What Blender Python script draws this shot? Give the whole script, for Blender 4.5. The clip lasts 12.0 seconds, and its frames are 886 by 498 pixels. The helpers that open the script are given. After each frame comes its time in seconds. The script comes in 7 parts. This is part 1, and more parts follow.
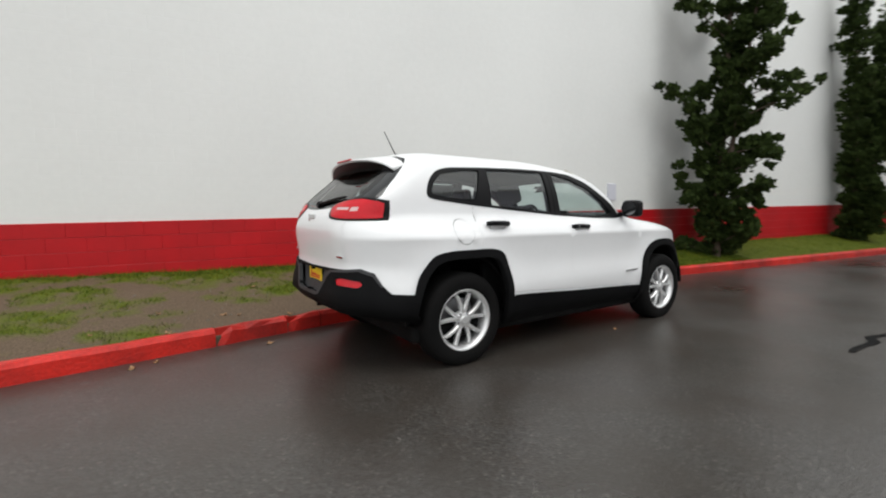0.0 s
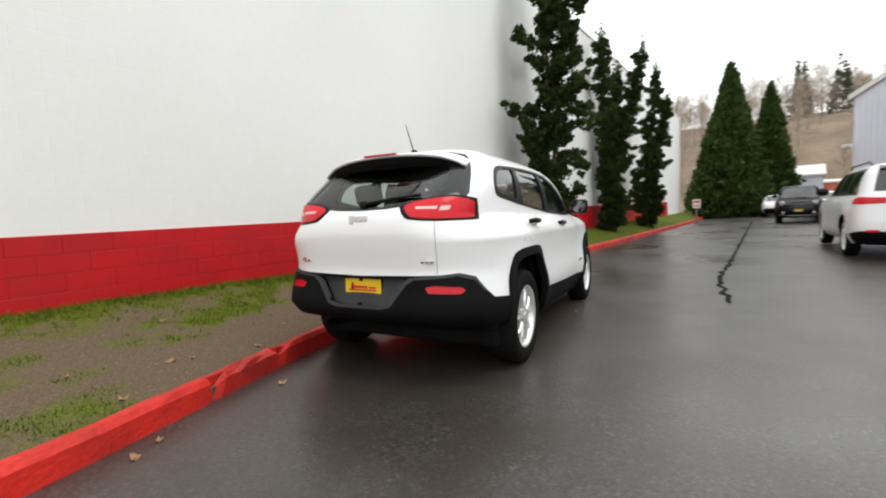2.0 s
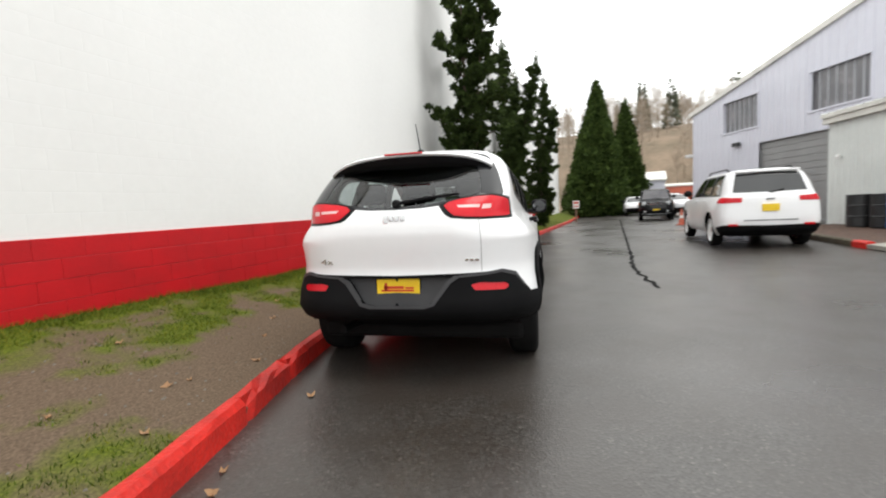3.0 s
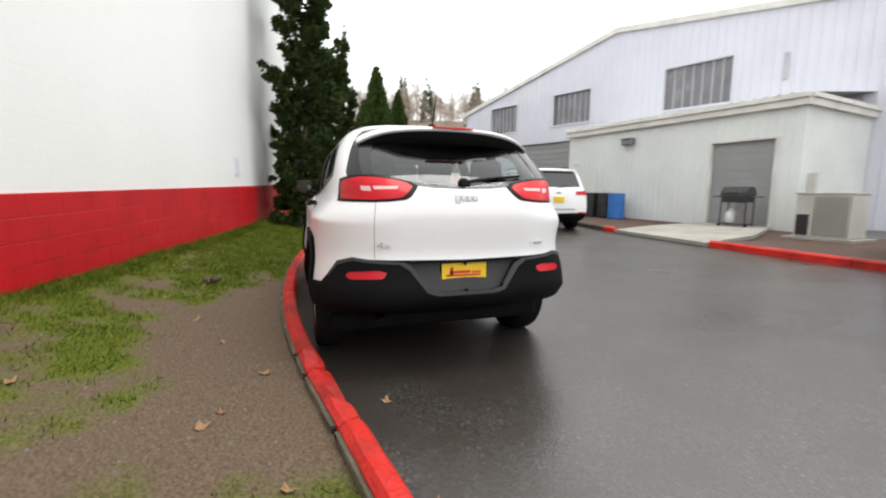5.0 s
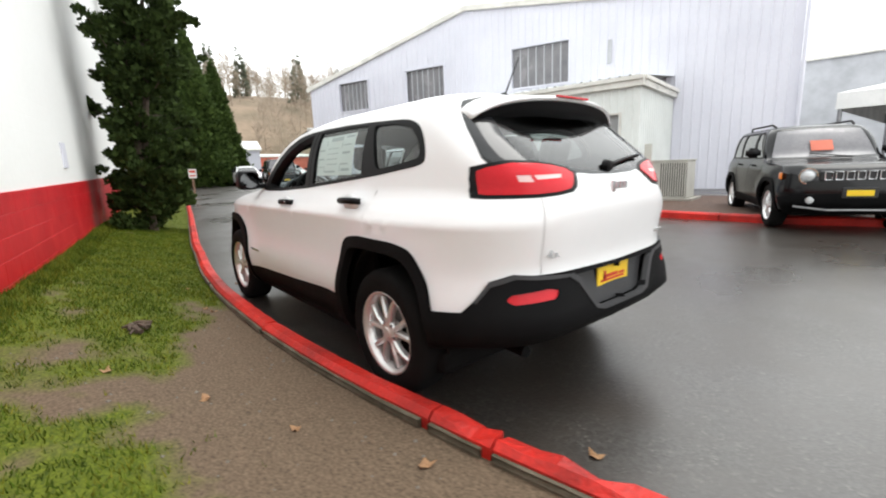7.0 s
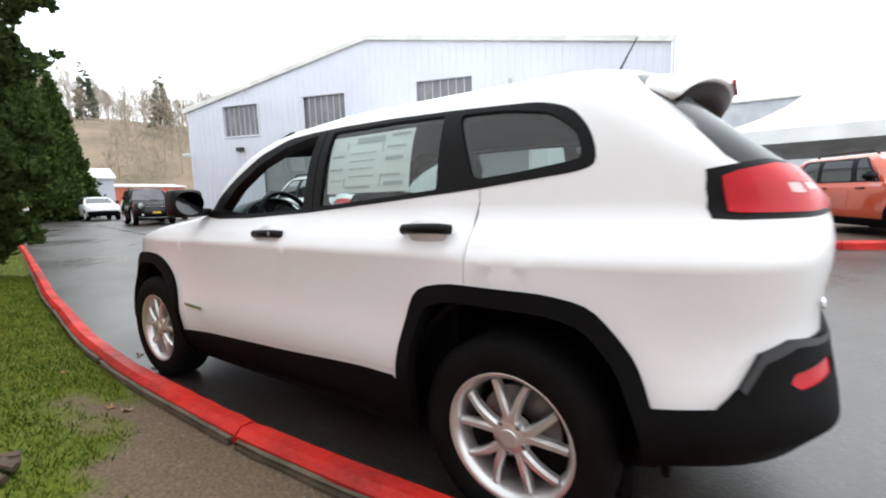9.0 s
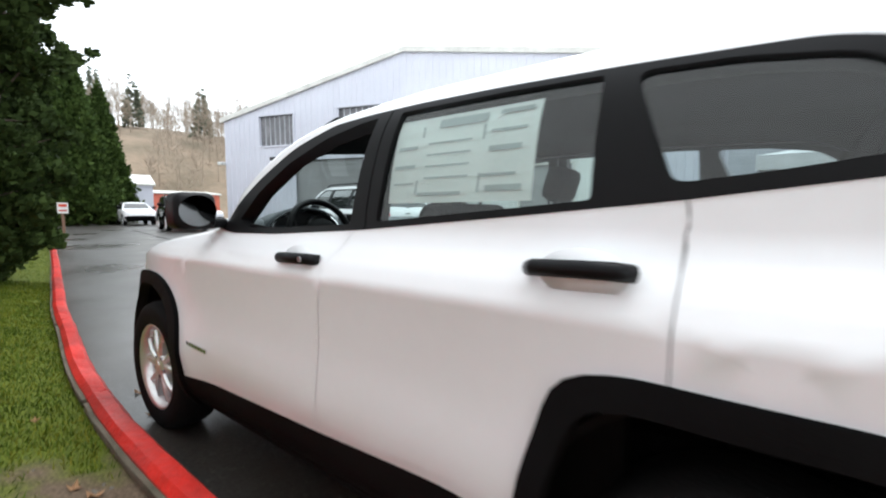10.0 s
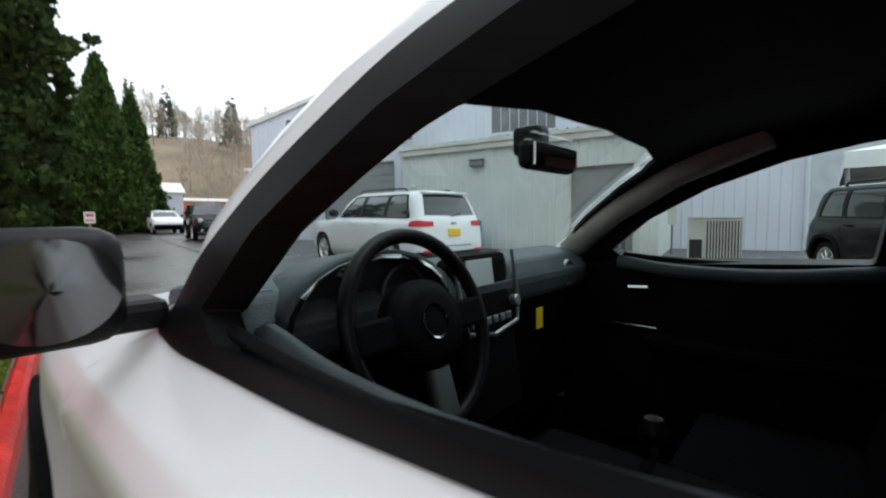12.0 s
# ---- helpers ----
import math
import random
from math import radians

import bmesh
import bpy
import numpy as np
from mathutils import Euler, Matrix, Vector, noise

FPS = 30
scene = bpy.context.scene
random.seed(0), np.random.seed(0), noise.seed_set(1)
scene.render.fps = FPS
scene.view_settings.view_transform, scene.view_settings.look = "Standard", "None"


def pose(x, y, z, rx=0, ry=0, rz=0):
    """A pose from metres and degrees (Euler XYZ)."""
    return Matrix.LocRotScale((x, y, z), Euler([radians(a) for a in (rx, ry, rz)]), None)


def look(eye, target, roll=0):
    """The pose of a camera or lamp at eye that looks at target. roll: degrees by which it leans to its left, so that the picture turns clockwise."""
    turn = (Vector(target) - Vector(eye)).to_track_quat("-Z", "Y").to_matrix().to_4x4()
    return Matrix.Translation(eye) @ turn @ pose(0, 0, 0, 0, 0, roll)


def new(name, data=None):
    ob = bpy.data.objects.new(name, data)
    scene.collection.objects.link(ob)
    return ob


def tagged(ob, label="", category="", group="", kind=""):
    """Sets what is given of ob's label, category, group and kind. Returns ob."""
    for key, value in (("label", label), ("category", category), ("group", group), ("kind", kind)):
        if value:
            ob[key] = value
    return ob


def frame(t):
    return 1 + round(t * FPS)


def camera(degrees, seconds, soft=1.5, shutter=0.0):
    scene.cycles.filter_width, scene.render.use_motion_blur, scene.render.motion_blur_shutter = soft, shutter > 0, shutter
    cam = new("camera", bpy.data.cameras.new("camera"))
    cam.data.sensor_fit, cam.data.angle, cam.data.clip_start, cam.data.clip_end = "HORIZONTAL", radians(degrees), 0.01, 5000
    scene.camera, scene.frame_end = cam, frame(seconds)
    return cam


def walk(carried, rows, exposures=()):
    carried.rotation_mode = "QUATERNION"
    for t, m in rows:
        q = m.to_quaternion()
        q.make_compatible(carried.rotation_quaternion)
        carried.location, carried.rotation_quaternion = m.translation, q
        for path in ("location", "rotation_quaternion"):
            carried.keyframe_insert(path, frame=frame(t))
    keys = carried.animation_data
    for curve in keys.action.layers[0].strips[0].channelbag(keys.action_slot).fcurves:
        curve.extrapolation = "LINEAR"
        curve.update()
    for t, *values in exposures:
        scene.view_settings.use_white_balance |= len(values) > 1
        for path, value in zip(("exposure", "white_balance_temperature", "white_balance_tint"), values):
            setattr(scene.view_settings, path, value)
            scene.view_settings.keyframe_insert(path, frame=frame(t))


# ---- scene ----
cam = camera(90.85, 12.0, soft=2.0, shutter=0.5)
PATH = [
    (0, (-1.959, -3.474, 1.145), (-0.84, -1.823, 0.989), -0.07),
    (0.5, (-2.337, -3.111, 1.133), (-1.025, -1.611, 0.962), -1.68),
    (1, (-2.664, -2.719, 1.123), (-1.188, -1.377, 0.975), -1.35),
    (1.5, (-2.96, -2.296, 1.118), (-1.34, -1.137, 0.937), -1.89),
    (2, (-3.21, -1.859, 1.119), (-1.441, -0.935, 0.979), -1.88),
    (2.5, (-3.43, -1.407, 1.124), (-1.564, -0.709, 0.961), -2.66),
    (3, (-3.601, -0.943, 1.134), (-1.656, -0.502, 0.983), -2.58),
    (5, (-3.389, 0.979, 1.167), (-1.505, 0.36, 0.909), 0.63),
    (5.5, (-3.059, 1.329, 1.166), (-1.27, 0.459, 0.965), -0.28),
    (6, (-2.727, 1.62, 1.189), (-1.035, 0.589, 0.917), 0.21),
    (6.5, (-2.376, 1.905, 1.221), (-0.812, 0.697, 0.917), -2.7),
    (7, (-1.988, 2.101, 1.242), (-0.476, 0.842, 0.88), -2.14),
    (7.5, (-1.591, 2.274, 1.248), (-0.229, 0.848, 0.912), -3.14),
    (9.5, (-0.35, 2.004, 1.179), (0.782, 0.369, 0.966), -1.55),
    (10, (-0.004, 1.743, 1.193), (1.233, 0.18, 1.03), -0.16),
    (10.5, (0.387, 1.539, 1.209), (1.659, 0.004, 1.046), -4.12),
    (11, (0.716, 1.298, 1.229), (2.137, -0.108, 1.191), -1.42),
    (11.5, (1.007, 1.134, 1.254), (2.37, -0.33, 1.238), -3.29),
    (12, (1.256, 1.001, 1.293), (2.579, -0.492, 1.151), -0.65),
]
EXPOSURES = [(0, 0.35, 6650, 8), (1.5, 0.5, 6700, 8), (3, 0.8, 6750, 9), (5, 0.85, 6700, 9), (6.5, 1.1, 6650, 8), (7.5, 1.15, 6600, 8), (9.5, 1.15, 6200, 7), (10.5, 1.0, 6150, 6), (11, 0.8, 6050, 5), (11.5, 0.7, 6150, 6), (12, 0.65, 6100, 5)]
walk(cam, [(t, look(eye, target, roll)) for t, eye, target, roll in PATH], EXPOSURES)

# ---------------------------------------------------------------- world and light
world = bpy.data.worlds.new("overcast")
scene.world = world
world.use_nodes = True
wn, wl = world.node_tree.nodes, world.node_tree.links
wn.clear()
w_out = wn.new("ShaderNodeOutputWorld")
w_bg = wn.new("ShaderNodeBackground")
w_sky = wn.new("ShaderNodeTexSky")
w_sky.sky_type, w_sky.sun_disc = "NISHITA", False
w_sky.sun_elevation, w_sky.sun_rotation = radians(48), radians(150)
w_sky.air_density, w_sky.dust_density = 1.0, 3.0
w_hsv = wn.new("ShaderNodeHueSaturation")
w_hsv.inputs["Saturation"].default_value = 0.08
w_co = wn.new("ShaderNodeTexCoord")
w_noise = wn.new("ShaderNodeTexNoise")
w_noise.inputs["Scale"].default_value, w_noise.inputs["Detail"].default_value = 2.2, 5
w_ramp = wn.new("ShaderNodeMapRange")
w_ramp.inputs[1].default_value, w_ramp.inputs[2].default_value = 0.3, 0.7
w_ramp.inputs[3].default_value, w_ramp.inputs[4].default_value = 10.0, 14.0
w_mix = wn.new("ShaderNodeMix")
w_mix.data_type = "RGBA"
w_mix.inputs[0].default_value = 0.8
w_cl = wn.new("ShaderNodeCombineColor")
wl.new(w_co.outputs["Generated"], w_noise.inputs["Vector"])
wl.new(w_noise.outputs["Fac"], w_ramp.inputs[0])
for i, tint in enumerate((0.965, 1.0, 1.03)):
    w_t = wn.new("ShaderNodeMath")
    w_t.operation = "MULTIPLY"
    w_t.inputs[1].default_value = tint
    wl.new(w_ramp.outputs[0], w_t.inputs[0])
    wl.new(w_t.outputs[0], w_cl.inputs[i])
wl.new(w_sky.outputs[0], w_hsv.inputs["Color"])
wl.new(w_hsv.outputs[0], w_mix.inputs[6])
wl.new(w_cl.outputs[0], w_mix.inputs[7])
wl.new(w_mix.outputs[2], w_bg.inputs["Color"])
w_bg.inputs["Strength"].default_value = 0.1
wl.new(w_bg.outputs[0], w_out.inputs[0])

sun = new("sun", bpy.data.lights.new("sun", "SUN"))
sun.data.energy, sun.data.angle, sun.data.color = 0.7, radians(30), (1.0, 0.99, 0.98)
sun.matrix_world = look((0, 0, 30), (6, 9, 0))


# ---------------------------------------------------------------- materials
def mat(name, base, second=None, scale=3.0, fine=60.0, rough=0.6, rough_var=0.1, bump=0.0, metal=0.0, coat=0.0, dirt=0.25, bump_scale=None, spec=0.5):
    """Two-scale varied surface."""
    m = bpy.data.materials.new(name)
    m.use_nodes = True
    n, l = m.node_tree.nodes, m.node_tree.links
    b = n["Principled BSDF"]
    geo = n.new("ShaderNodeNewGeometry")
    big, small = n.new("ShaderNodeTexNoise"), n.new("ShaderNodeTexNoise")
    big.inputs["Scale"].default_value, big.inputs["Detail"].default_value = scale, 4
    small.inputs["Scale"].default_value, small.inputs["Detail"].default_value = fine, 3
    l.new(geo.outputs["Position"], big.inputs["Vector"])
    l.new(geo.outputs["Position"], small.inputs["Vector"])
    mix = n.new("ShaderNodeMix")
    mix.data_type = "RGBA"
    second = second or tuple(c * (1 - dirt) for c in base)
    mix.inputs[6].default_value, mix.inputs[7].default_value = (*base, 1), (*second, 1)
    add = n.new("ShaderNodeMath")
    add.operation = "MULTIPLY_ADD"
    add.inputs[1].default_value = 0.35
    l.new(small.outputs["Fac"], add.inputs[0])
    l.new(big.outputs["Fac"], add.inputs[2])
    rng = n.new("ShaderNodeMapRange")
    rng.inputs[1].default_value, rng.inputs[2].default_value = 0.5, 0.9
    l.new(add.outputs[0], rng.inputs[0])
    l.new(rng.outputs[0], mix.inputs[0])
    l.new(mix.outputs[2], b.inputs["Base Color"])
    rr = n.new("ShaderNodeMapRange")
    rr.inputs[3].default_value, rr.inputs[4].default_value = max(0.02, rough - rough_var), min(1, rough + rough_var)
    l.new(big.outputs["Fac"], rr.inputs[0])
    l.new(rr.outputs[0], b.inputs["Roughness"])
    b.inputs["Metallic"].default_value = metal
    b.inputs["Coat Weight"].default_value = coat
    b.inputs["Coat Roughness"].default_value = 0.04
    b.inputs["Specular IOR Level"].default_value = spec
    if bump:
        bp = n.new("ShaderNodeBump")
        bp.inputs["Strength"].default_value, bp.inputs["Distance"].default_value = bump, 0.01
        if bump_scale:
            bn = n.new("ShaderNodeTexNoise")
            bn.inputs["Scale"].default_value = bump_scale
            l.new(geo.outputs["Position"], bn.inputs["Vector"])
            l.new(bn.outputs["Fac"], bp.inputs["Height"])
        else:
            l.new(small.outputs["Fac"], bp.inputs["Height"])
        l.new(bp.outputs[0], b.inputs["Normal"])
    return m


def plain(name, base, rough=0.5, metal=0.0, coat=0.0):
    return mat(name, base, tuple(c * 0.9 for c in base), 5, 90, rough, 0.04, 0, metal, coat)


def glass_mat(name, tint, alpha_dark=0.0):
    """Thin tinted pane: straight-through light with a mirror-like film."""
    m = bpy.data.materials.new(name)
    m.use_nodes = True
    n, l = m.node_tree.nodes, m.node_tree.links
    n.clear()
    out = n.new("ShaderNodeOutputMaterial")
    tr, gl, mx, fr = n.new("ShaderNodeBsdfTransparent"), n.new("ShaderNodeBsdfGlossy"), n.new("ShaderNodeMixShader"), n.new("ShaderNodeLayerWeight")
    pw, ad = n.new("ShaderNodeMath"), n.new("ShaderNodeMath")
    pw.operation, ad.operation = "POWER", "MULTIPLY_ADD"
    pw.inputs[1].default_value, ad.inputs[1].default_value, ad.inputs[2].default_value = 4.0, 0.8, 0.085
    tr.inputs[0].default_value = (*tint, 1)
    gl.inputs["Roughness"].default_value = 0.02
    l.new(fr.outputs["Facing"], pw.inputs[0])
    l.new(pw.outputs[0], ad.inputs[0])
    l.new(ad.outputs[0], mx.inputs[0])
    l.new(tr.outputs[0], mx.inputs[1])
    l.new(gl.outputs[0], mx.inputs[2])
    l.new(mx.outputs[0], out.inputs[0])
    return m


def asphalt_mat():
    m = bpy.data.materials.new("wet_asphalt")
    m.use_nodes = True
    n, l = m.node_tree.nodes, m.node_tree.links
    b = n["Principled BSDF"]
    geo = n.new("ShaderNodeNewGeometry")
    def noise_tex(scale, detail=3):
        t = n.new("ShaderNodeTexNoise")
        t.inputs["Scale"].default_value, t.inputs["Detail"].default_value = scale, detail
        l.new(geo.outputs["Position"], t.inputs["Vector"])
        return t
    big, mid = noise_tex(0.45, 5), noise_tex(2.3, 4)
    vor = n.new("ShaderNodeTexVoronoi")
    vor.inputs["Scale"].default_value = 75
    l.new(geo.outputs["Position"], vor.inputs["Vector"])
    # stones: a colour for each cell, a few of them pale
    ramp = n.new("ShaderNodeValToRGB")
    ramp.color_ramp.elements[0].color, ramp.color_ramp.elements[1].color = (0.016, 0.0122, 0.0092, 1), (0.052, 0.042, 0.034, 1)
    e = ramp.color_ramp.elements.new(0.88)
    e.color = (0.06, 0.056, 0.052, 1)
    e = ramp.color_ramp.elements.new(0.94)
    e.color = (0.065, 0.059, 0.052, 1)
    ramp.color_ramp.elements[-1].color = (0.12, 0.112, 0.10, 1)
    sep = n.new("ShaderNodeSeparateColor")
    l.new(vor.outputs["Color"], sep.inputs[0])
    l.new(sep.outputs[0], ramp.inputs[0])
    mix = n.new("ShaderNodeMix")
    mix.data_type = "RGBA"
    mix.inputs[7].default_value = (0.032, 0.0245, 0.019, 1)
    rg = n.new("ShaderNodeMapRange")
    rg.inputs[1].default_value, rg.inputs[2].default_value, rg.inputs[3].default_value, rg.inputs[4].default_value = 0.4, 0.62, 0.25, 0.75
    l.new(mid.outputs["Fac"], rg.inputs[0])
    l.new(rg.outputs[0], mix.inputs[0])
    l.new(ramp.outputs[0], mix.inputs[6])
    l.new(mix.outputs[2], b.inputs["Base Color"])
    rr = n.new("ShaderNodeMapRange")
    rr.inputs[1].default_value, rr.inputs[2].default_value, rr.inputs[3].default_value, rr.inputs[4].default_value = 0.35, 0.65, 0.26, 0.44
    l.new(big.outputs["Fac"], rr.inputs[0])
    l.new(rr.outputs[0], b.inputs["Roughness"])
    bp = n.new("ShaderNodeBump")
    b.inputs["Specular IOR Level"].default_value = 0.85
    bp.inputs["Strength"].default_value, bp.inputs["Distance"].default_value = 0.23, 0.004
    l.new(vor.outputs["Distance"], bp.inputs["Height"])
    l.new(bp.outputs[0], b.inputs["Normal"])
    return m


def verge_mat():
    """Worn lawn: soil, moss and grass in patches."""
    m = bpy.data.materials.new("worn_lawn")
    m.use_nodes = True
    n, l = m.node_tree.nodes, m.node_tree.links
    b = n["Principled BSDF"]
    geo = n.new("ShaderNodeNewGeometry")
    at = n.new("ShaderNodeAttribute")
    at.attribute_name = "grass"
    fine, mid = n.new("ShaderNodeTexNoise"), n.new("ShaderNodeTexNoise")
    fine.inputs["Scale"].default_value, fine.inputs["Detail"].default_value = 70, 8
    mid.inputs["Scale"].default_value, mid.inputs["Detail"].default_value = 5, 6
    l.new(geo.outputs["Position"], fine.inputs["Vector"])
    l.new(geo.outputs["Position"], mid.inputs["Vector"])
    soil, green, mix = n.new("ShaderNodeValToRGB"), n.new("ShaderNodeValToRGB"), n.new("ShaderNodeMix")
    mix.data_type = "RGBA"
    soil.color_ramp.elements[0].color, soil.color_ramp.elements[1].color = (0.064, 0.045, 0.030, 1), (0.160, 0.114, 0.077, 1)
    green.color_ramp.elements[0].color, green.color_ramp.elements[1].color = (0.030, 0.048, 0.005, 1), (0.125, 0.150, 0.013, 1)
    for r in (soil, green):
        r.color_ramp.elements[0].position, r.color_ramp.elements[1].position = 0.3, 0.7
    l.new(fine.outputs["Fac"], soil.inputs[0])
    l.new(fine.outputs["Fac"], green.inputs[0])
    add = n.new("ShaderNodeMath")
    add.operation = "MULTIPLY_ADD"
    add.inputs[1].default_value = 0.8
    l.new(mid.outputs["Fac"], add.inputs[0])
    l.new(at.outputs["Fac"], add.inputs[2])
    rg = n.new("ShaderNodeMapRange")
    rg.inputs[1].default_value, rg.inputs[2].default_value = 0.66, 1.08
    l.new(add.outputs[0], rg.inputs[0])
    l.new(rg.outputs[0], mix.inputs[0])
    l.new(soil.outputs[0], mix.inputs[6])
    l.new(green.outputs[0], mix.inputs[7])
    l.new(mix.outputs[2], b.inputs["Base Color"])
    b.inputs["Roughness"].default_value = 0.8
    b.inputs["Specular IOR Level"].default_value = 0.15
    bp = n.new("ShaderNodeBump")
    bp.inputs["Strength"].default_value, bp.inputs["Distance"].default_value = 0.12, 0.006
    l.new(fine.outputs["Fac"], bp.inputs["Height"])
    l.new(bp.outputs[0], b.inputs["Normal"])
    return m


def leaf_mat(name, dark, light, rough=0.55, middle=None, patch=1.4):
    """Foliage that varies from leaf to leaf and lets a little light through."""
    m = bpy.data.materials.new(name)
    m.use_nodes = True
    n, l = m.node_tree.nodes, m.node_tree.links
    b = n["Principled BSDF"]
    geo = n.new("ShaderNodeNewGeometry")
    ramp = n.new("ShaderNodeValToRGB")
    ramp.color_ramp.elements[0].color, ramp.color_ramp.elements[1].color = (*dark, 1), (*light, 1)
    if middle:
        e = ramp.color_ramp.elements.new(0.5)
        e.color = (*middle, 1)
        ramp.color_ramp.elements[0].position, ramp.color_ramp.elements[-1].position = 0.25, 0.72
    noi = n.new("ShaderNodeTexNoise")
    noi.inputs["Scale"].default_value = patch
    l.new(geo.outputs["Position"], noi.inputs["Vector"])
    av = n.new("ShaderNodeMath")
    av.operation = "MULTIPLY_ADD"
    av.inputs[1].default_value = 0.45
    sub = n.new("ShaderNodeMath")
    sub.operation = "MULTIPLY"
    sub.inputs[1].default_value = 0.55
    l.new(noi.outputs["Fac"], sub.inputs[0])
    l.new(geo.outputs["Random Per Island"], av.inputs[0])
    l.new(sub.outputs[0], av.inputs[2])
    l.new(av.outputs[0], ramp.inputs[0])
    l.new(ramp.outputs[0], b.inputs["Base Color"])
    b.inputs["Roughness"].default_value = rough
    b.inputs["Specular IOR Level"].default_value = 0.12
    return m


def piece_mat(name, base, spread, rough, bump=0.3, wear=None):
    """Painted or bare masonry; each piece differs a little."""
    m = mat(name, base, wear, 2.2, 40, rough, 0.12, bump, dirt=0.2, spec=0.25)
    n, l = m.node_tree.nodes, m.node_tree.links
    b = n["Principled BSDF"]
    src = b.inputs["Base Color"].links[0].from_socket
    info, hs = n.new("ShaderNodeObjectInfo"), n.new("ShaderNodeHueSaturation")
    rg = n.new("ShaderNodeMapRange")
    rg.inputs[3].default_value, rg.inputs[4].default_value = 1 - spread, 1 + spread
    l.new(info.outputs["Random"], rg.inputs[0])
    l.new(rg.outputs[0], hs.inputs["Value"])
    l.new(src, hs.inputs["Color"])
    l.new(hs.outputs[0], b.inputs["Base Color"])
    return m


def block_wall_mat(name, base):
    """White painted blockwork with faint filled joints and rain streaks."""
    m = mat(name, base, tuple(c * 0.93 for c in base), 0.35, 14, 0.6, 0.08, 0, dirt=0.1)
    n, l = m.node_tree.nodes, m.node_tree.links
    b = n["Principled BSDF"]
    tc = n.new("ShaderNodeTexCoord")
    mp = n.new("ShaderNodeMapping")
    mp.inputs["Rotation"].default_value = (radians(90), 0, 0)
    br = n.new("ShaderNodeTexBrick")
    br.inputs["Scale"].default_value = 1.0
    br.inputs["Mortar Size"].default_value, br.inputs["Brick Width"].default_value, br.inputs["Row Height"].default_value = 0.006, 0.4, 0.184
    br.inputs["Mortar Smooth"].default_value = 0.6
    l.new(tc.outputs["Object"], mp.inputs[0])
    l.new(mp.outputs[0], br.inputs["Vector"])
    noi = n.new("ShaderNodeTexNoise")
    noi.inputs["Scale"].default_value = 1.3
    l.new(tc.outputs["Object"], noi.inputs["Vector"])
    mul = n.new("ShaderNodeMath")
    mul.operation = "MULTIPLY"
    l.new(br.outputs["Fac"], mul.inputs[0])
    l.new(noi.outputs["Fac"], mul.inputs[1])
    bp = n.new("ShaderNodeBump")
    bp.invert = True
    bp.inputs["Strength"].default_value, bp.inputs["Distance"].default_value = 0.25, 0.006
    l.new(mul.outputs[0], bp.inputs["Height"])
    l.new(bp.outputs[0], b.inputs["Normal"])
    return m


def dark_streak(m, x0, half, strength):
    """A dark streak up the wall behind the first juniper, with ragged edges."""
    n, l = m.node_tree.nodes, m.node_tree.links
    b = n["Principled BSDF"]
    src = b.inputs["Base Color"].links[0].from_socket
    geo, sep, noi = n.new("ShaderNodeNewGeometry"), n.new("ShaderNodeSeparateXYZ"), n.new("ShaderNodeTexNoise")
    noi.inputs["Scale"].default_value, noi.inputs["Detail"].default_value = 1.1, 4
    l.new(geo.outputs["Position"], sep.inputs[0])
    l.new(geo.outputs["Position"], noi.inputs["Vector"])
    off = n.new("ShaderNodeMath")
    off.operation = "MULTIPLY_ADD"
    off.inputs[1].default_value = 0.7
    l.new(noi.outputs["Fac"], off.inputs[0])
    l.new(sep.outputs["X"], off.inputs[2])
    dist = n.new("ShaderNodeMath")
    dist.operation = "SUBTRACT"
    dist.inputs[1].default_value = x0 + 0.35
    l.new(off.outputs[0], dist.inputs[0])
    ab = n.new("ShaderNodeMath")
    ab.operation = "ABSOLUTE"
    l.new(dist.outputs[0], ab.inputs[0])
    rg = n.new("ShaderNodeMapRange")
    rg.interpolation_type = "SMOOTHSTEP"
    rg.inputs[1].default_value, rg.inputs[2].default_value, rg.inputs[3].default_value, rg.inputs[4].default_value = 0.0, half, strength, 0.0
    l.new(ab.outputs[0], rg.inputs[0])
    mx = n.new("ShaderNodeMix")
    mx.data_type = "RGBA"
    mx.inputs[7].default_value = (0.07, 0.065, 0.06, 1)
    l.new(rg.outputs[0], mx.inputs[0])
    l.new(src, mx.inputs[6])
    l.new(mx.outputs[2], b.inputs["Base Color"])


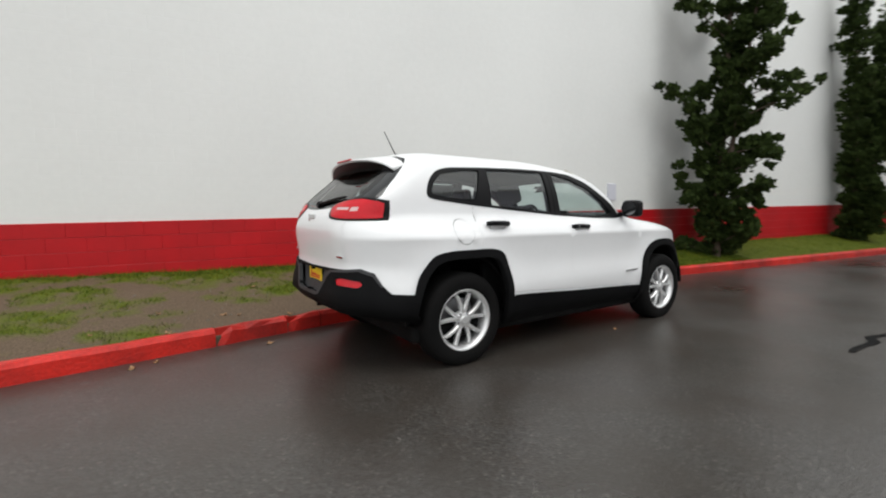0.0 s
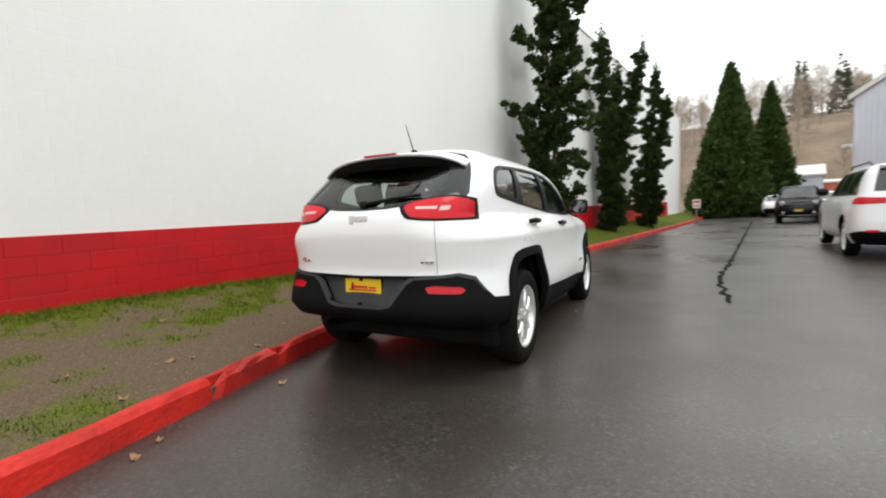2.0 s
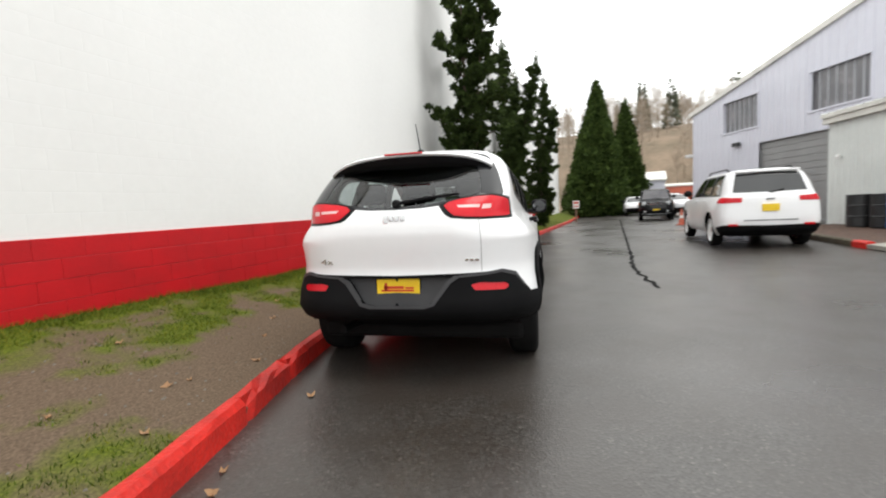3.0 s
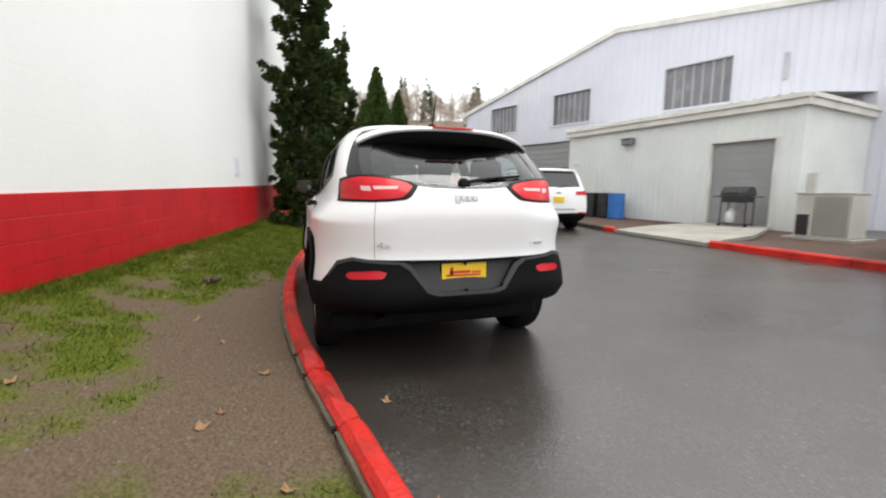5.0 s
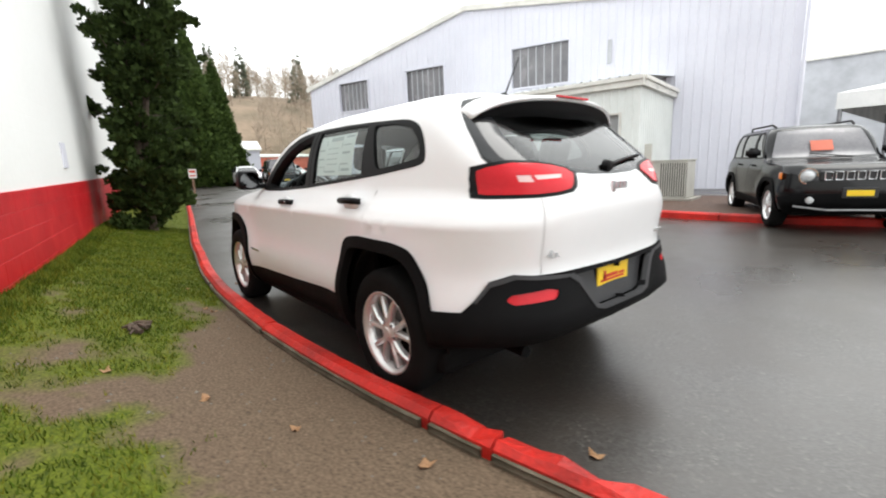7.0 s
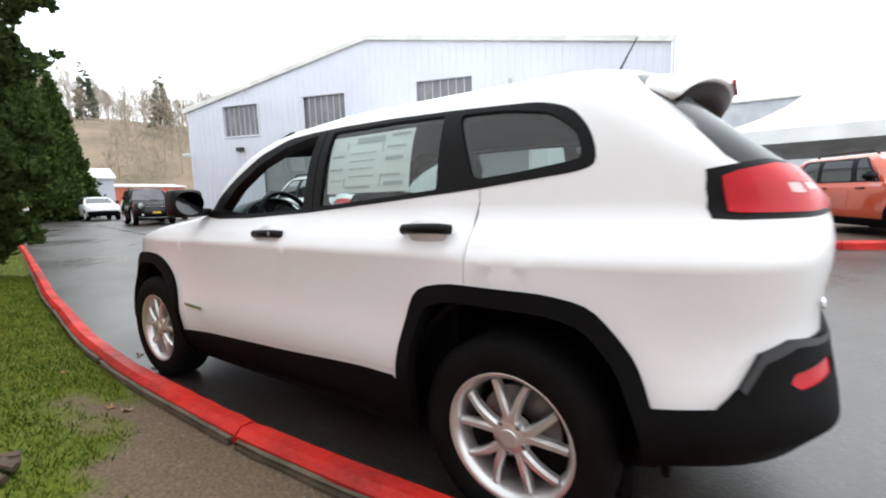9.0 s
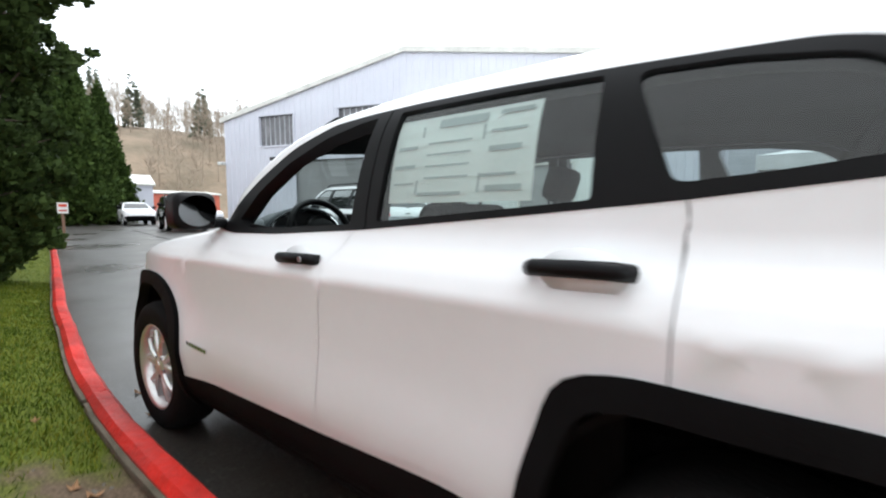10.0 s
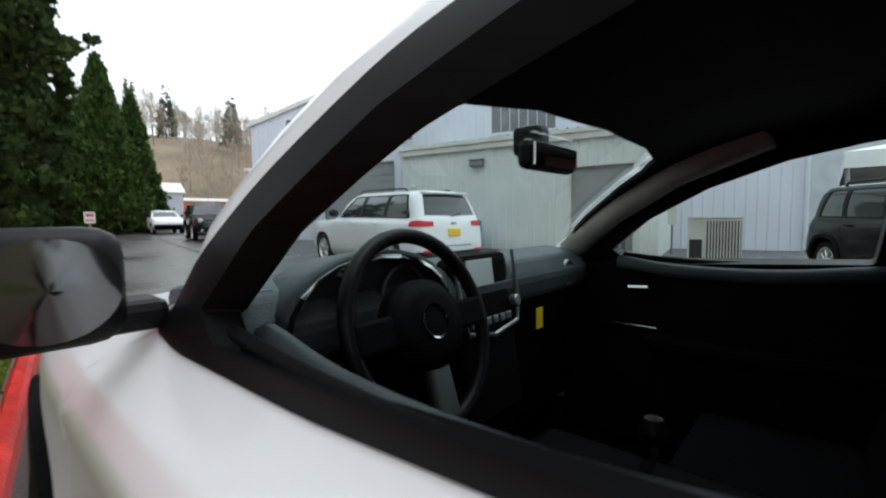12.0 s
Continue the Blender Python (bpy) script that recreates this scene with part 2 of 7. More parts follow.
M = {
    "asphalt": asphalt_mat(),
    "lawn": verge_mat(),
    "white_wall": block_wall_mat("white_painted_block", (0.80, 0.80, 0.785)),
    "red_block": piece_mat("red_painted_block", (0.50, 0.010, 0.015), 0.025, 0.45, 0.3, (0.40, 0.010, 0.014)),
    "red_joint": mat("red_painted_joint", (0.62, 0.08, 0.09), None, 3, 50, 0.55, 0.1, 0.2),
    "red_kerb": piece_mat("worn_red_kerb_paint", (0.64, 0.028, 0.02), 0.08, 0.42, 0.6, (0.25, 0.018, 0.015)),
    "concrete": mat("concrete", (0.36, 0.34, 0.30), (0.24, 0.225, 0.2), 2, 60, 0.75, 0.1, 0.4),
    "old_concrete": mat("mossy_concrete", (0.115, 0.095, 0.065), (0.05, 0.045, 0.025), 6, 60, 0.8, 0.1, 0.6),
    "mulch": mat("wet_bark_mulch", (0.10, 0.05, 0.03), (0.035, 0.018, 0.012), 12, 80, 0.75, 0.1, 1.0),
    "tar": mat("tar_sealed_crack", (0.006, 0.006, 0.006), None, 5, 80, 0.8, 0.1, 0.6, spec=0.1),
    "white_paint": mat("white_car_paint", (0.82, 0.82, 0.83), (0.79, 0.79, 0.80), 1.0, 20, 0.3, 0.03, 0, 0, 0.45),
    "black_paint": mat("black_car_paint", (0.006, 0.006, 0.007), None, 1, 20, 0.16, 0.02, 0, 0, 0.0, spec=0.35),
    "orange_paint": mat("orange_car_paint", (0.58, 0.075, 0.025), None, 1, 20, 0.25, 0.02, 0, 0, 1.0),
    "cladding": mat("black_textured_plastic", (0.005, 0.005, 0.0055), (0.008, 0.008, 0.0085), 4, 260, 0.65, 0.06, 0.2, spec=0.07),
    "trim": mat("satin_black_trim", (0.006, 0.0058, 0.0066), None, 4, 120, 0.42, 0.05, 0, spec=0.15),
    "gap": plain("panel_gap", (0.36, 0.36, 0.36), 0.8),
    "rubber": mat("tyre_rubber", (0.006, 0.006, 0.006), (0.010, 0.0095, 0.0095), 6, 80, 0.75, 0.08, 0.3, spec=0.08),
    "alloy": mat("silver_alloy", (0.80, 0.80, 0.80), (0.72, 0.72, 0.72), 6, 90, 0.32, 0.06, 0, 0.7),
    "steel": mat("grey_steel", (0.30, 0.30, 0.31), None, 6, 90, 0.4, 0.08, 0, 0.9),
    "chrome": plain("chrome", (0.75, 0.75, 0.76), 0.12, 1.0),
    "red_lens": mat("red_lens", (0.60, 0.010, 0.020), (0.48, 0.006, 0.014), 5, 90, 0.2, 0.04, spec=0.3),
    "clear_lens": plain("clear_lens", (0.72, 0.50, 0.49), 0.2, 0, 0.2),
    "amber": plain("amber_lens", (0.8, 0.2, 0.02), 0.2, 0, 1.0),
    "lamp": plain("headlamp_lens", (0.55, 0.57, 0.58), 0.1, 0.3, 1.0),
    "glass": glass_mat("tinted_glass", (0.78, 0.86, 0.845)),
    "dark_glass": glass_mat("privacy_glass", (0.62, 0.68, 0.68)),
    "gloss_black": plain("gloss_black_panel", (0.010, 0.0105, 0.012), 0.08),
    "grey_plastic": mat("grey_textured_plastic", (0.042, 0.042, 0.045), (0.032, 0.032, 0.034), 4, 260, 0.5, 0.06, 0.2, spec=0.35),
    # door mirror colour darkened to imitate a dark reflection
    "dark_mirror": plain("dark_reflection_glass", (0.16, 0.165, 0.17), 0.05, 1.0),
    "black_glass": plain("black_window_glass", (0.01, 0.011, 0.012), 0.06, 0, 1.0),
    "mirror": plain("mirror_glass", (0.85, 0.86, 0.86), 0.02, 1.0),
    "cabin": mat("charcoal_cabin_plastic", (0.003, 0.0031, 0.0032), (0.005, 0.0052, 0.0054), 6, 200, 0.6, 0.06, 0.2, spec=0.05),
    "cabin_grey": mat("blue_grey_dashboard", (0.06, 0.07, 0.078), (0.045, 0.053, 0.06), 6, 200, 0.55, 0.06, 0.2, spec=0.3),
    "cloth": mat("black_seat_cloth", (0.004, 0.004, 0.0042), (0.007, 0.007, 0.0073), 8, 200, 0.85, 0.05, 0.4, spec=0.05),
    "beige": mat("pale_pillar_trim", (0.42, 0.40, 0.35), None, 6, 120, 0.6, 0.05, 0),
    "screen": plain("pale_screen", (0.55, 0.58, 0.58), 0.15),
    "paper": plain("white_paper", (0.8, 0.82, 0.8), 0.6),
    "ink": plain("grey_print", (0.44, 0.48, 0.48), 0.6),
    "yellow": mat("yellow_plate", (0.85, 0.58, 0.02), (0.8, 0.52, 0.02), 8, 60, 0.4, 0.05, 0),
    "red_ink": plain("red_print", (0.6, 0.05, 0.02), 0.5),
    "siding": mat("pale_lavender_metal_siding", (0.66, 0.66, 0.73), (0.60, 0.60, 0.67), 0.6, 12, 0.5, 0.08, 0.05),
    "annex_siding": mat("off_white_metal_siding", (0.70, 0.72, 0.70), (0.62, 0.64, 0.62), 0.8, 12, 0.5, 0.08, 0.05),
    "fascia": mat("cream_fascia", (0.72, 0.70, 0.65), None, 2, 30, 0.5, 0.08, 0),
    "grey_door": mat("grey_rollup_door", (0.30, 0.30, 0.30), (0.26, 0.26, 0.26), 1.5, 30, 0.5, 0.08, 0),
    "grey_wall": mat("grey_wall", (0.52, 0.53, 0.56), None, 1.0, 20, 0.6, 0.08, 0),
    "canvas": mat("white_canvas", (0.85, 0.85, 0.84), None, 1.0, 30, 0.6, 0.05, 0.1),
    "window_dark": mat("dusty_window", (0.14, 0.14, 0.15), (0.22, 0.21, 0.22), 2, 25, 0.25, 0.1, 0),
    "blue": mat("blue_plastic_barrel", (0.03, 0.16, 0.5), None, 3, 50, 0.4, 0.08, 0),
    "black_plastic": mat("black_plastic", (0.02, 0.02, 0.021), None, 4, 90, 0.45, 0.08, 0.1),
    "ac": mat("beige_enamel", (0.55, 0.54, 0.49), (0.42, 0.41, 0.37), 2, 50, 0.45, 0.08, 0),
    "bark": mat("brown_bark", (0.10, 0.07, 0.05), (0.05, 0.035, 0.025), 6, 40, 0.9, 0.05, 1.0),
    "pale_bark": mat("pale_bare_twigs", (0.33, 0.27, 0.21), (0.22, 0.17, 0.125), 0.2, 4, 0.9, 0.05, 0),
    "juniper": leaf_mat("juniper_foliage", (0.008, 0.016, 0.005), (0.060, 0.090, 0.022), 0.8),
    "cedar": leaf_mat("cedar_foliage", (0.014, 0.030, 0.008), (0.075, 0.112, 0.024), 0.8),
    # fir greens lightened to put the distance haze into the colour
    "fir": leaf_mat("hazed_fir", (0.10, 0.12, 0.085), (0.19, 0.20, 0.15), 0.9),
    "grass": leaf_mat("grass_blades", (0.020, 0.038, 0.003), (0.180, 0.170, 0.020), 0.75, (0.070, 0.115, 0.009), 3.2),
    "dead_leaf": leaf_mat("dead_leaves", (0.20, 0.10, 0.05), (0.42, 0.27, 0.15)),
    "brush": mat("winter_brush", (0.25, 0.185, 0.13), (0.13, 0.105, 0.07), 0.16, 1.1, 0.95, 0.03, 0),
    "orange": mat("orange_red_paint", (0.6, 0.14, 0.08), None, 2, 30, 0.5, 0.05, 0),
    "sign_white": plain("sign_white", (0.75, 0.74, 0.72), 0.5),
    "wood": mat("weathered_post", (0.24, 0.15, 0.10), None, 4, 40, 0.8, 0.05, 0.3),
    "stone": mat("gravel", (0.17, 0.15, 0.125), (0.10, 0.09, 0.075), 20, 90, 0.8, 0.05, 0.2),
}

dark_streak(M["white_wall"], 7.75, 0.85, 0.34)
dark_streak(M["red_block"], 7.75, 0.6, 0.6)


# ---------------------------------------------------------------- mesh helpers
def mesh_ob(name, verts, faces, material, parent=None, label="", smooth=False):
    me = bpy.data.meshes.new(name)
    me.from_pydata([tuple(v) for v in verts], [], [tuple(f) for f in faces])
    me.materials.append(material)
    if smooth:
        me.shade_smooth()
    ob = new(name, me)
    ob.parent = parent
    if label:
        tagged(ob, label)
    return ob


def part(name, bm, material, parent=None, label="", smooth=False):
    me = bpy.data.meshes.new(name)
    bm.to_mesh(me)
    bm.free()
    me.materials.append(material)
    if smooth:
        me.shade_smooth()
    ob = new(name, me)
    ob.parent = parent
    if label:
        tagged(ob, label)
    return ob


def thing(name, m, label, category, group="", kind=""):
    ob = new(name)
    ob.empty_display_size = 0.1
    ob.matrix_world = m
    return tagged(ob, label, category, group, kind)


def box(bm, x0, x1, y0, y1, z0, z1, bevel=0.0, m=None):
    r = bmesh.ops.create_cube(bm, size=1)
    vs = r["verts"]
    bmesh.ops.transform(bm, matrix=Matrix.LocRotScale(((x0 + x1) / 2, (y0 + y1) / 2, (z0 + z1) / 2), None, (x1 - x0, y1 - y0, z1 - z0)), verts=vs)
    if bevel:
        es = list({e for v in vs for e in v.link_edges})
        out = bmesh.ops.bevel(bm, geom=es, offset=bevel, segments=2, affect="EDGES", profile=0.5)
        vs = list({v for f in out["faces"] for v in f.verts} | {v for v in vs if v.is_valid})
    if m is not None:
        bmesh.ops.transform(bm, matrix=m, verts=[v for v in vs if v.is_valid])
    return bm


def boxed(x0, x1, y0, y1, z0, z1, bevel=0.0, m=None):
    return box(bmesh.new(), x0, x1, y0, y1, z0, z1, bevel, m)


def lathe(profile, segs=32, axis="z", closed=False, m=None):
    """Turned shape from (radius, height) pairs."""
    bm = bmesh.new()
    rings = []
    for r, h in profile:
        ring = []
        for i in range(segs):
            a = 2 * math.pi * i / segs
            c, s = r * math.cos(a), r * math.sin(a)
            ring.append(bm.verts.new((c, s, h) if axis == "z" else (c, h, s) if axis == "y" else (h, c, s)))
        rings.append(ring)
    n = len(rings)
    for k in range(n if closed else n - 1):
        a, b = rings[k], rings[(k + 1) % n]
        for i in range(segs):
            j = (i + 1) % segs
            bm.faces.new((a[i], a[j], b[j], b[i]))
    if not closed:
        for ring, flip in ((rings[0], True), (rings[-1], False)):
            bm.faces.new(ring[::-1] if flip else ring)
    bmesh.ops.remove_doubles(bm, verts=bm.verts, dist=1e-5)
    bmesh.ops.recalc_face_normals(bm, faces=bm.faces)
    if m is not None:
        bm.transform(m)
    return bm


def tube(points, radius, segs=8, bm=None, taper=None):
    """Round bar along a line of points."""
    bm = bm or bmesh.new()
    pts = [Vector(p) for p in points]
    rings = []
    for i, p in enumerate(pts):
        d = (pts[min(i + 1, len(pts) - 1)] - pts[max(i - 1, 0)]).normalized()
        u = d.orthogonal().normalized() if i == 0 else (u - d * u.dot(d)).normalized()
        w = d.cross(u)
        r = radius if taper is None else radius + (taper - radius) * i / max(1, len(pts) - 1)
        rings.append([bm.verts.new(p + (u * math.cos(2 * math.pi * k / segs) + w * math.sin(2 * math.pi * k / segs)) * r) for k in range(segs)])
    for a, b in zip(rings, rings[1:]):
        for k in range(segs):
            bm.faces.new((a[k], a[(k + 1) % segs], b[(k + 1) % segs], b[k]))
    bm.faces.new(rings[0][::-1])
    bm.faces.new(rings[-1])
    return bm


def prism(outline, y0, y1, bm=None, bevel=0.0):
    """Outline in x, z pulled from y0 to y1."""
    bm = bm or bmesh.new()
    a = [bm.verts.new((x, y0, z)) for x, z in outline]
    b = [bm.verts.new((x, y1, z)) for x, z in outline]
    fs = [bm.faces.new(a), bm.faces.new(b[::-1])]
    for i in range(len(a)):
        j = (i + 1) % len(a)
        fs.append(bm.faces.new((a[j], a[i], b[i], b[j])))
    bmesh.ops.recalc_face_normals(bm, faces=fs)
    if bevel:
        bmesh.ops.bevel(bm, geom=list({e for f in fs for e in f.edges}), offset=bevel, segments=2, affect="EDGES", profile=0.5)
    return bm


def soft(v, w=1.0):
    return w * math.log1p(math.exp(max(-30.0, min(30.0, v / w))))


def gz(x, y):
    """Height of the road."""
    return 0.0125 * (soft(x - 2.5) - soft(x - 45, 4)) + 0.018 * (soft(-y - 1.2, 0.6) - soft(-y - 9.0, 1.0))


# ---------------------------------------------------------------- ground
def curve(xs, ys):
    """Smooth shape-keeping curve through the given pairs."""
    x, y = np.array(xs, float), np.array(ys, float)
    h, d = np.diff(x), np.diff(y) / np.diff(x)
    s = np.zeros(len(x))
    s[0], s[-1] = d[0], d[-1]
    for i in range(1, len(x) - 1):
        if d[i - 1] * d[i] > 0:
            w1, w2 = 2 * h[i] + h[i - 1], h[i] + 2 * h[i - 1]
            s[i] = (w1 + w2) / (w1 / d[i - 1] + w2 / d[i])

    def at(v):
        v = min(max(v, x[0]), x[-1])
        i = int(min(max(np.searchsorted(x, v) - 1, 0), len(h) - 1))
        t = (v - x[i]) / h[i]
        return float((1 + 2 * t) * (1 - t) ** 2 * y[i] + t * (1 - t) ** 2 * h[i] * s[i] + t * t * (3 - 2 * t) * y[i + 1] + t * t * (t - 1) * h[i] * s[i + 1])
    return at


kerb_y = curve([-14, -6, -4, -2.1, -1.5, -0.8, 0, 0.75, 1.3, 2.3, 3.5, 5.2, 6.1, 7.5, 8.8, 11.5, 16.4, 22, 27, 34, 48],
               [-0.9, 0.12, 0.36, 0.62, 0.72, 0.85, 0.96, 1.02, 1.04, 1.03, 0.95, 0.72, 0.6, 0.36, 0.14, -0.33, -1.15, -2.15, -2.95, -3.9, -6.2])
WALL = pose(0, 3.077, 0.035, 0, -1.19, -9.03)


def wall_y(x):
    return 3.077 - 0.159 * x


def grid_sheet(name, xs, ys, height, material, label, category):
    verts = [(x, y, height(x, y)) for y in ys for x in xs]
    w = len(xs)
    faces = [(j * w + i, j * w + i + 1, (j + 1) * w + i + 1, (j + 1) * w + i) for j in range(len(ys) - 1) for i in range(w - 1)]
    ob = mesh_ob(name, verts, faces, material, None, "", True)
    return tagged(ob, label, category, "", "structure")


spread = [-900, -400, -150, -60, -30, -18] + [i * 0.6 for i in range(-20, 80)] + [54, 62, 75, 100, 150, 300, 900]
across = [-900, -400, -150, -60, -35] + [i * 0.6 for i in range(-40, 20)] + [16, 25, 60, 150, 400, 900]
grid_sheet("road", spread, across, gz, M["asphalt"], "wet dark asphalt road with pale stones showing", "road")


def verge_z(x, y):
    """The lawn rises from the kerb to the wall, a little uneven."""
    a, b = kerb_y(x) + 0.14, wall_y(x)
    f = min(max((y - a) / max(b - a, 0.2), 0), 1)
    base = 0.40 if x < 5 else 0.40 + (x - 5) * 0.018
    lo = gz(x, a) + (0.07 if x < 9 else 0.1)
    z = lo + (max(base, lo + 0.05) - lo) * (0.85 * f + 0.15 * f * f)
    return z + 0.018 * noise.noise((x * 1.7, y * 1.7, 0)) * min(1, 5 * f) + 0.006 * noise.noise((x * 7, y * 7, 3))


def grass_amount(x, y):
    """Bare trodden soil along the kerb, grass by the wall and in patches."""
    a, b = kerb_y(x) + 0.14, wall_y(x)
    f = (y - a) / max(b - a, 0.2)
    n = 0.50 * noise.noise((x * 0.9, y * 1.5, 7)) + 0.42 * noise.noise((x * 2.6, y * 3.0, 2)) + 0.28 * noise.noise((x * 6, y * 6, 5))
    g = 0.40 + 1.05 * n
    trodden = min(1, max(0, (x + 1.9) / 0.4)) * min(1, max(0, (2.6 - x) / 0.8))
    g += 0.6 * math.exp(-((f - 1.0) / 0.17) ** 2) + 0.22 * math.exp(-((f - 0.55) / 0.2) ** 2) - 0.95 * trodden * math.exp(-((f - 0.05) / 0.3) ** 2)
    g += 0.3 * (1 - trodden) * (1 if x > 0 else 0.1) * math.exp(-((f - 0.1) / 0.25) ** 2) - 0.16 * min(1, max(0, -0.8 - x)) + 0.3 * min(1, max(0, x - 0.8)) + 0.2 * min(1, max(0, x - 3))
    return min(max(g, 0), 1)


def make_verge():
    xs = [-14 + 0.5 * i for i in range(17)] + [-5.9 + 0.09 * i for i in range(176)] + [10 + 0.4 * i for i in range(80)]
    verts, faces, amount, rows_n = [], [], [], 29
    for x in xs:
        a, b = kerb_y(x) + 0.115, wall_y(x) + 0.02
        for j in range(rows_n):
            y = a + (b - a) * j / (rows_n - 1)
            verts.append((x, y, verge_z(x, y)))
            amount.append(grass_amount(x, y))
    for i in range(len(xs) - 1):
        for j in range(rows_n - 1):
            k = i * rows_n + j
            faces.append((k, k + rows_n, k + rows_n + 1, k + 1))
    ob = mesh_ob("verge", verts, faces, M["lawn"], None, "", True)
    at = ob.data.attributes.new("grass", "FLOAT", "POINT")
    at.data.foreach_set("value", amount)
    tagged(ob, "strip of worn grass and bare soil between kerb and wall", "lawn", "", "structure")


make_verge()


def kerb_piece(xa, xb, face, top, width, height, material, bury=0.1, chip=0.0, seed=0):
    """One length of kerb that follows the line; chip: how much its edge is broken."""
    n = max(3, int((xb - xa) / 0.12))
    prof = [(0, -bury), (0.005, height - 0.035), (0.03, height), (width - 0.03, height), (width, height - 0.03), (width, -bury)]
    verts, faces = [], []
    for i in range(n + 1):
        x = xa + (xb - xa) * i / n
        y, z = face(x), top(x)
        d = Vector((0.02, face(x + 0.01) - face(x - 0.01), 0)).normalized()
        nrm = Vector((-d.y, d.x, 0))
        for k, (a, h) in enumerate(prof):
            c = chip * max(0, noise.noise((x * 6, k * 1.3, seed))) * (1 if k in (1, 2, 3) else 0)
            wob = 0.006 * noise.noise((x * 3, k, 4))
            p = Vector((x, y, z)) + nrm * (a + c * 0.6 + wob) + Vector((0, 0, h - c + wob))
            verts.append(p)
    m = len(prof)
    for i in range(n):
        for k in range(m - 1):
            faces.append((i * m + k, (i + 1) * m + k, (i + 1) * m + k + 1, i * m + k + 1))
    faces += [tuple(range(m))[::-1], tuple(n * m + k for k in range(m))]
    return verts, faces


def add_kerb(name, cuts, face, top, width, height, label, chips=()):
    root = thing(name, Matrix.Identity(4), label, "kerb", "", "structure")
    for i, (a, b) in enumerate(zip(cuts, cuts[1:])):
        v, f = kerb_piece(a + 0.006, b - 0.006, face, top, width, height, M["red_kerb"], 0.1, 0.11 if i in chips else 0.012, i)
        mesh_ob("kerb_stone", v, f, M["red_kerb"], root)
        v, f = kerb_piece(a + 0.03, b - 0.03, lambda x: face(x) + width - 0.008, lambda x: top(x) - 0.02, 0.03, height - 0.02, M["old_concrete"], 0.1, 0.01, i + 50)
        mesh_ob("bare_back", v, f, M["old_concrete"], root, "bare mossy concrete back of the kerb")
    v, f = kerb_piece(cuts[0], cuts[-1], lambda x: face(x) + 0.02, lambda x: top(x) - 0.03, width - 0.04, height - 0.01, M["old_concrete"])
    mesh_ob("core", v, f, M["old_concrete"], root)
    return root


add_kerb("kerb", [-13, -9, -6.2, -3.9, -1.5, -0.86, -0.52, 1.26, 3.1, 5.4, 7.8, 10.2, 13, 16, 19, 22, 25, 28, 31, 35, 40, 46], kerb_y, lambda x: gz(x, kerb_y(x)), 0.125, 0.155,
         "worn red-painted concrete kerb, chipped, along the verge", (4, 5))
# kerbs of the planting strip before the metal building
far_y = curve([-9, -4, -2, -0.75, 0.3, 3.3, 6.2, 9, 12], [-9.6, -8.2, -7.55, -7.2, -6.98, -6.9, -6.95, -7.25, -7.4])


def low_kerb(name, cuts, label):
    root = thing(name, Matrix.Identity(4), label, "kerb", "", "structure")
    for i, (a, b) in enumerate(zip(cuts, cuts[1:])):
        v, f = kerb_piece(a + 0.005, b - 0.005, lambda x: far_y(x) - 0.16, lambda x: gz(x, far_y(x)), 0.16, 0.14, M["red_kerb"], 0.1, 0.01, i + 9)
        mesh_ob("kerb_stone", v, f, M["red_kerb"] if not (name == "kerb_east" and i > 0) else M["old_concrete"], root)


low_kerb("kerb_west", [-9, -6.6, -4.2, -1.9, 0.9, 3.3], "red-painted concrete kerb before the planting strip")
low_kerb("kerb_east", [6.2, 6.65, 9.0, 11.0], "short kerb with a red painted end by the planting strip")
grid_sheet("planting_bed", [-9 + 0.5 * i for i in range(44)], [0.125 * i for i in range(9)], lambda x, y: 0, M["mulch"], "bed of dark wet bark mulch along the building", "planting bed")
bed = bpy.data.objects["planting_bed"]
for v in bed.data.vertices:
    x, f = v.co.x, v.co.y
    y0, y1 = far_y(x) - 0.15, -12.15 + 0.175 * x - 0.02
    y = y0 + (y1 - y0) * f
    v.co = (x, y, gz(x, y0) + 0.10 + (0.02 * noise.noise((x * 2, y * 2, 1)) if 0 < f < 1 else 0))
mesh_ob("concrete_walk", [(3.34, far_y(3.3) + 0.02, gz(3.3, far_y(3.3)) + 0.012), (6.16, far_y(6.2) + 0.02, gz(6.2, far_y(6.2)) + 0.012), (6.2, far_y(6.2) - 1.2, 0.245), (7.05, -10.9, 0.25), (5.15, -11.25, 0.25), (3.4, far_y(3.3) - 1.4, 0.245)],
        [(0, 1, 2, 5), (5, 2, 3, 4)], M["concrete"])
walkway = bpy.data.objects["concrete_walk"]
tagged(walkway, "pale wet concrete walk to the grey door", "path", "", "structure")
sol = walkway.modifiers.new("slab", "SOLIDIFY")
sol.thickness, sol.offset = 0.08, -1


def road_strip(name, pts, width, material, label, category):
    """Thin band lying on the road."""
    verts, faces = [], []
    for i, (x, y) in enumerate(pts):
        a, b = Vector(pts[max(0, i - 1)]), Vector(pts[min(len(pts) - 1, i + 1)])
        d = (b - a).normalized()
        w = width * (0.5 + 0.45 * noise.noise((x * 3.1, y * 2.3, 0)))
        for s in (-1, 1):
            px, py = x - d.y * w * s, y + d.x * w * s
            verts.append((px, py, gz(px, py) + 0.006))
    for i in range(len(pts) - 1):
        faces.append((2 * i, 2 * i + 1, 2 * i + 3, 2 * i + 2))
    return tagged(mesh_ob(name, verts, faces, material), label, category, "", "structure")


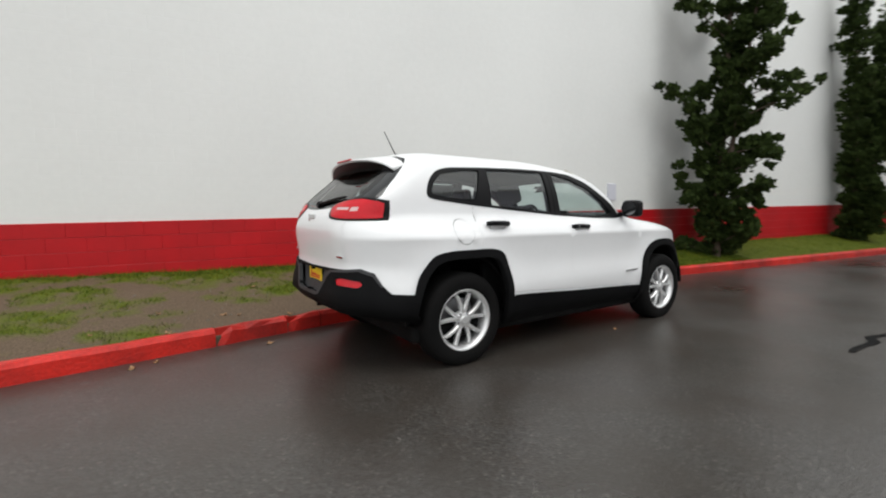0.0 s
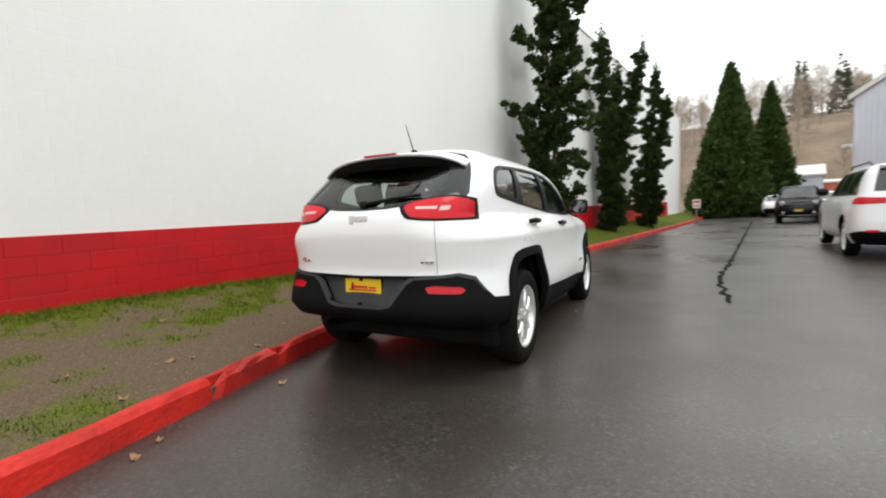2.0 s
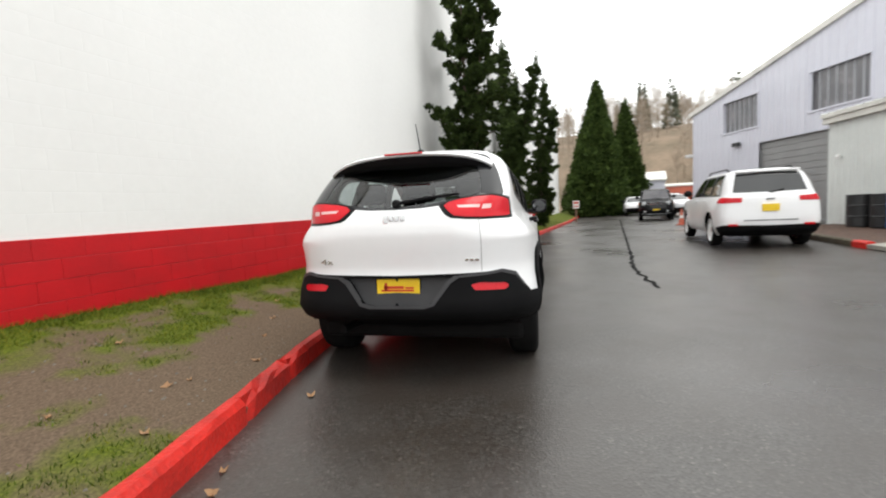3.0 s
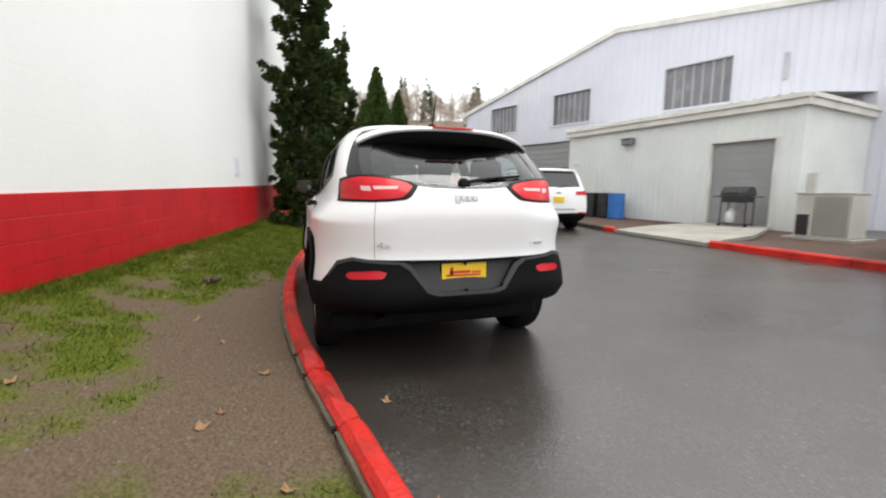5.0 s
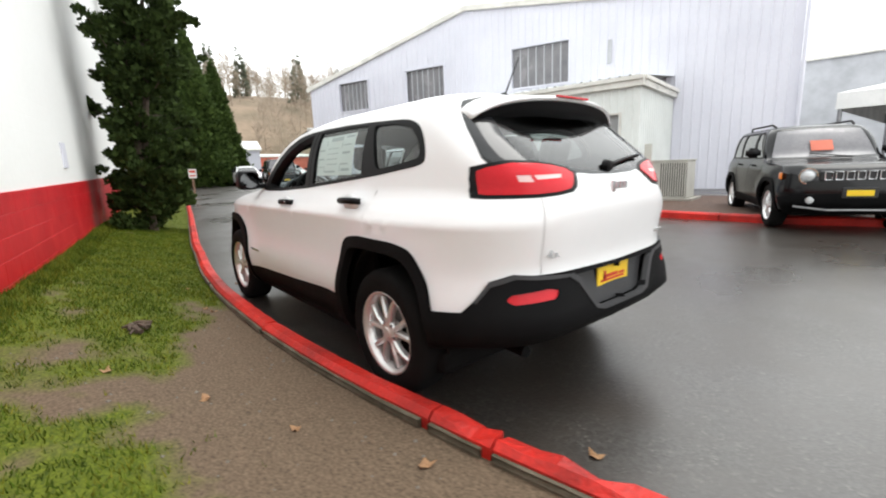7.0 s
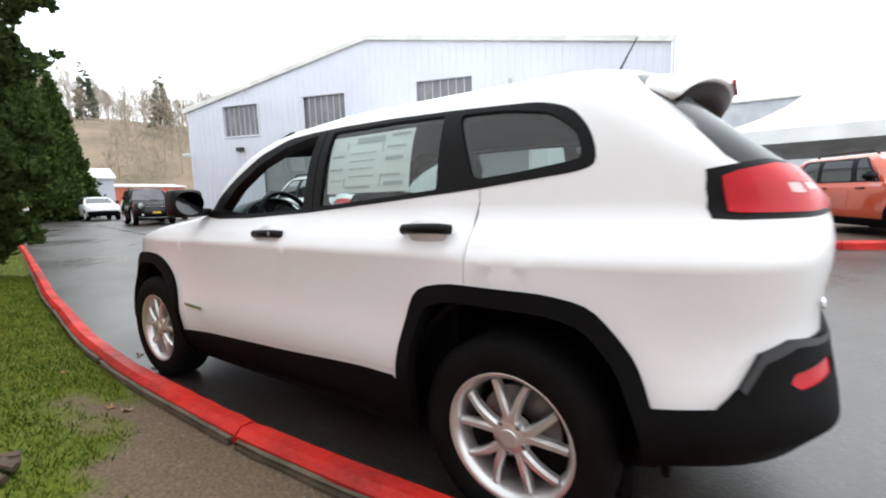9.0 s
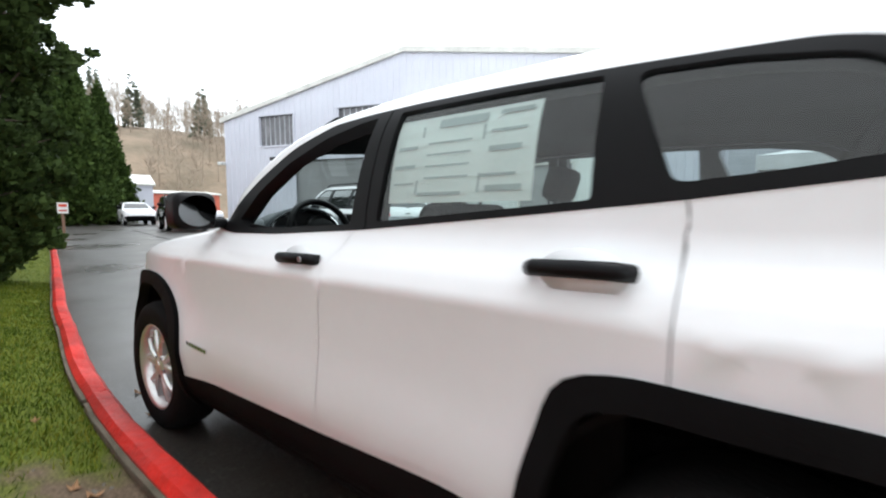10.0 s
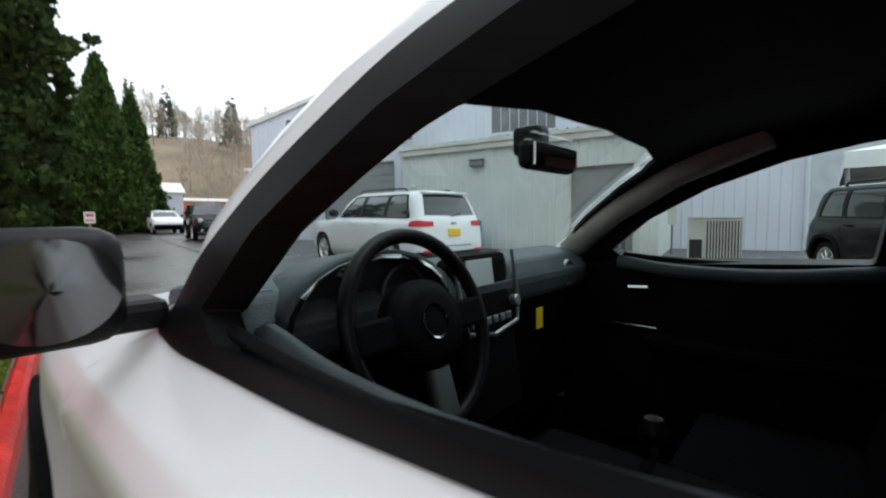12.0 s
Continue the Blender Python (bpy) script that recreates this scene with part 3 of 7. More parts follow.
def wander(x0, y0, x1, y1, n, amp, seed):
    return [(x0 + (x1 - x0) * i / n + amp * noise.noise((i * 0.35, seed, 0)), y0 + (y1 - y0) * i / n + amp * noise.noise((i * 0.35, seed, 5))) for i in range(n + 1)]


crack_y = curve([0.8, 2.7, 4.3, 6.5, 10, 27], [-2.42, -2.47, -2.51, -2.84, -3.38, -6.0])
road_strip("road_crack", [(x, crack_y(x) + 0.6 * (y + 2.4)) for x, y in wander(2.7, -2.4, 26.5, -2.4, 240, 0.10, 2.0)], 0.062, M["tar"], "black tar-sealed crack running along the road", "road crack")


# ---------------------------------------------------------------- the white wall
def make_wall():
    root = thing("wall_white", WALL, "long white-painted block wall above a red-painted base", "wall", "", "structure")
    bm = boxed(-13, 35.6, 0.012, 0.32, -0.6, 7.3)
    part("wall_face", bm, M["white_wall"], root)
    part("coping", boxed(-13.05, 35.65, -0.03, 0.36, 7.3, 7.36, 0.01), M["fascia"], root)
    part("red_backing", boxed(-13, 30.4, 0.004, 0.011, -0.5, 1.075), M["red_joint"], root)
    bm = bmesh.new()
    box(bm, 0, 0.3985, -0.004, 0.01, 0, 0.179)
    es = [e for e in bm.edges if all(v.co.y < 0 for v in e.verts)]
    bmesh.ops.bevel(bm, geom=es, offset=0.003, segments=1, affect="EDGES")
    block = bpy.data.meshes.new("block")
    bm.to_mesh(block)
    block.materials.append(M["red_block"])
    rest_v, rest_f = [], []
    for row in range(6):
        z = 1.078 - 0.184 * (row + 1)
        for i in range(-33, 76):
            x = i * 0.4 + (0.2 if row % 2 else 0)
            if x > 29.9:
                continue
            if -3.6 < x < 8.8 and row < 5:
                ob = new("block", block)
                ob.parent = root
                ob.location = (x, 0.002 * math.sin(i * 12.9 + row * 5), z)
            else:
                k = len(rest_v)
                rest_v += [(v.co.x + x, v.co.y, v.co.z + z) for v in block.vertices]
                rest_f += [tuple(q + k for q in p.vertices) for p in block.polygons]
    tagged(mesh_ob("far_blocks", rest_v, rest_f, M["red_block"], root), kind="stuff")
    # a patched plate on the white face
    part("cover_plate", boxed(6.05, 6.28, -0.01, 0.02, 1.28, 1.62, 0.004), M["siding"], root)


make_wall()


# ---------------------------------------------------------------- the metal building
def ribbed(length, z0, z1, pitch, depth, rib, top=None):
    """Vertical ribbed sheet in the x, z plane facing -y; top: its height along x."""
    verts, faces = [], []
    xs = []
    x = 0.0
    while x < length:
        xs += [(x, 0), (x + pitch - 2 * rib, 0), (x + pitch - 1.5 * rib, -depth), (x + pitch - 0.5 * rib, -depth)]
        x += pitch
    xs = [q for q in xs if q[0] < length] + [(length, 0)]
    for x, y in xs:
        t = top(x) if top else z1
        verts += [(x, y, z0), (x, y, t)]
    for i in range(len(xs) - 1):
        faces.append((2 * i, 2 * i + 2, 2 * i + 3, 2 * i + 1))
    return verts, faces


def holed(verts_faces, holes):
    """Leave out what lies inside the holes (x0, x1, z0, z1) of a ribbed sheet by splitting its strips."""
    verts, faces = verts_faces
    nv, nf = [], []
    for a, b, c, d in faces:
        p, q, r, s = (verts[i] for i in (a, b, c, d))
        mid = (p[0] + q[0]) / 2
        spans = [(p[2], max(r[2], s[2]))]
        for x0, x1, h0, h1 in holes:
            if x0 < mid < x1:
                spans = [u for lo, hi in spans for u in ((lo, min(hi, h0)), (max(lo, h1), hi)) if u[1] - u[0] > 0.01]
        for lo, hi in spans:
            k = len(nv)
            nv += [(p[0], p[1], lo), (q[0], q[1], lo), (q[0], q[1], min(hi, r[2])), (p[0], p[1], min(hi, s[2]))]
            nf.append((k, k + 1, k + 2, k + 3))
    return nv, nf


def make_building():
    # local x runs along the gable wall towards the road's far end
    a = math.atan(0.3597)
    L = 21.9
    m = Matrix.Translation((22.5 - L * math.cos(a), -9.0 - L * math.sin(a), 0)) @ Matrix.Rotation(a, 4, "Z")
    root = thing("metal_building", m, "pale lavender-white metal-clad hall with a shallow gable roof", "building")
    K = L - 9.85
    top = lambda x: 8.18 - ((x - K) * 2.28 / 9.85 if x > K else (K - x) * 0.125)
    wins = [(L - 4.12, L - 2.16, 4.48, 5.90), (L - 8.68, L - 6.51, 4.53, 5.97), (L - 14.46, L - 12.05, 4.53, 6.12)]
    bay = (L - 7.75, L - 4.1, -0.5, 3.72)
    v, f = ribbed(L, -0.4, 9, 0.3, 0.025, 0.03, top)
    v, f = holed((v, f), wins + [bay])
    v = [(x, -y, z) for x, y, z in v]
    mesh_ob("wall", v, [q[::-1] for q in f], M["siding"], root)
    for x0, x1, z0, z1 in wins:
        w = part("window", boxed(x0, x1, -0.16, -0.12, z0, z1), M["window_dark"], root, "dusty dark strip window")
        for k in range(1, 7):
            xx = x0 + (x1 - x0) * k / 7
            part("bar", boxed(xx - 0.02, xx + 0.02, -0.12, -0.09, z0, z1), M["grey_wall"], w)
        fr = bmesh.new()
        for q in ((x0 - 0.07, x1 + 0.07, z1, z1 + 0.07), (x0 - 0.07, x1 + 0.07, z0 - 0.07, z0), (x0 - 0.07, x0, z0, z1), (x1, x1 + 0.07, z0, z1)):
            box(fr, q[0], q[1], -0.16, 0.045, q[2], q[3])
        part("frame", fr, M["siding"], w)
    d = part("bay_door", boxed(bay[0], bay[1], -0.2, -0.15, -0.4, bay[3]), M["grey_door"], root, "grey roll-up door")
    for k in range(14):
        z = 0.2 + k * 0.27
        part("slat", boxed(bay[0] + 0.02, bay[1] - 0.02, -0.15, -0.125, z, z + 0.25, 0.006), M["grey_door"], d)
    # roof edge trim and the roof slopes
    tr = bmesh.new()
    for x0, x1 in ((-0.15, K), (K, L + 0.2)):
        z0, z1 = top(x0), top(x1)
        vs = [tr.verts.new(p) for p in ((x0, 0.12, z0 - 0.12), (x1, 0.12, z1 - 0.12), (x1, 0.12, z1 + 0.1), (x0, 0.12, z0 + 0.1), (x0, -0.1, z0 + 0.1), (x1, -0.1, z1 + 0.1), (x1, 0.02, z1 - 0.12), (x0, 0.02, z0 - 0.12))]
        for q in ((0, 1, 2, 3), (3, 2, 5, 4), (0, 7, 6, 1)):
            tr.faces.new([vs[i] for i in q])
    bmesh.ops.recalc_face_normals(tr, faces=tr.faces)
    part("roof_trim", tr, M["fascia"], root)
    v = [(-0.15, 0.1, top(-0.15) + 0.1), (K, 0.1, top(K) + 0.1), (L + 0.2, 0.1, top(L + 0.2) + 0.1), (-0.15, -32, top(-0.15) + 0.1), (K, -32, top(K) + 0.1), (L + 0.2, -32, top(L + 0.2) + 0.1)]
    mesh_ob("roof", v, [(0, 3, 4, 1), (1, 4, 5, 2)], M["siding"], root)
    mesh_ob("side_wall", [(0, 0, -0.4), (0, -32, -0.4), (0, -32, 6.7), (0, 0, 6.7), (L, 0, -0.4), (L, -32, -0.4), (L, -32, 5.9), (L, 0, 5.9)], [(0, 1, 2, 3), (4, 7, 6, 5)], M["siding"], root)
    part("downpipe", tube([(-0.05, 0.12, 6.6), (-0.05, 0.12, 0.2)], 0.06), M["siding"], root)
    part("wall_lamp", boxed(L - 3.2, L - 2.85, 0.0, 0.2, 3.75, 3.92, 0.02), M["black_plastic"], root, "dark wall-mounted floodlight")
    part("wall_lamp", boxed(L - 0.05, L + 0.25, 0.05, 0.3, 3.65, 3.8, 0.03), M["sign_white"], root, "white corner floodlight")
    part("vent_patch", boxed(L - 16.1, L - 15.95, 0.03, 0.05, 5.0, 5.85), M["grey_wall"], root)


make_building()


def make_annex():
    # front wall from the west corner (4.1, -11.43) eastwards
    a = math.atan(0.176)
    m = Matrix.Translation((4.62, -11.335, 0)) @ Matrix.Rotation(a, 4, "Z")
    root = thing("annex", m, "low off-white metal lean-to with a cream fascia", "building")
    L, H = 8.3, 3.52
    dx0, dx1, dz = 0.59, 2.30, 2.70
    v, f = holed(ribbed(L, -0.2, H, 0.23, 0.02, 0.03), [(dx0, dx1, 0.2, dz)])
    v = [(x, -y, z) for x, y, z in v]
    mesh_ob("front_wall", v, [q[::-1] for q in f], M["annex_siding"], root)
    v, f = ribbed(5.2, -0.2, H, 0.23, 0.02, 0.03)
    mesh_ob("side_wall", [(y, -x, z) for x, y, z in v], f, M["annex_siding"], root)
    part("end_wall", boxed(L - 0.1, L, -3.6, -0.02, -0.2, H), M["annex_siding"], root)
    fa = bmesh.new()
    box(fa, -0.12, L + 0.05, 0.02, 0.16, H - 0.06, H + 0.12, 0.01)
    box(fa, -0.12, L + 0.05, 0.06, 0.22, H + 0.12, H + 0.24, 0.01)
    part("fascia", fa, M["fascia"], root)
    fb = bmesh.new()
    box(fb, -0.14, 0.0, -5.2, 0.02, H - 0.06, H + 0.12, 0.01)
    box(fb, -0.2, -0.02, -5.2, 0.06, H + 0.12, H + 0.24, 0.01)
    part("side_fascia", fb, M["fascia"], root)
    v, f = ribbed(L + 0.1, 0, 1, 0.3, 0.035, 0.035)
    v = [(x, 0.2 - 5.4 * z, H + 0.25 - y + 0.62 * z) for x, y, z in v]
    mesh_ob("roof_sheet", v, f, M["annex_siding"], root)
    d = part("door", boxed(dx0, dx1, -0.14, -0.1, 0.1, dz), M["grey_door"], root, "plain grey roll-up door")
    for k in range(11):
        z = 0.20 + k * 0.24
        part("slat", boxed(dx0 + 0.01, dx1 - 0.01, -0.1, -0.085, z, min(z + 0.235, dz), 0.004), M["grey_door"], d)
    fr = bmesh.new()
    box(fr, dx0 - 0.05, dx0, -0.14, 0.03, 0.1, dz + 0.05)
    box(fr, dx1, dx1 + 0.05, -0.14, 0.03, 0.1, dz + 0.05)
    box(fr, dx0, dx1, -0.14, 0.03, dz, dz + 0.05)
    part("door_frame", fr, M["fascia"], d)
    lamp = part("wall_lamp", boxed(5.05, 5.5, 0.02, 0.22, 2.92, 3.12, 0.03), M["steel"], root, "grey wall-pack lamp")
    part("visor", boxed(5.03, 5.52, 0.02, 0.26, 3.12, 3.15, 0.005), M["steel"], lamp)
    part("sensor", lathe([(0.0, 0), (0.06, 0.0), (0.07, 0.06), (0.04, 0.12), (0, 0.13)], 12, "z", m=pose(7.8, 0.1, 2.35)), M["sign_white"], root)


make_annex()
# grey building and far structures beyond the cars
def hall(name, m, sx, sy, h, material, label, roof=0.0):
    root = thing(name, m, label, "building")
    part("wall", boxed(-sx / 2, sx / 2, -sy / 2, sy / 2, -0.6, h), material, root)
    bm = prism([(-sx / 2 - 0.2, h), (sx / 2 + 0.2, h), (sx / 2 + 0.2, h + 0.15), (0, h + 0.15 + roof), (-sx / 2 - 0.2, h + 0.15)], -sy / 2 - 0.2, sy / 2 + 0.2)
    part("roof", bm, M["fascia"], root)
    return root


grey_hall = hall("grey_hall", pose(-12, -52, 0, 0, 0, 8), 50, 12, 8.4, M["grey_wall"], "plain grey flat-roofed building beyond the car lot")
for k in range(9):
    part("window", boxed(-15 + k * 3.4, -13 + k * 3.4, 6.0, 6.06, 1.0, 2.4), M["window_dark"], grey_hall)
far_hut = hall("far_garage", pose(52, -12.4, 0.6, 0, 0, -12), 7, 5, 3.3, M["siding"], "white gabled garage at the end of the road", 1.1)


# ---------------------------------------------------------------- cars
def inside(x, y, poly):
    hit = False
    j = len(poly) - 1
    for i in range(len(poly)):
        (xi, yi), (xj, yj) = poly[i], poly[j]
        if (yi > y) != (yj > y) and x < (xj - xi) * (y - yi) / (yj - yi) + xi:
            hit = not hit
        j = i
    return hit


def dense(pts, step=0.05, closed=True):
    out = []
    n = len(pts)
    for i in range(n if closed else n - 1):
        a, b = pts[i], pts[(i + 1) % n]
        k = max(1, int(math.hypot(b[0] - a[0], b[1] - a[1]) / step))
        out += [(a[0] + (b[0] - a[0]) * t / k, a[1] + (b[1] - a[1]) * t / k) for t in range(k)]
    if not closed:
        out.append(pts[-1])
    return out


def rounded(pts, r=0.03, n=3):
    """Corners of a closed outline rounded off."""
    out = []
    m = len(pts)
    for i in range(m):
        p, a, b = Vector(pts[i]), Vector(pts[i - 1]), Vector(pts[(i + 1) % m])
        ra, rb = min(r, (a - p).length * 0.45), min(r, (b - p).length * 0.45)
        s, e = p + (a - p).normalized() * ra, p + (b - p).normalized() * rb
        for k in range(n + 1):
            t = k / n
            out.append(tuple(s * (1 - t) ** 2 + p * 2 * t * (1 - t) + e * t * t))
    return out


def band(path, w):
    """A narrow closed outline round an open path."""
    path = dense(path, 0.05, False)
    left, right = [], []
    for i, p in enumerate(path):
        a, b = Vector(path[max(0, i - 1)]), Vector(path[min(len(path) - 1, i + 1)])
        d = (b - a).normalized()
        left.append((p[0] - d.y * w / 2, p[1] + d.x * w / 2))
        right.append((p[0] + d.y * w / 2, p[1] - d.x * w / 2))
    return left + right[::-1]


def arch(cx, r, cz=0.36, power=2.5, n=26, low=0.2, squash=1.0):
    """Squarish wheel arch outline, open below."""
    pts = []
    for i in range(n + 1):
        a = math.pi * i / n
        c, s = math.cos(a), math.sin(a)
        pts.append((cx + r * math.copysign(abs(c) ** (2 / power), c), cz + r * squash * abs(s) ** (2 / power)))
    return [(pts[0][0], low)] + pts + [(pts[-1][0], low)]


def trapezoid_arch(cx, grow=0.0, low=0.2):
    """Wheel arch with an upright front, a flat top and a sloping rear."""
    pts = [(cx + 0.40 + grow, low), (cx + 0.375 + grow, 0.62), (cx + 0.31 + grow, 0.80 + 0.9 * grow), (cx + 0.20 + grow * 0.6, 0.824 + grow), (cx - 0.14, 0.82 + grow), (cx - 0.26 - grow * 0.5, 0.796 + grow), (cx - 0.37 - grow, 0.69 + grow * 0.5), (cx - 0.45 - grow, 0.50), (cx - 0.45 - grow, low)]
    return rounded(pts, 0.06)


class Shell:
    """A car's skin: level by level a rounded outline in plan, cut along outlines into panels."""

    def __init__(self, rows, flare=(), bow=(0.05, 0.12), taper=(0.05, 0.10), flare_h=0.03):
        z = [r[0] for r in rows]
        self.z0, self.z1 = z[0], z[-1]
        self.W, self.xr, self.xf, self.rr, self.rf = (curve(z, [r[k] for r in rows]) for k in range(1, 6))
        self.flare, self.bow, self.taper, self.flare_h = flare, bow, taper, flare_h
        self.mid_r, self.mid_f = min(r[2] for r in rows) + 1.1, max(r[3] for r in rows) - 1.4
        self.end_r, self.end_f = min(r[2] for r in rows), max(r[3] for r in rows)
        zs = np.linspace(self.z0, self.z1, 400)
        g = [0.0]
        for a, b in zip(zs, zs[1:]):
            g.append(g[-1] + math.sqrt((b - a) ** 2 + (self.W(b) - self.W(a)) ** 2 + 0.25 * (self.xf(b) - self.xf(a)) ** 2 + 0.1 * (self.xr(b) - self.xr(a)) ** 2))
        self.zs, self.g = zs, np.array(g)

    def S(self, x, z):
        return self.uv((x - self.xr(z)) / (self.xf(z) - self.xr(z)), z)

    def R(self, y, z):
        return self.uv(y / max(self.W(z), 1e-4) - 1, z)

    def F(self, y, z):
        return self.uv(2 - y / max(self.W(z), 1e-4), z)

    def uv(self, p, z):
        return (p * 0.93 if p < 0 else p * 4.4 if p < 1 else 4.4 + (p - 1) * 0.93, float(np.interp(z, self.zs, self.g)))

    def point(self, u, v):
        z = float(np.interp(v, self.g, self.zs))
        p = u / 0.93 if u < 0 else u / 4.4 if u < 4.4 else 1 + (u - 4.4) / 0.93
        W, xr, xf = self.W(z), self.xr(z), self.xf(z)
        L = xf - xr
        rr, rf = min(self.rr(z), W * 0.98, L * 0.45), min(self.rf(z), W * 0.98, L * 0.45)

        def bez(t, a, c, b):
            return tuple(a[k] * (1 - t) ** 2 + 2 * c[k] * t * (1 - t) + b[k] * t * t for k in (0, 1))
        rear, front = ((xr, W - rr), (xr, W), (xr + rr, W)), ((xf - rf, W), (xf, W), (xf, W - rf))
        if p <= 0:
            d = -p * W
            x, y = bez(0.5 - 0.5 * d / rr, *rear) if d < rr else (xr, W - d)
        elif p <= 1:
            d, e = p * L, (1 - p) * L
            x, y = bez(0.5 + 0.5 * d / rr, *rear) if d < rr else bez(0.5 - 0.5 * e / rf, *front) if e < rf else (xr + d, W)
        else:
            d = (p - 1) * W
            x, y = bez(0.5 + 0.5 * d / rf, *front) if d < rf else (xf, W - d)
        if x < self.mid_r:
            y *= 1 - self.taper[0] * ((self.mid_r - x) / 1.1) ** 2
        if x > self.mid_f:
            y *= 1 - self.taper[1] * min(1, (x - self.mid_f) / 1.4) ** 2
        wr, wf = min(1, max(0, 1 - (x - xr) / 0.6)), min(1, max(0, 1 - (xf - x) / 0.6))
        x += self.bow[0] * wr * (y / 0.9) ** 2 - self.bow[1] * wf * (y / 0.9) ** 2
        for hx, hz, hr in self.flare:
            q = math.hypot(x - hx, (z - hz))
            if 0 <= p <= 1 and z < hz + hr + 0.3:
                y += self.flare_h * math.exp(-((q - hr) / 0.16) ** 2) * min(1, max(0, (hz + hr + 0.28 - z) / 0.2))
        return Vector((x, y, z))

    def cut(self, outlines, holes=(), step=0.07):
        """outlines: (name, closed line of (u, v)) with the first that holds a spot winning. Gives name -> triangles."""
        from mathutils.geometry import delaunay_2d_cdt
        pts, edges = [], []
        for name, line in outlines:
            k = len(pts)
            pts += [Vector(q) for q in line]
            edges += [(k + i, k + (i + 1) % len(line)) for i in range(len(line))]
        vmax = self.g[-1]
        ulist = np.concatenate([np.linspace(-0.93, 0, 14), np.linspace(0, 4.4, int(4.4 / step))[1:], np.linspace(4.4, 5.33, 12)[1:]])
        vlist = np.linspace(0, vmax, int(vmax / step))
        for i, u in enumerate(ulist):
            for j, v in enumerate(vlist):
                pts.append(Vector((u, v)))
        v2, _, f2, _, _, _ = delaunay_2d_cdt(pts, edges, [], 0, 1e-5)
        pos, nrm = [], []
        e = 0.004
        for q in v2:
            u, v = min(max(q.x, -0.93), 5.33), min(max(q.y, 0), vmax)
            pos.append(self.point(u, v))
            a = self.point(min(u + e, 5.33), v) - self.point(max(u - e, -0.93), v)
            b = self.point(u, min(v + e, vmax)) - self.point(u, max(v - e, 0))
            c = a.cross(b)
            nrm.append(c.normalized() if c.length > 1e-12 else Vector((0, 0, 1)))
        cen = Vector((1.3, 0, 0.7))
        flip = sum((p - cen).dot(n) for p, n in zip(pos, nrm)) < 0
        if flip:
            nrm = [-n for n in nrm]
        out = {}
        for f in f2:
            cx, cy = sum(v2[i].x for i in f) / 3, sum(v2[i].y for i in f) / 3
            if not (-0.93 < cx < 5.33 and 0 < cy < vmax):
                continue
            name = next((n for n, line in outlines if inside(cx, cy, line)), "body")
            a, b, c = (pos[i] for i in f)
            if (b - a).cross(c - a).dot(nrm[f[0]] + nrm[f[1]] + nrm[f[2]]) < 0:
                f = f[::-1]
            out.setdefault(name, []).append(tuple(f))
        self.pos, self.nrm = pos, nrm
        return out

    def panel(self, name, tris, material, parent, offset=0.0, thick=0.012, side=0, label="", seal=True):
        """A panel of the skin as one mesh with thickness. side: 1 left, -1 right, 0 both halves in one."""
        verts, faces, normals, middle = [], [], [], {}
        for s in ((1, -1) if side == 0 else (side,)):
            ids, edge_n = {}, {}
            base = len(verts)

            def put(i, depth, n_sign, tag):
                key = (i, tag)
                if abs(self.pos[i].y) < 1e-4:
                    if key in middle:
                        return middle[key]
                    middle[key] = len(verts)
                if key not in ids:
                    p, n = self.pos[i] + self.nrm[i] * (offset - depth), self.nrm[i] * n_sign
                    ids[key] = len(verts)
                    verts.append((p.x, p.y * s, p.z))
                    normals.append((n.x, n.y * s, n.z))
                return ids[key]
            for f in tris:
                q = [put(i, 0, 1, 0) for i in f]
                faces.append(q if s > 0 else q[::-1])
                if not seal:
                    continue
                q = [put(i, thick, -1, 1) for i in f]
                faces.append(q[::-1] if s > 0 else q)
                for a, b in zip(f, f[1:] + f[:1]):
                    edge_n[(a, b)] = edge_n.get((a, b), 0) + 1
            for (a, b) in edge_n:
                if (b, a) not in edge_n and not (abs(self.pos[a].y) < 1e-4 and abs(self.pos[b].y) < 1e-4):
                    q = [put(a, 0, 1, 2), put(a, thick, 1, 3), put(b, thick, 1, 3), put(b, 0, 1, 2)]
                    faces.append(q if s > 0 else q[::-1])
        me = bpy.data.meshes.new(name)
        me.from_pydata(verts, [], faces)
        me.materials.append(material)
        me.shade_smooth()
        me.normals_split_custom_set_from_vertices(normals)
        ob = new(name, me)
        ob.parent = parent
        if label:
            tagged(ob, label)
        return ob


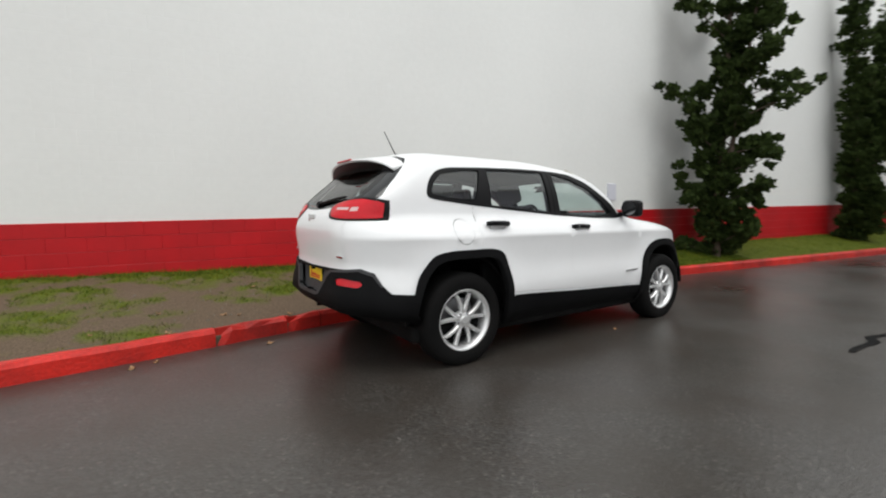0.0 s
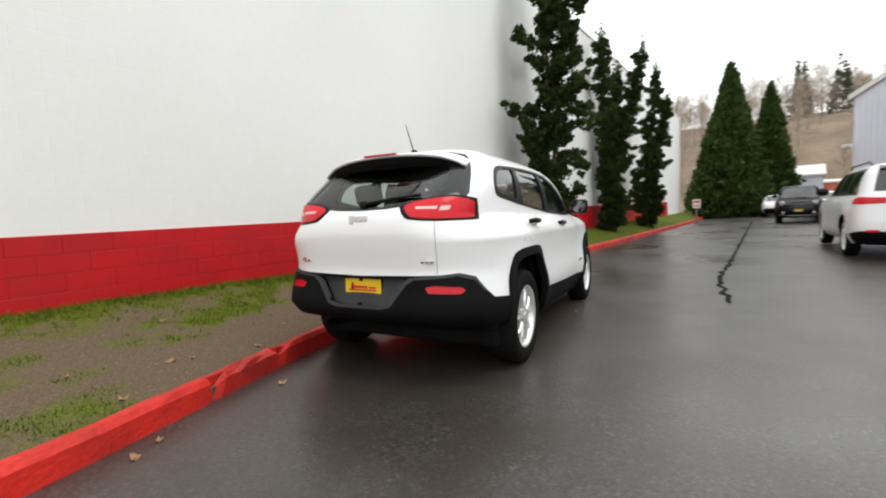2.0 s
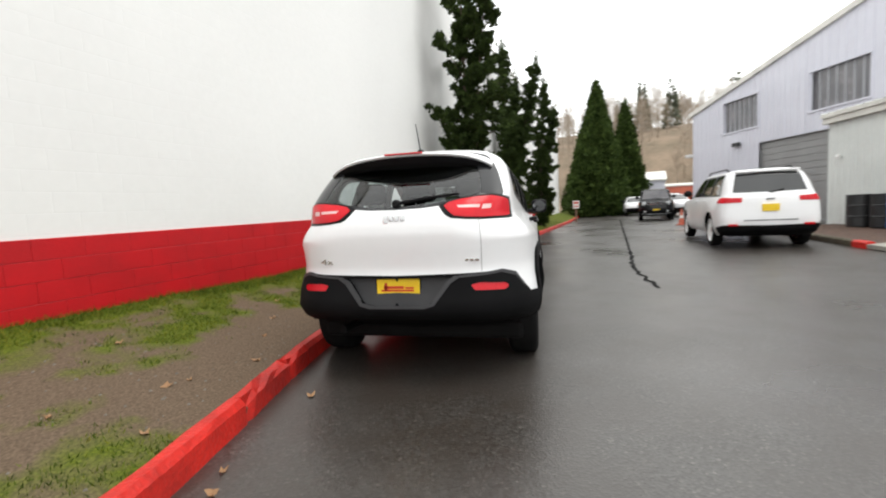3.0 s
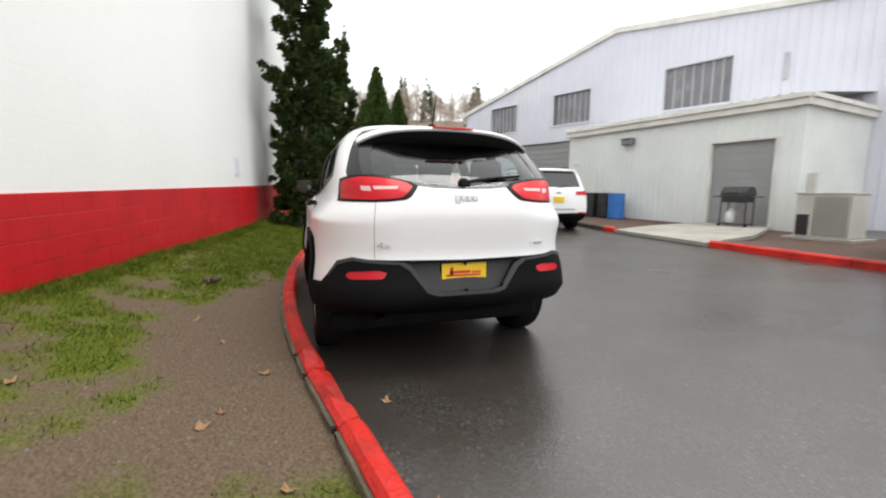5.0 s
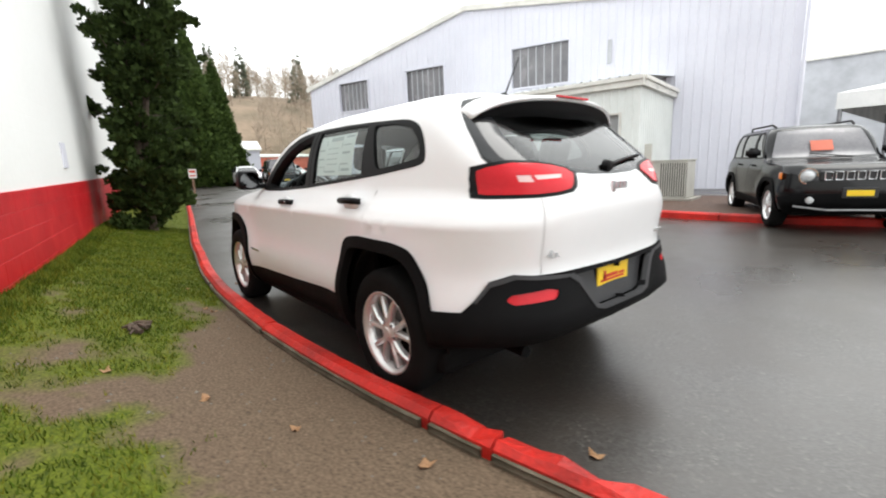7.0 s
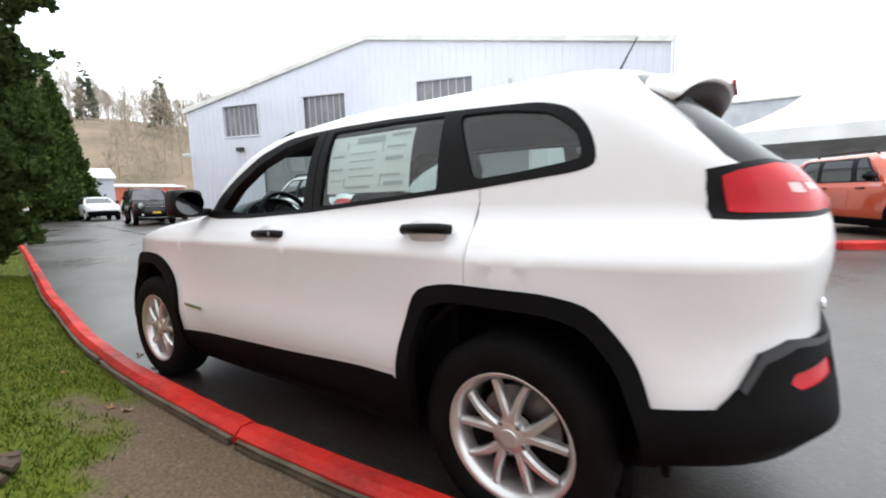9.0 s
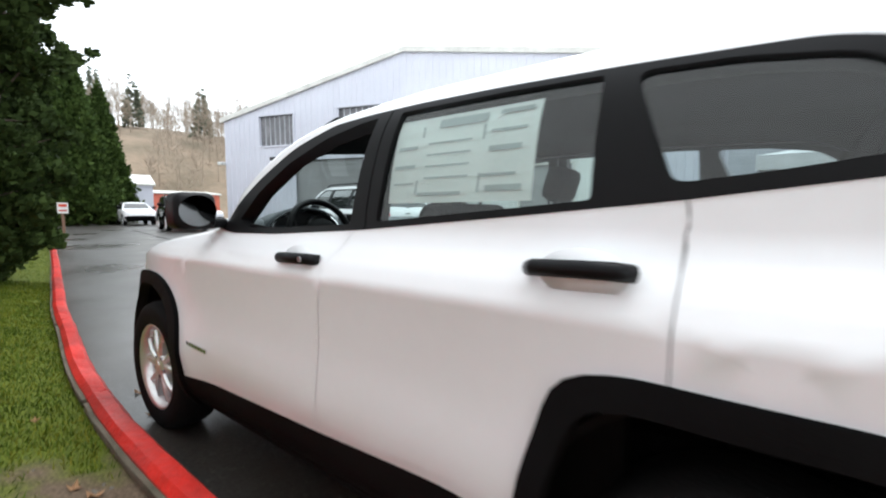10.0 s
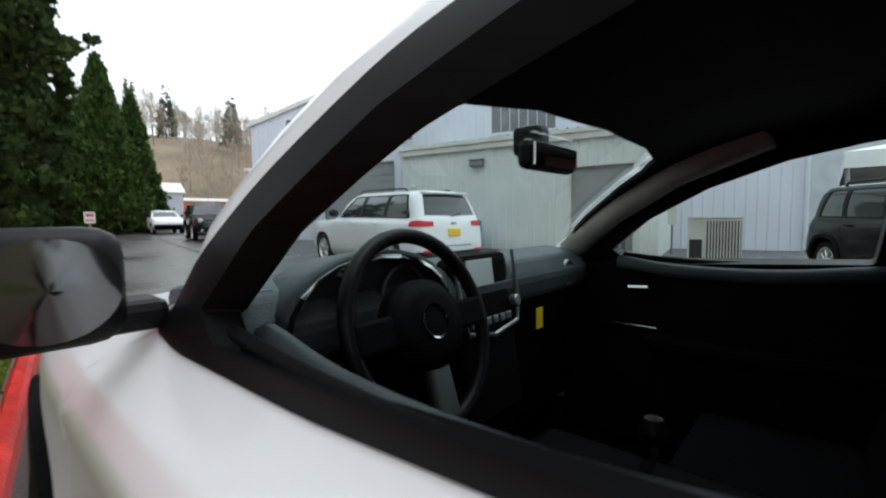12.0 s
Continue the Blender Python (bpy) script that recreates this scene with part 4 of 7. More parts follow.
def make_wheel(parent, loc, side, radius=0.36, width=0.225, rim_r=0.235, spokes="split"):
    """A road wheel whose outer face looks along side * y."""
    m = Matrix.Translation(loc) @ Matrix.Diagonal((1, side, 1, 1))
    h = width / 2
    R = radius
    prof = [(rim_r - 0.01, h - 0.03), (rim_r, h - 0.012), (rim_r + 0.02, h - 0.002), (rim_r + 0.06, h), (R - 0.035, h - 0.004), (R - 0.012, h - 0.018), (R, h - 0.045),
            (R, -h + 0.045), (R - 0.012, -h + 0.018), (R - 0.05, -h), (rim_r + 0.02, -h), (rim_r - 0.01, -h + 0.03)]
    wheel = new("wheel")
    wheel.empty_display_size = 0.1
    wheel.parent = parent
    tyre = part("tyre", lathe(prof, 56, "y", True, m), M["rubber"], wheel, smooth=True)
    bm = lathe([(rim_r - 0.012, h - 0.022), (rim_r, h - 0.008), (rim_r + 0.006, h - 0.012), (rim_r + 0.004, h - 0.04), (rim_r - 0.02, h - 0.06), (rim_r - 0.025, -h + 0.03), (rim_r - 0.035, -h + 0.03), (rim_r - 0.03, h - 0.05)], 48, "y", True, m)
    part("rim", bm, M["alloy"], wheel, "silver alloy rim", True)
    # spokes in pairs that part towards the rim
    for k in range(5):
        bm = bmesh.new()
        for sgn in (-1, 1):
            a0 = 2 * math.pi * k / 5 + math.pi / 2
            a_in, a_out = a0 + sgn * 0.13, a0 + sgn * 0.31
            sec = []
            for t in (0, 0.25, 0.5, 0.75, 1.0):
                r = 0.045 + (rim_r - 0.03 - 0.045) * t
                a = a_in + (a_out - a_in) * t
                w = 0.0175 - 0.004 * t
                d = Vector((math.cos(a), 0, math.sin(a)))
                n = Vector((-math.sin(a), 0, math.cos(a)))
                y = h - 0.03 + 0.008 * math.sin(math.pi * t) - 0.004 * t
                ring = [d * r + n * w + Vector((0, y - 0.012, 0)), d * r + n * w * 0.55 + Vector((0, y, 0)), d * r - n * w * 0.55 + Vector((0, y, 0)), d * r - n * w + Vector((0, y - 0.012, 0)), d * r - n * w + Vector((0, y - 0.035, 0)), d * r + n * w + Vector((0, y - 0.035, 0))]
                sec.append([bm.verts.new(q) for q in ring])
            for a, b in zip(sec, sec[1:]):
                for i in range(6):
                    bm.faces.new((a[i], a[(i + 1) % 6], b[(i + 1) % 6], b[i]))
            bm.faces.new(sec[0])
            bm.faces.new(sec[-1][::-1])
        bm.transform(m)
        bmesh.ops.recalc_face_normals(bm, faces=bm.faces)
        part("spoke", bm, M["alloy"], wheel)
    hub = part("hub", lathe([(0, h - 0.018), (0.03, h - 0.018), (0.034, h - 0.022), (0.062, h - 0.03), (0.07, h - 0.045), (0.07, h - 0.08), (0, h - 0.08)], 24, "y", False, m), M["alloy"], wheel, smooth=False)
    for k in range(5):
        a = 2 * math.pi * k / 5 + math.pi / 2 + 0.63
        part("lug_nut", lathe([(0.011, h - 0.05), (0.011, h - 0.028), (0.007, h - 0.024), (0, h - 0.024)], 6, "y", False, m @ Matrix.Translation((0.056 * math.cos(a), 0, 0.056 * math.sin(a)))), M["steel"], hub)
    part("brake_disc", lathe([(0.05, -0.01), (0.155, -0.01), (0.155, -0.03), (0.05, -0.03)], 32, "y", True, m), M["steel"], wheel)
    part("inner_drum", lathe([(0, -h + 0.03), (rim_r - 0.03, -h + 0.03), (rim_r - 0.03, -h + 0.04), (0, -h + 0.04)], 32, "y", False, m), M["cladding"], wheel)
    return wheel


def text_part(body, size, m, material, parent, name, label):
    """Raised characters as a mesh."""
    cu = bpy.data.curves.new("letters", "FONT")
    cu.body, cu.size, cu.extrude, cu.align_x, cu.align_y = body, size, 0.002, "CENTER", "CENTER"
    tmp = new("letters", cu)
    bpy.context.view_layer.update()
    me = bpy.data.meshes.new_from_object(tmp.evaluated_get(bpy.context.evaluated_depsgraph_get()))
    bpy.data.objects.remove(tmp)
    me.transform(m)
    me.materials.clear()
    me.materials.append(material)
    ob = new(name, me)
    ob.parent = parent
    return tagged(ob, label)


def make_crossover():
    """The white crossover parked at the kerb."""
    car = thing("crossover_car", pose(0, 0, 0), "white crossover car with black lower cladding, parked at the red kerb", "car")
    # height, half width, rear, front, rear corner, front corner
    sh = Shell([
        (0.28, 0.82, -0.36, 3.32, 0.34, 0.5), (0.35, 0.87, -0.44, 3.44, 0.38, 0.55), (0.42, 0.893, -0.66, 3.52, 0.42, 0.6), (0.47, 0.901, -0.85, 3.54, 0.44, 0.6), (0.54, 0.91, -0.90, 3.55, 0.45, 0.6),
        (0.62, 0.903, -0.885, 3.56, 0.45, 0.5), (0.72, 0.888, -0.865, 3.55, 0.46, 0.5), (0.80, 0.883, -0.855, 3.53, 0.47, 0.5), (0.87, 0.884, -0.865, 3.50, 0.47, 0.5), (0.922, 0.888, -0.874, 3.46, 0.47, 0.5), (0.948, 0.895, -0.878, 3.41, 0.47, 0.5),
        (1.00, 0.872, -0.882, 3.18, 0.47, 0.5), (1.04, 0.838, -0.878, 2.85, 0.46, 0.4), (1.08, 0.803, -0.868, 2.45, 0.45, 0.3), (1.11, 0.786, -0.856, 2.26, 0.42, 0.2), (1.16, 0.776, -0.820, 2.16, 0.35, 0.16),
        (1.24, 0.764, -0.745, 2.09, 0.28, 0.14), (1.32, 0.748, -0.655, 1.98, 0.28, 0.14), (1.40, 0.725, -0.562, 1.85, 0.28, 0.14), (1.47, 0.695, -0.490, 1.70, 0.29, 0.15), (1.52, 0.664, -0.440, 1.54, 0.30, 0.18),
        (1.56, 0.62, -0.395, 1.32, 0.30, 0.25), (1.59, 0.56, -0.33, 1.16, 0.28, 0.3), (1.615, 0.42, -0.22, 0.92, 0.3, 0.3), (1.632, 0.26, -0.10, 0.74, 0.24, 0.25), (1.64, 0.0004, 0.1, 0.55, 0.02, 0.02)],
        flare=((0, 0.36, 0.46), (2.70, 0.36, 0.46)), flare_h=0.028, taper=(0.07, 0.25))
    S, R, F = sh.S, sh.R, sh.F
    side = lambda pts, step=0.05: [S(*q) for q in dense(pts, step)]
    rear = lambda pts, step=0.04: [R(*q) for q in dense(pts, step)]
    front = lambda pts, step=0.05: [F(*q) for q in dense(pts, step)]
    dlo = rounded([(-0.272, 1.247), (-0.25, 1.355), (-0.18, 1.438), (-0.06, 1.474), (0.3, 1.494), (0.65, 1.506), (0.93, 1.508), (1.17, 1.502), (1.38, 1.488), (1.60, 1.422), (1.83, 1.304), (2.05, 1.172), (2.12, 1.095), (1.95, 1.082), (1.6, 1.085), (1.1, 1.110), (0.6, 1.149), (0.17, 1.185), (-0.2, 1.226)], 0.05)
    quarter = rounded([(-0.225, 1.268), (-0.195, 1.36), (-0.10, 1.432), (0.08, 1.462), (0.275, 1.472), (0.185, 1.218), (0.0, 1.236)], 0.035)
    rear_win = rounded([(0.345, 1.478), (0.6, 1.486), (0.995, 1.486), (1.03, 1.136), (0.6, 1.169), (0.345, 1.19)], 0.012)
    front_win = rounded([(1.105, 1.483), (1.2, 1.474), (1.38, 1.440), (1.60, 1.362), (1.81, 1.25), (1.95, 1.14), (1.86, 1.105), (1.6, 1.108), (1.155, 1.127)], 0.012)
    pillar_seam = band([(1.085, 1.108), (1.068, 1.30), (1.048, 1.50)], 0.008)
    door_gap = band([(1.125, 1.11), (1.15, 1.06), (1.192, 0.97), (1.205, 0.85), (1.20, 0.48)], 0.005)
    rear_gap = band([(0.155, 1.19), (0.15, 1.05), (0.15, 0.85)], 0.005)
    front_gap = band([(2.08, 1.10), (2.20, 1.02), (2.235, 0.85), (2.23, 0.62)], 0.005)
    low_gap = band([(0.46, 0.535), (1.20, 0.492), (2.25, 0.45)], 0.004)
    sill = [(-0.3, 0.2), (0.2, 0.2), (0.472, 0.512), (1.2, 0.472), (2.30, 0.432), (2.4, 0.2)]
    gate_gap = [R(y, z) for y, z in band([(0.632, 1.20), (0.632, 1.08), (0.628, 0.95), (0.622, 0.755)], 0.007)]
    light = [R(0.35, 1.165), R(0.43, 1.104), R(0.52, 1.094), R(0.66, 1.089), S(-0.70, 1.092), S(-0.655, 1.097), S(-0.645, 1.12), S(-0.632, 1.16), S(-0.628, 1.192), S(-0.68, 1.205), R(0.70, 1.220), R(0.58, 1.216), R(0.46, 1.203), R(0.38, 1.187)]
    light = dense(light, 0.03)
    inner = dense([R(0.44, 1.166), R(0.455, 1.149), R(0.618, 1.147), R(0.622, 1.166)], 0.03)
    inner2 = dense([R(0.642, 1.138), R(0.70, 1.140), R(0.73, 1.142), R(0.725, 1.168), R(0.70, 1.168), R(0.642, 1.167)], 0.03)
    lamp_rim = dense([R(0.31, 1.172), R(0.41, 1.09), R(0.52, 1.08), R(0.66, 1.075), S(-0.70, 1.076), S(-0.61, 1.080), S(-0.588, 1.11), S(-0.58, 1.16), S(-0.58, 1.212), S(-0.66, 1.222), R(0.70, 1.236), R(0.58, 1.23), R(0.45, 1.216), R(0.36, 1.198)], 0.03)
    pane = rear([(0, 1.17), (0.2, 1.178), (0.36, 1.20), (0.565, 1.235), (0.60, 1.25), (0.585, 1.34), (0.55, 1.43), (0.505, 1.51), (0.3, 1.53), (0, 1.538)])
    surround = dense([R(0, 1.155), R(0.2, 1.16), R(0.33, 1.172), R(0.60, 1.228), S(-0.69, 1.226), S(-0.65, 1.25), S(-0.59, 1.33), S(-0.51, 1.42), S(-0.45, 1.49), R(0.64, 1.54), R(0.5, 1.562), R(0, 1.57)], 0.04)
    screen = front([(0, 1.125), (0.60, 1.125), (0.70, 1.13), (0.66, 1.23), (0.61, 1.34), (0.55, 1.43), (0.48, 1.462), (0.3, 1.48), (0, 1.487)])
    bumper = dense([R(0, 0.752), R(0.70, 0.765), R(0.80, 0.775), S(-0.80, 0.748), S(-0.72, 0.665), S(-0.65, 0.612), S(-0.45, 0.60), S(-0.3, 0.60), S(-0.3, 0.2), R(0, 0.2)], 0.04)
    shelf = dense([R(0.44, 0.748), R(0.66, 0.764), R(0.80, 0.775), S(-0.80, 0.748), S(-0.72, 0.665), S(-0.735, 0.652), S(-0.81, 0.725), R(0.79, 0.755), R(0.66, 0.745), R(0.46, 0.735)], 0.03)
    reflector = rear(rounded([(0.53, 0.690), (0.56, 0.655), (0.82, 0.648), (0.865, 0.668), (0.83, 0.690), (0.60, 0.703)], 0.015), 0.02)
    recess = rear(rounded([(0, 0.738), (0.40, 0.738), (0.36, 0.70), (0.25, 0.575), (0.18, 0.56), (0, 0.56)], 0.02), 0.03)
    lip = rear([(0, 0.545), (0.2, 0.545), (0.275, 0.562), (0.39, 0.70), (0.46, 0.742), (0.42, 0.748), (0.36, 0.715), (0.255, 0.578), (0.18, 0.563), (0, 0.563)])
    front_bumper = dense([F(0, 0.62), F(0.9, 0.60), S(3.4, 0.58), S(3.08, 0.52), S(3.08, 0.2), F(0, 0.2)], 0.05)
    head = dense([F(0.55, 0.86), F(0.8, 0.86), S(3.34, 0.86), S(3.2, 0.89), S(3.22, 0.93), F(0.8, 0.93), F(0.55, 0.92)], 0.04)
    outl = [("front_win", side(front_win)), ("rear_win", side(rear_win)), ("quarter", side(quarter)), ("pillar_seam", [S(*q) for q in pillar_seam]), ("dlo", side(dlo)),
            ("arch_hole", side(trapezoid_arch(0))), ("arch_hole2", side(arch(2.70, 0.43, squash=1.07))), ("flare", side(trapezoid_arch(0, 0.055))), ("flare2", side(arch(2.70, 0.485, power=2.7, squash=1.07))),
            ("gap", [S(*q) for q in door_gap]), ("gap2", [S(*q) for q in rear_gap]), ("gap3", [S(*q) for q in front_gap]), ("sill", side(sill)), ("gap4", [S(*q) for q in low_gap]),
            ("inner", inner), ("inner2", inner2), ("light", light), ("lamp_rim", lamp_rim), ("pane", pane), ("surround", surround), ("screen", screen), ("gate_gap", gate_gap),
            ("reflector", reflector), ("shelf", shelf), ("lip", lip), ("recess", recess), ("bumper", bumper), ("front_bumper", front_bumper), ("head", head),
            ("flap_seam", [S(0.0 + 0.090 * math.cos(a), 1.0 + 0.090 * math.sin(a)) for a in [2 * math.pi * k / 40 for k in range(41)]] + [S(0.0 + 0.083 * math.cos(-a), 1.0 + 0.083 * math.sin(-a)) for a in [2 * math.pi * k / 40 for k in range(41)]]),
            ("fuel_flap", [S(0.0 + 0.083 * math.cos(a), 1.0 + 0.083 * math.sin(a)) for a in [2 * math.pi * k / 40 for k in range(40)]]),
            ("rear_door", side([(0.15, 0.50), (0.15, 1.2), (1.125, 1.12), (1.15, 1.06), (1.192, 0.97), (1.205, 0.85), (1.20, 0.46)])),
            ("front_door", side([(1.20, 0.46), (1.205, 0.85), (1.192, 0.97), (1.15, 1.06), (1.125, 1.12), (2.08, 1.10), (2.20, 1.02), (2.235, 0.85), (2.23, 0.42)])),
            ("tailgate", rear([(0, 0.757), (0.622, 0.757), (0.628, 0.95), (0.632, 1.07), (0.40, 1.09), (0.31, 1.168), (0, 1.16)]))]
    t = sh.cut(outl)
    W = M["white_paint"]
    sh.top_tris = t["body"]
    sh.panel("body_shell", t["body"], W, car, 0, 0.02, 0, "white painted body")
    sh.panel("tailgate", t["tailgate"], W, car, 0, 0.02, 0)
    for s in (1, -1):
        d1 = sh.panel("front_door", t["front_door"], W, car, 0, 0.03, s)
        d2 = sh.panel("rear_door", t["rear_door"], W, car, 0, 0.03, s)
        sh.panel("window_surround", t["dlo"], M["trim"], car, 0.003, 0.055, s, "satin black window surround")
        if s < 0:
            sh.panel("window_pane", t["front_win"], M["glass"], d1, -0.008, 0.004, s, seal=False)
        g = sh.panel("window_pane", t["rear_win"], M["glass"], d2, -0.008, 0.004, s, seal=False)
        q = sh.panel("quarter_window", t["quarter"], M["dark_glass"], car, -0.008, 0.004, s, seal=False)
        sh.panel("wheel_arch_flare", t["flare"], M["cladding"], car, 0.022, 0.05, s, "black plastic wheel arch flare")
        sh.panel("wheel_arch_flare", t["flare2"], M["cladding"], car, 0.022, 0.05, s, "black plastic wheel arch flare")
        sh.panel("sill_cladding", t["sill"], M["cladding"], car, 0.004, 0.04, s, "black plastic sill")
        sh.panel("pillar_seam", t["pillar_seam"], M["rubber"], car, -0.006, 0.02, s)
        for seam in ("gap", "gap2", "gap3", "gap4", "gate_gap"):
            sh.panel("panel_seam", t[seam], M["gap"], car, -0.005, 0.01, s)
        lamp = sh.panel("tail_lamp", t["light"], M["red_lens"], car, 0.008, 0.03, s, "red tail lamp")
        sh.panel("clear_lens", t["inner"] + t["inner2"], M["clear_lens"], lamp, 0.006, 0.01, s, "pale reversing lens")
        sh.panel("lamp_surround", t["lamp_rim"], M["trim"], car, 0.002, 0.02, s)
        sh.panel("rear_reflector", t["reflector"], M["red_lens"], car, 0.012, 0.02, s, "red bumper reflector")
        sh.panel("headlamp", t["head"], M["lamp"], car, 0.002, 0.02, s)
    sh.panel("fuel_flap", t["fuel_flap"], W, car, 0.001, 0.01, -1)
    sh.panel("panel_seam", t["flap_seam"], M["gap"], car, -0.006, 0.01, -1)
    sh.panel("rear_quarter_panel", t["fuel_flap"] + t["flap_seam"], W, car, 0, 0.02, 1)
    sh.panel("rear_window", t["pane"], M["dark_glass"], car, -0.004, 0.004, 0, "tinted rear window", seal=False)
    sh.panel("rear_window_surround", t["surround"], M["gloss_black"], car, 0.001, 0.02, 0, "black rear window surround")
    sh.panel("windscreen", t["screen"], M["glass"], car, -0.004, 0.004, 0, seal=False)
    sh.panel("rear_bumper", t["bumper"], M["cladding"], car, 0.018, 0.05, 0, "black plastic rear bumper")
    sh.panel("bumper_lip", t["lip"], M["grey_plastic"], car, 0.022, 0.03, 0, "grey bumper accent strip")
    # grey band paints the sky sheen on the bumper's top edge
    for s in (1, -1):
        sh.panel("bumper_shelf", t["shelf"], M["grey_plastic"], car, 0.02, 0.04, s, "upper bumper edge greyed to imitate reflected sky")
    sh.panel("plate_recess", t["recess"], M["grey_plastic"], car, -0.03, 0.03, 0)
    sh.panel("front_bumper", t["front_bumper"], M["cladding"], car, 0.004, 0.03, 0)
    # spoiler over the rear window
    n = 24
    v, f = [], []
    for i in range(n + 1):
        y = -0.615 + 1.23 * i / n
        k = abs(y) / 0.60
        xt = -0.585 + 0.11 * k ** 2.4
        zt = 1.570 - 0.045 * k ** 2 - 0.05 * k ** 6
        v += [(-0.26, y, zt + 0.034), (-0.40, y, zt + 0.018), (xt + 0.02, y, zt - 0.008), (xt, y, zt - 0.022), (xt + 0.03, y, zt - 0.036), (-0.40, y, zt - 0.03)]
    for i in range(n):
        for k in range(5):
            a = i * 6 + k
            f.append((a, a + 1, a + 7, a + 6))
    f += [(0, 5, 4, 3, 2, 1), tuple(n * 6 + k for k in range(6))]
    sp = mesh_ob("spoiler", v, f, W, car, "white roof spoiler with a black underside", True)
    v2, f2 = [], []
    for i in range(n + 1):
        y = -0.60 + 1.2 * i / n
        k = abs(y) / 0.60
        xt, zt = -0.585 + 0.11 * k ** 2.4, 1.570 - 0.045 * k ** 2 - 0.05 * k ** 6
        v2 += [(xt + 0.012, y, zt - 0.035), (xt + 0.03, y, zt - 0.075 + 0.01 * k), (xt + 0.05, y, zt - 0.12 + 0.03 * k), (-0.36, y, zt - 0.06)]
    for i in range(n):
        for k in range(3):
            a = i * 4 + k
            f2.append((a, a + 1, a + 5, a + 4))
    f2 += [(0, 3, 2, 1), tuple(n * 4 + k for k in range(4))]
    mesh_ob("underside", v2, f2, M["trim"], sp, "gloss black spoiler underside", True)
    part("brake_light", boxed(-0.596, -0.580, -0.14, 0.14, 1.550, 1.562, 0.003), M["red_lens"], sp)
    # wiper, antenna, badge shapes, plate
    wip = part("rear_wiper", tube([(-0.798, 0.0, 1.196), (-0.795, -0.06, 1.206), (-0.775, -0.20, 1.226), (-0.755, -0.34, 1.240)], 0.013, 6, None, 0.008), M["trim"], car, "black rear wiper")
    part("blade", tube([(-0.79, -0.04, 1.200), (-0.768, -0.2, 1.222), (-0.745, -0.42, 1.244)], 0.009, 5), M["rubber"], wip)
    part("wiper_pivot", lathe([(0.03, -0.02), (0.028, 0.012), (0.018, 0.022), (0, 0.022)], 14, "x", False, pose(-0.80, 0, 1.196, 0, 0, 180)), M["trim"], wip)
    ant = part("antenna", tube([(-0.10, 0, 1.63), (-0.12, 0, 1.66), (-0.22, 0, 1.84)], 0.007, 6, None, 0.003), M["rubber"], car, "short black roof antenna")
    part("antenna_base", lathe([(0.03, 0), (0.026, 0.02), (0.012, 0.03), (0, 0.03)], 14, "z", False, pose(-0.10, 0, 1.626)), M["trim"], ant)
    bm = bmesh.new()
    for k, (a, b) in enumerate(((-0.075, -0.04), (-0.033, -0.002), (0.004, 0.035), (0.042, 0.075))):
        box(bm, -0.872, -0.857, a, b, 1.085 if k != 3 else 1.07, 1.128 if k == 3 else 1.122, 0.004)
    part("tailgate_badge", bm, M["chrome"], car, "chrome badge as plain raised shapes")
    up = Matrix(((0, 0, -1, 0), (-1, 0, 0, 0), (0, 1, 0, 0), (0, 0, 0, 1)))
    text_part("4x4", 0.062, Matrix.Translation((-0.8395, 0.485, 0.845)) @ up @ Matrix.Diagonal((1.5, 0.8, 1, 1)), M["chrome"], car, "trim_badge", "chrome 4x4 badge")
    bm = bmesh.new()
    for k in range(5):
        box(bm, -0.843, -0.832, -0.55 + k * 0.034, -0.525 + k * 0.034, 0.835, 0.85, 0.002)
    part("trim_badge", bm, M["chrome"], car, "small badge as plain bars")
    plate = part("plate", boxed(-0.850, -0.840, -0.150, 0.150, 0.585, 0.730, 0.003), M["yellow"], car, "yellow dealer plate with red print as bars")
    part("plate_frame", box(boxed(-0.844, -0.828, -0.158, 0.158, 0.577, 0.737, 0.003), -0.853, -0.840, -0.09, 0.09, 0.577, 0.589), M["trim"], plate)
    bm = bmesh.new()
    for a, b, z0, z1 in ((-0.11, 0.12, 0.655, 0.667), (-0.04, 0.10, 0.672, 0.69), (-0.11, -0.05, 0.672, 0.684), (-0.06, 0.05, 0.61, 0.618), (0.075, 0.095, 0.66, 0.71)):
        box(bm, -0.852, -0.8495, a, b, z0 - 0.005, z1 - 0.005)
    part("print", bm, M["red_ink"], plate)
    # handles with their dished cups, mirrors, fuel flap
    for s in (1, -1):
        for x, z in ((0.325, 1.048), (1.325, 1.012)):
            y = 0.866
            hnd = part("door_handle", tube([(x + 0.125, s * (y - 0.012), z - 0.004), (x + 0.10, s * (y + 0.018), z + 0.002), (x, s * (y + 0.032), z + 0.006), (x - 0.07, s * (y + 0.024), z + 0.006), (x - 0.098, s * (y - 0.01), z)], 0.018, 10), M["trim"], car, "black door handle", True)
            part("handle_cup", lathe([(0.0, 0.0), (0.06, 0.0), (0.066, 0.005), (0.0, 0.007)], 24, "y", False, Matrix.Translation((x, s * (y - 0.004), z - 0.004)) @ Matrix.Diagonal((1.5, s, 0.75, 1))), M["white_paint"], hnd, "white dished handle cup", True)
            if x > 1:
                part("key_barrel", lathe([(0.009, 0), (0.009, 0.006), (0, 0.006)], 12, "y", False, Matrix.Translation((x - 0.062, s * (y + 0.042), z + 0.006)) @ Matrix.Diagonal((1, s, 1, 1))), M["steel"], hnd)
        bm = bmesh.new()
        bmesh.ops.create_cube(bm, size=1)
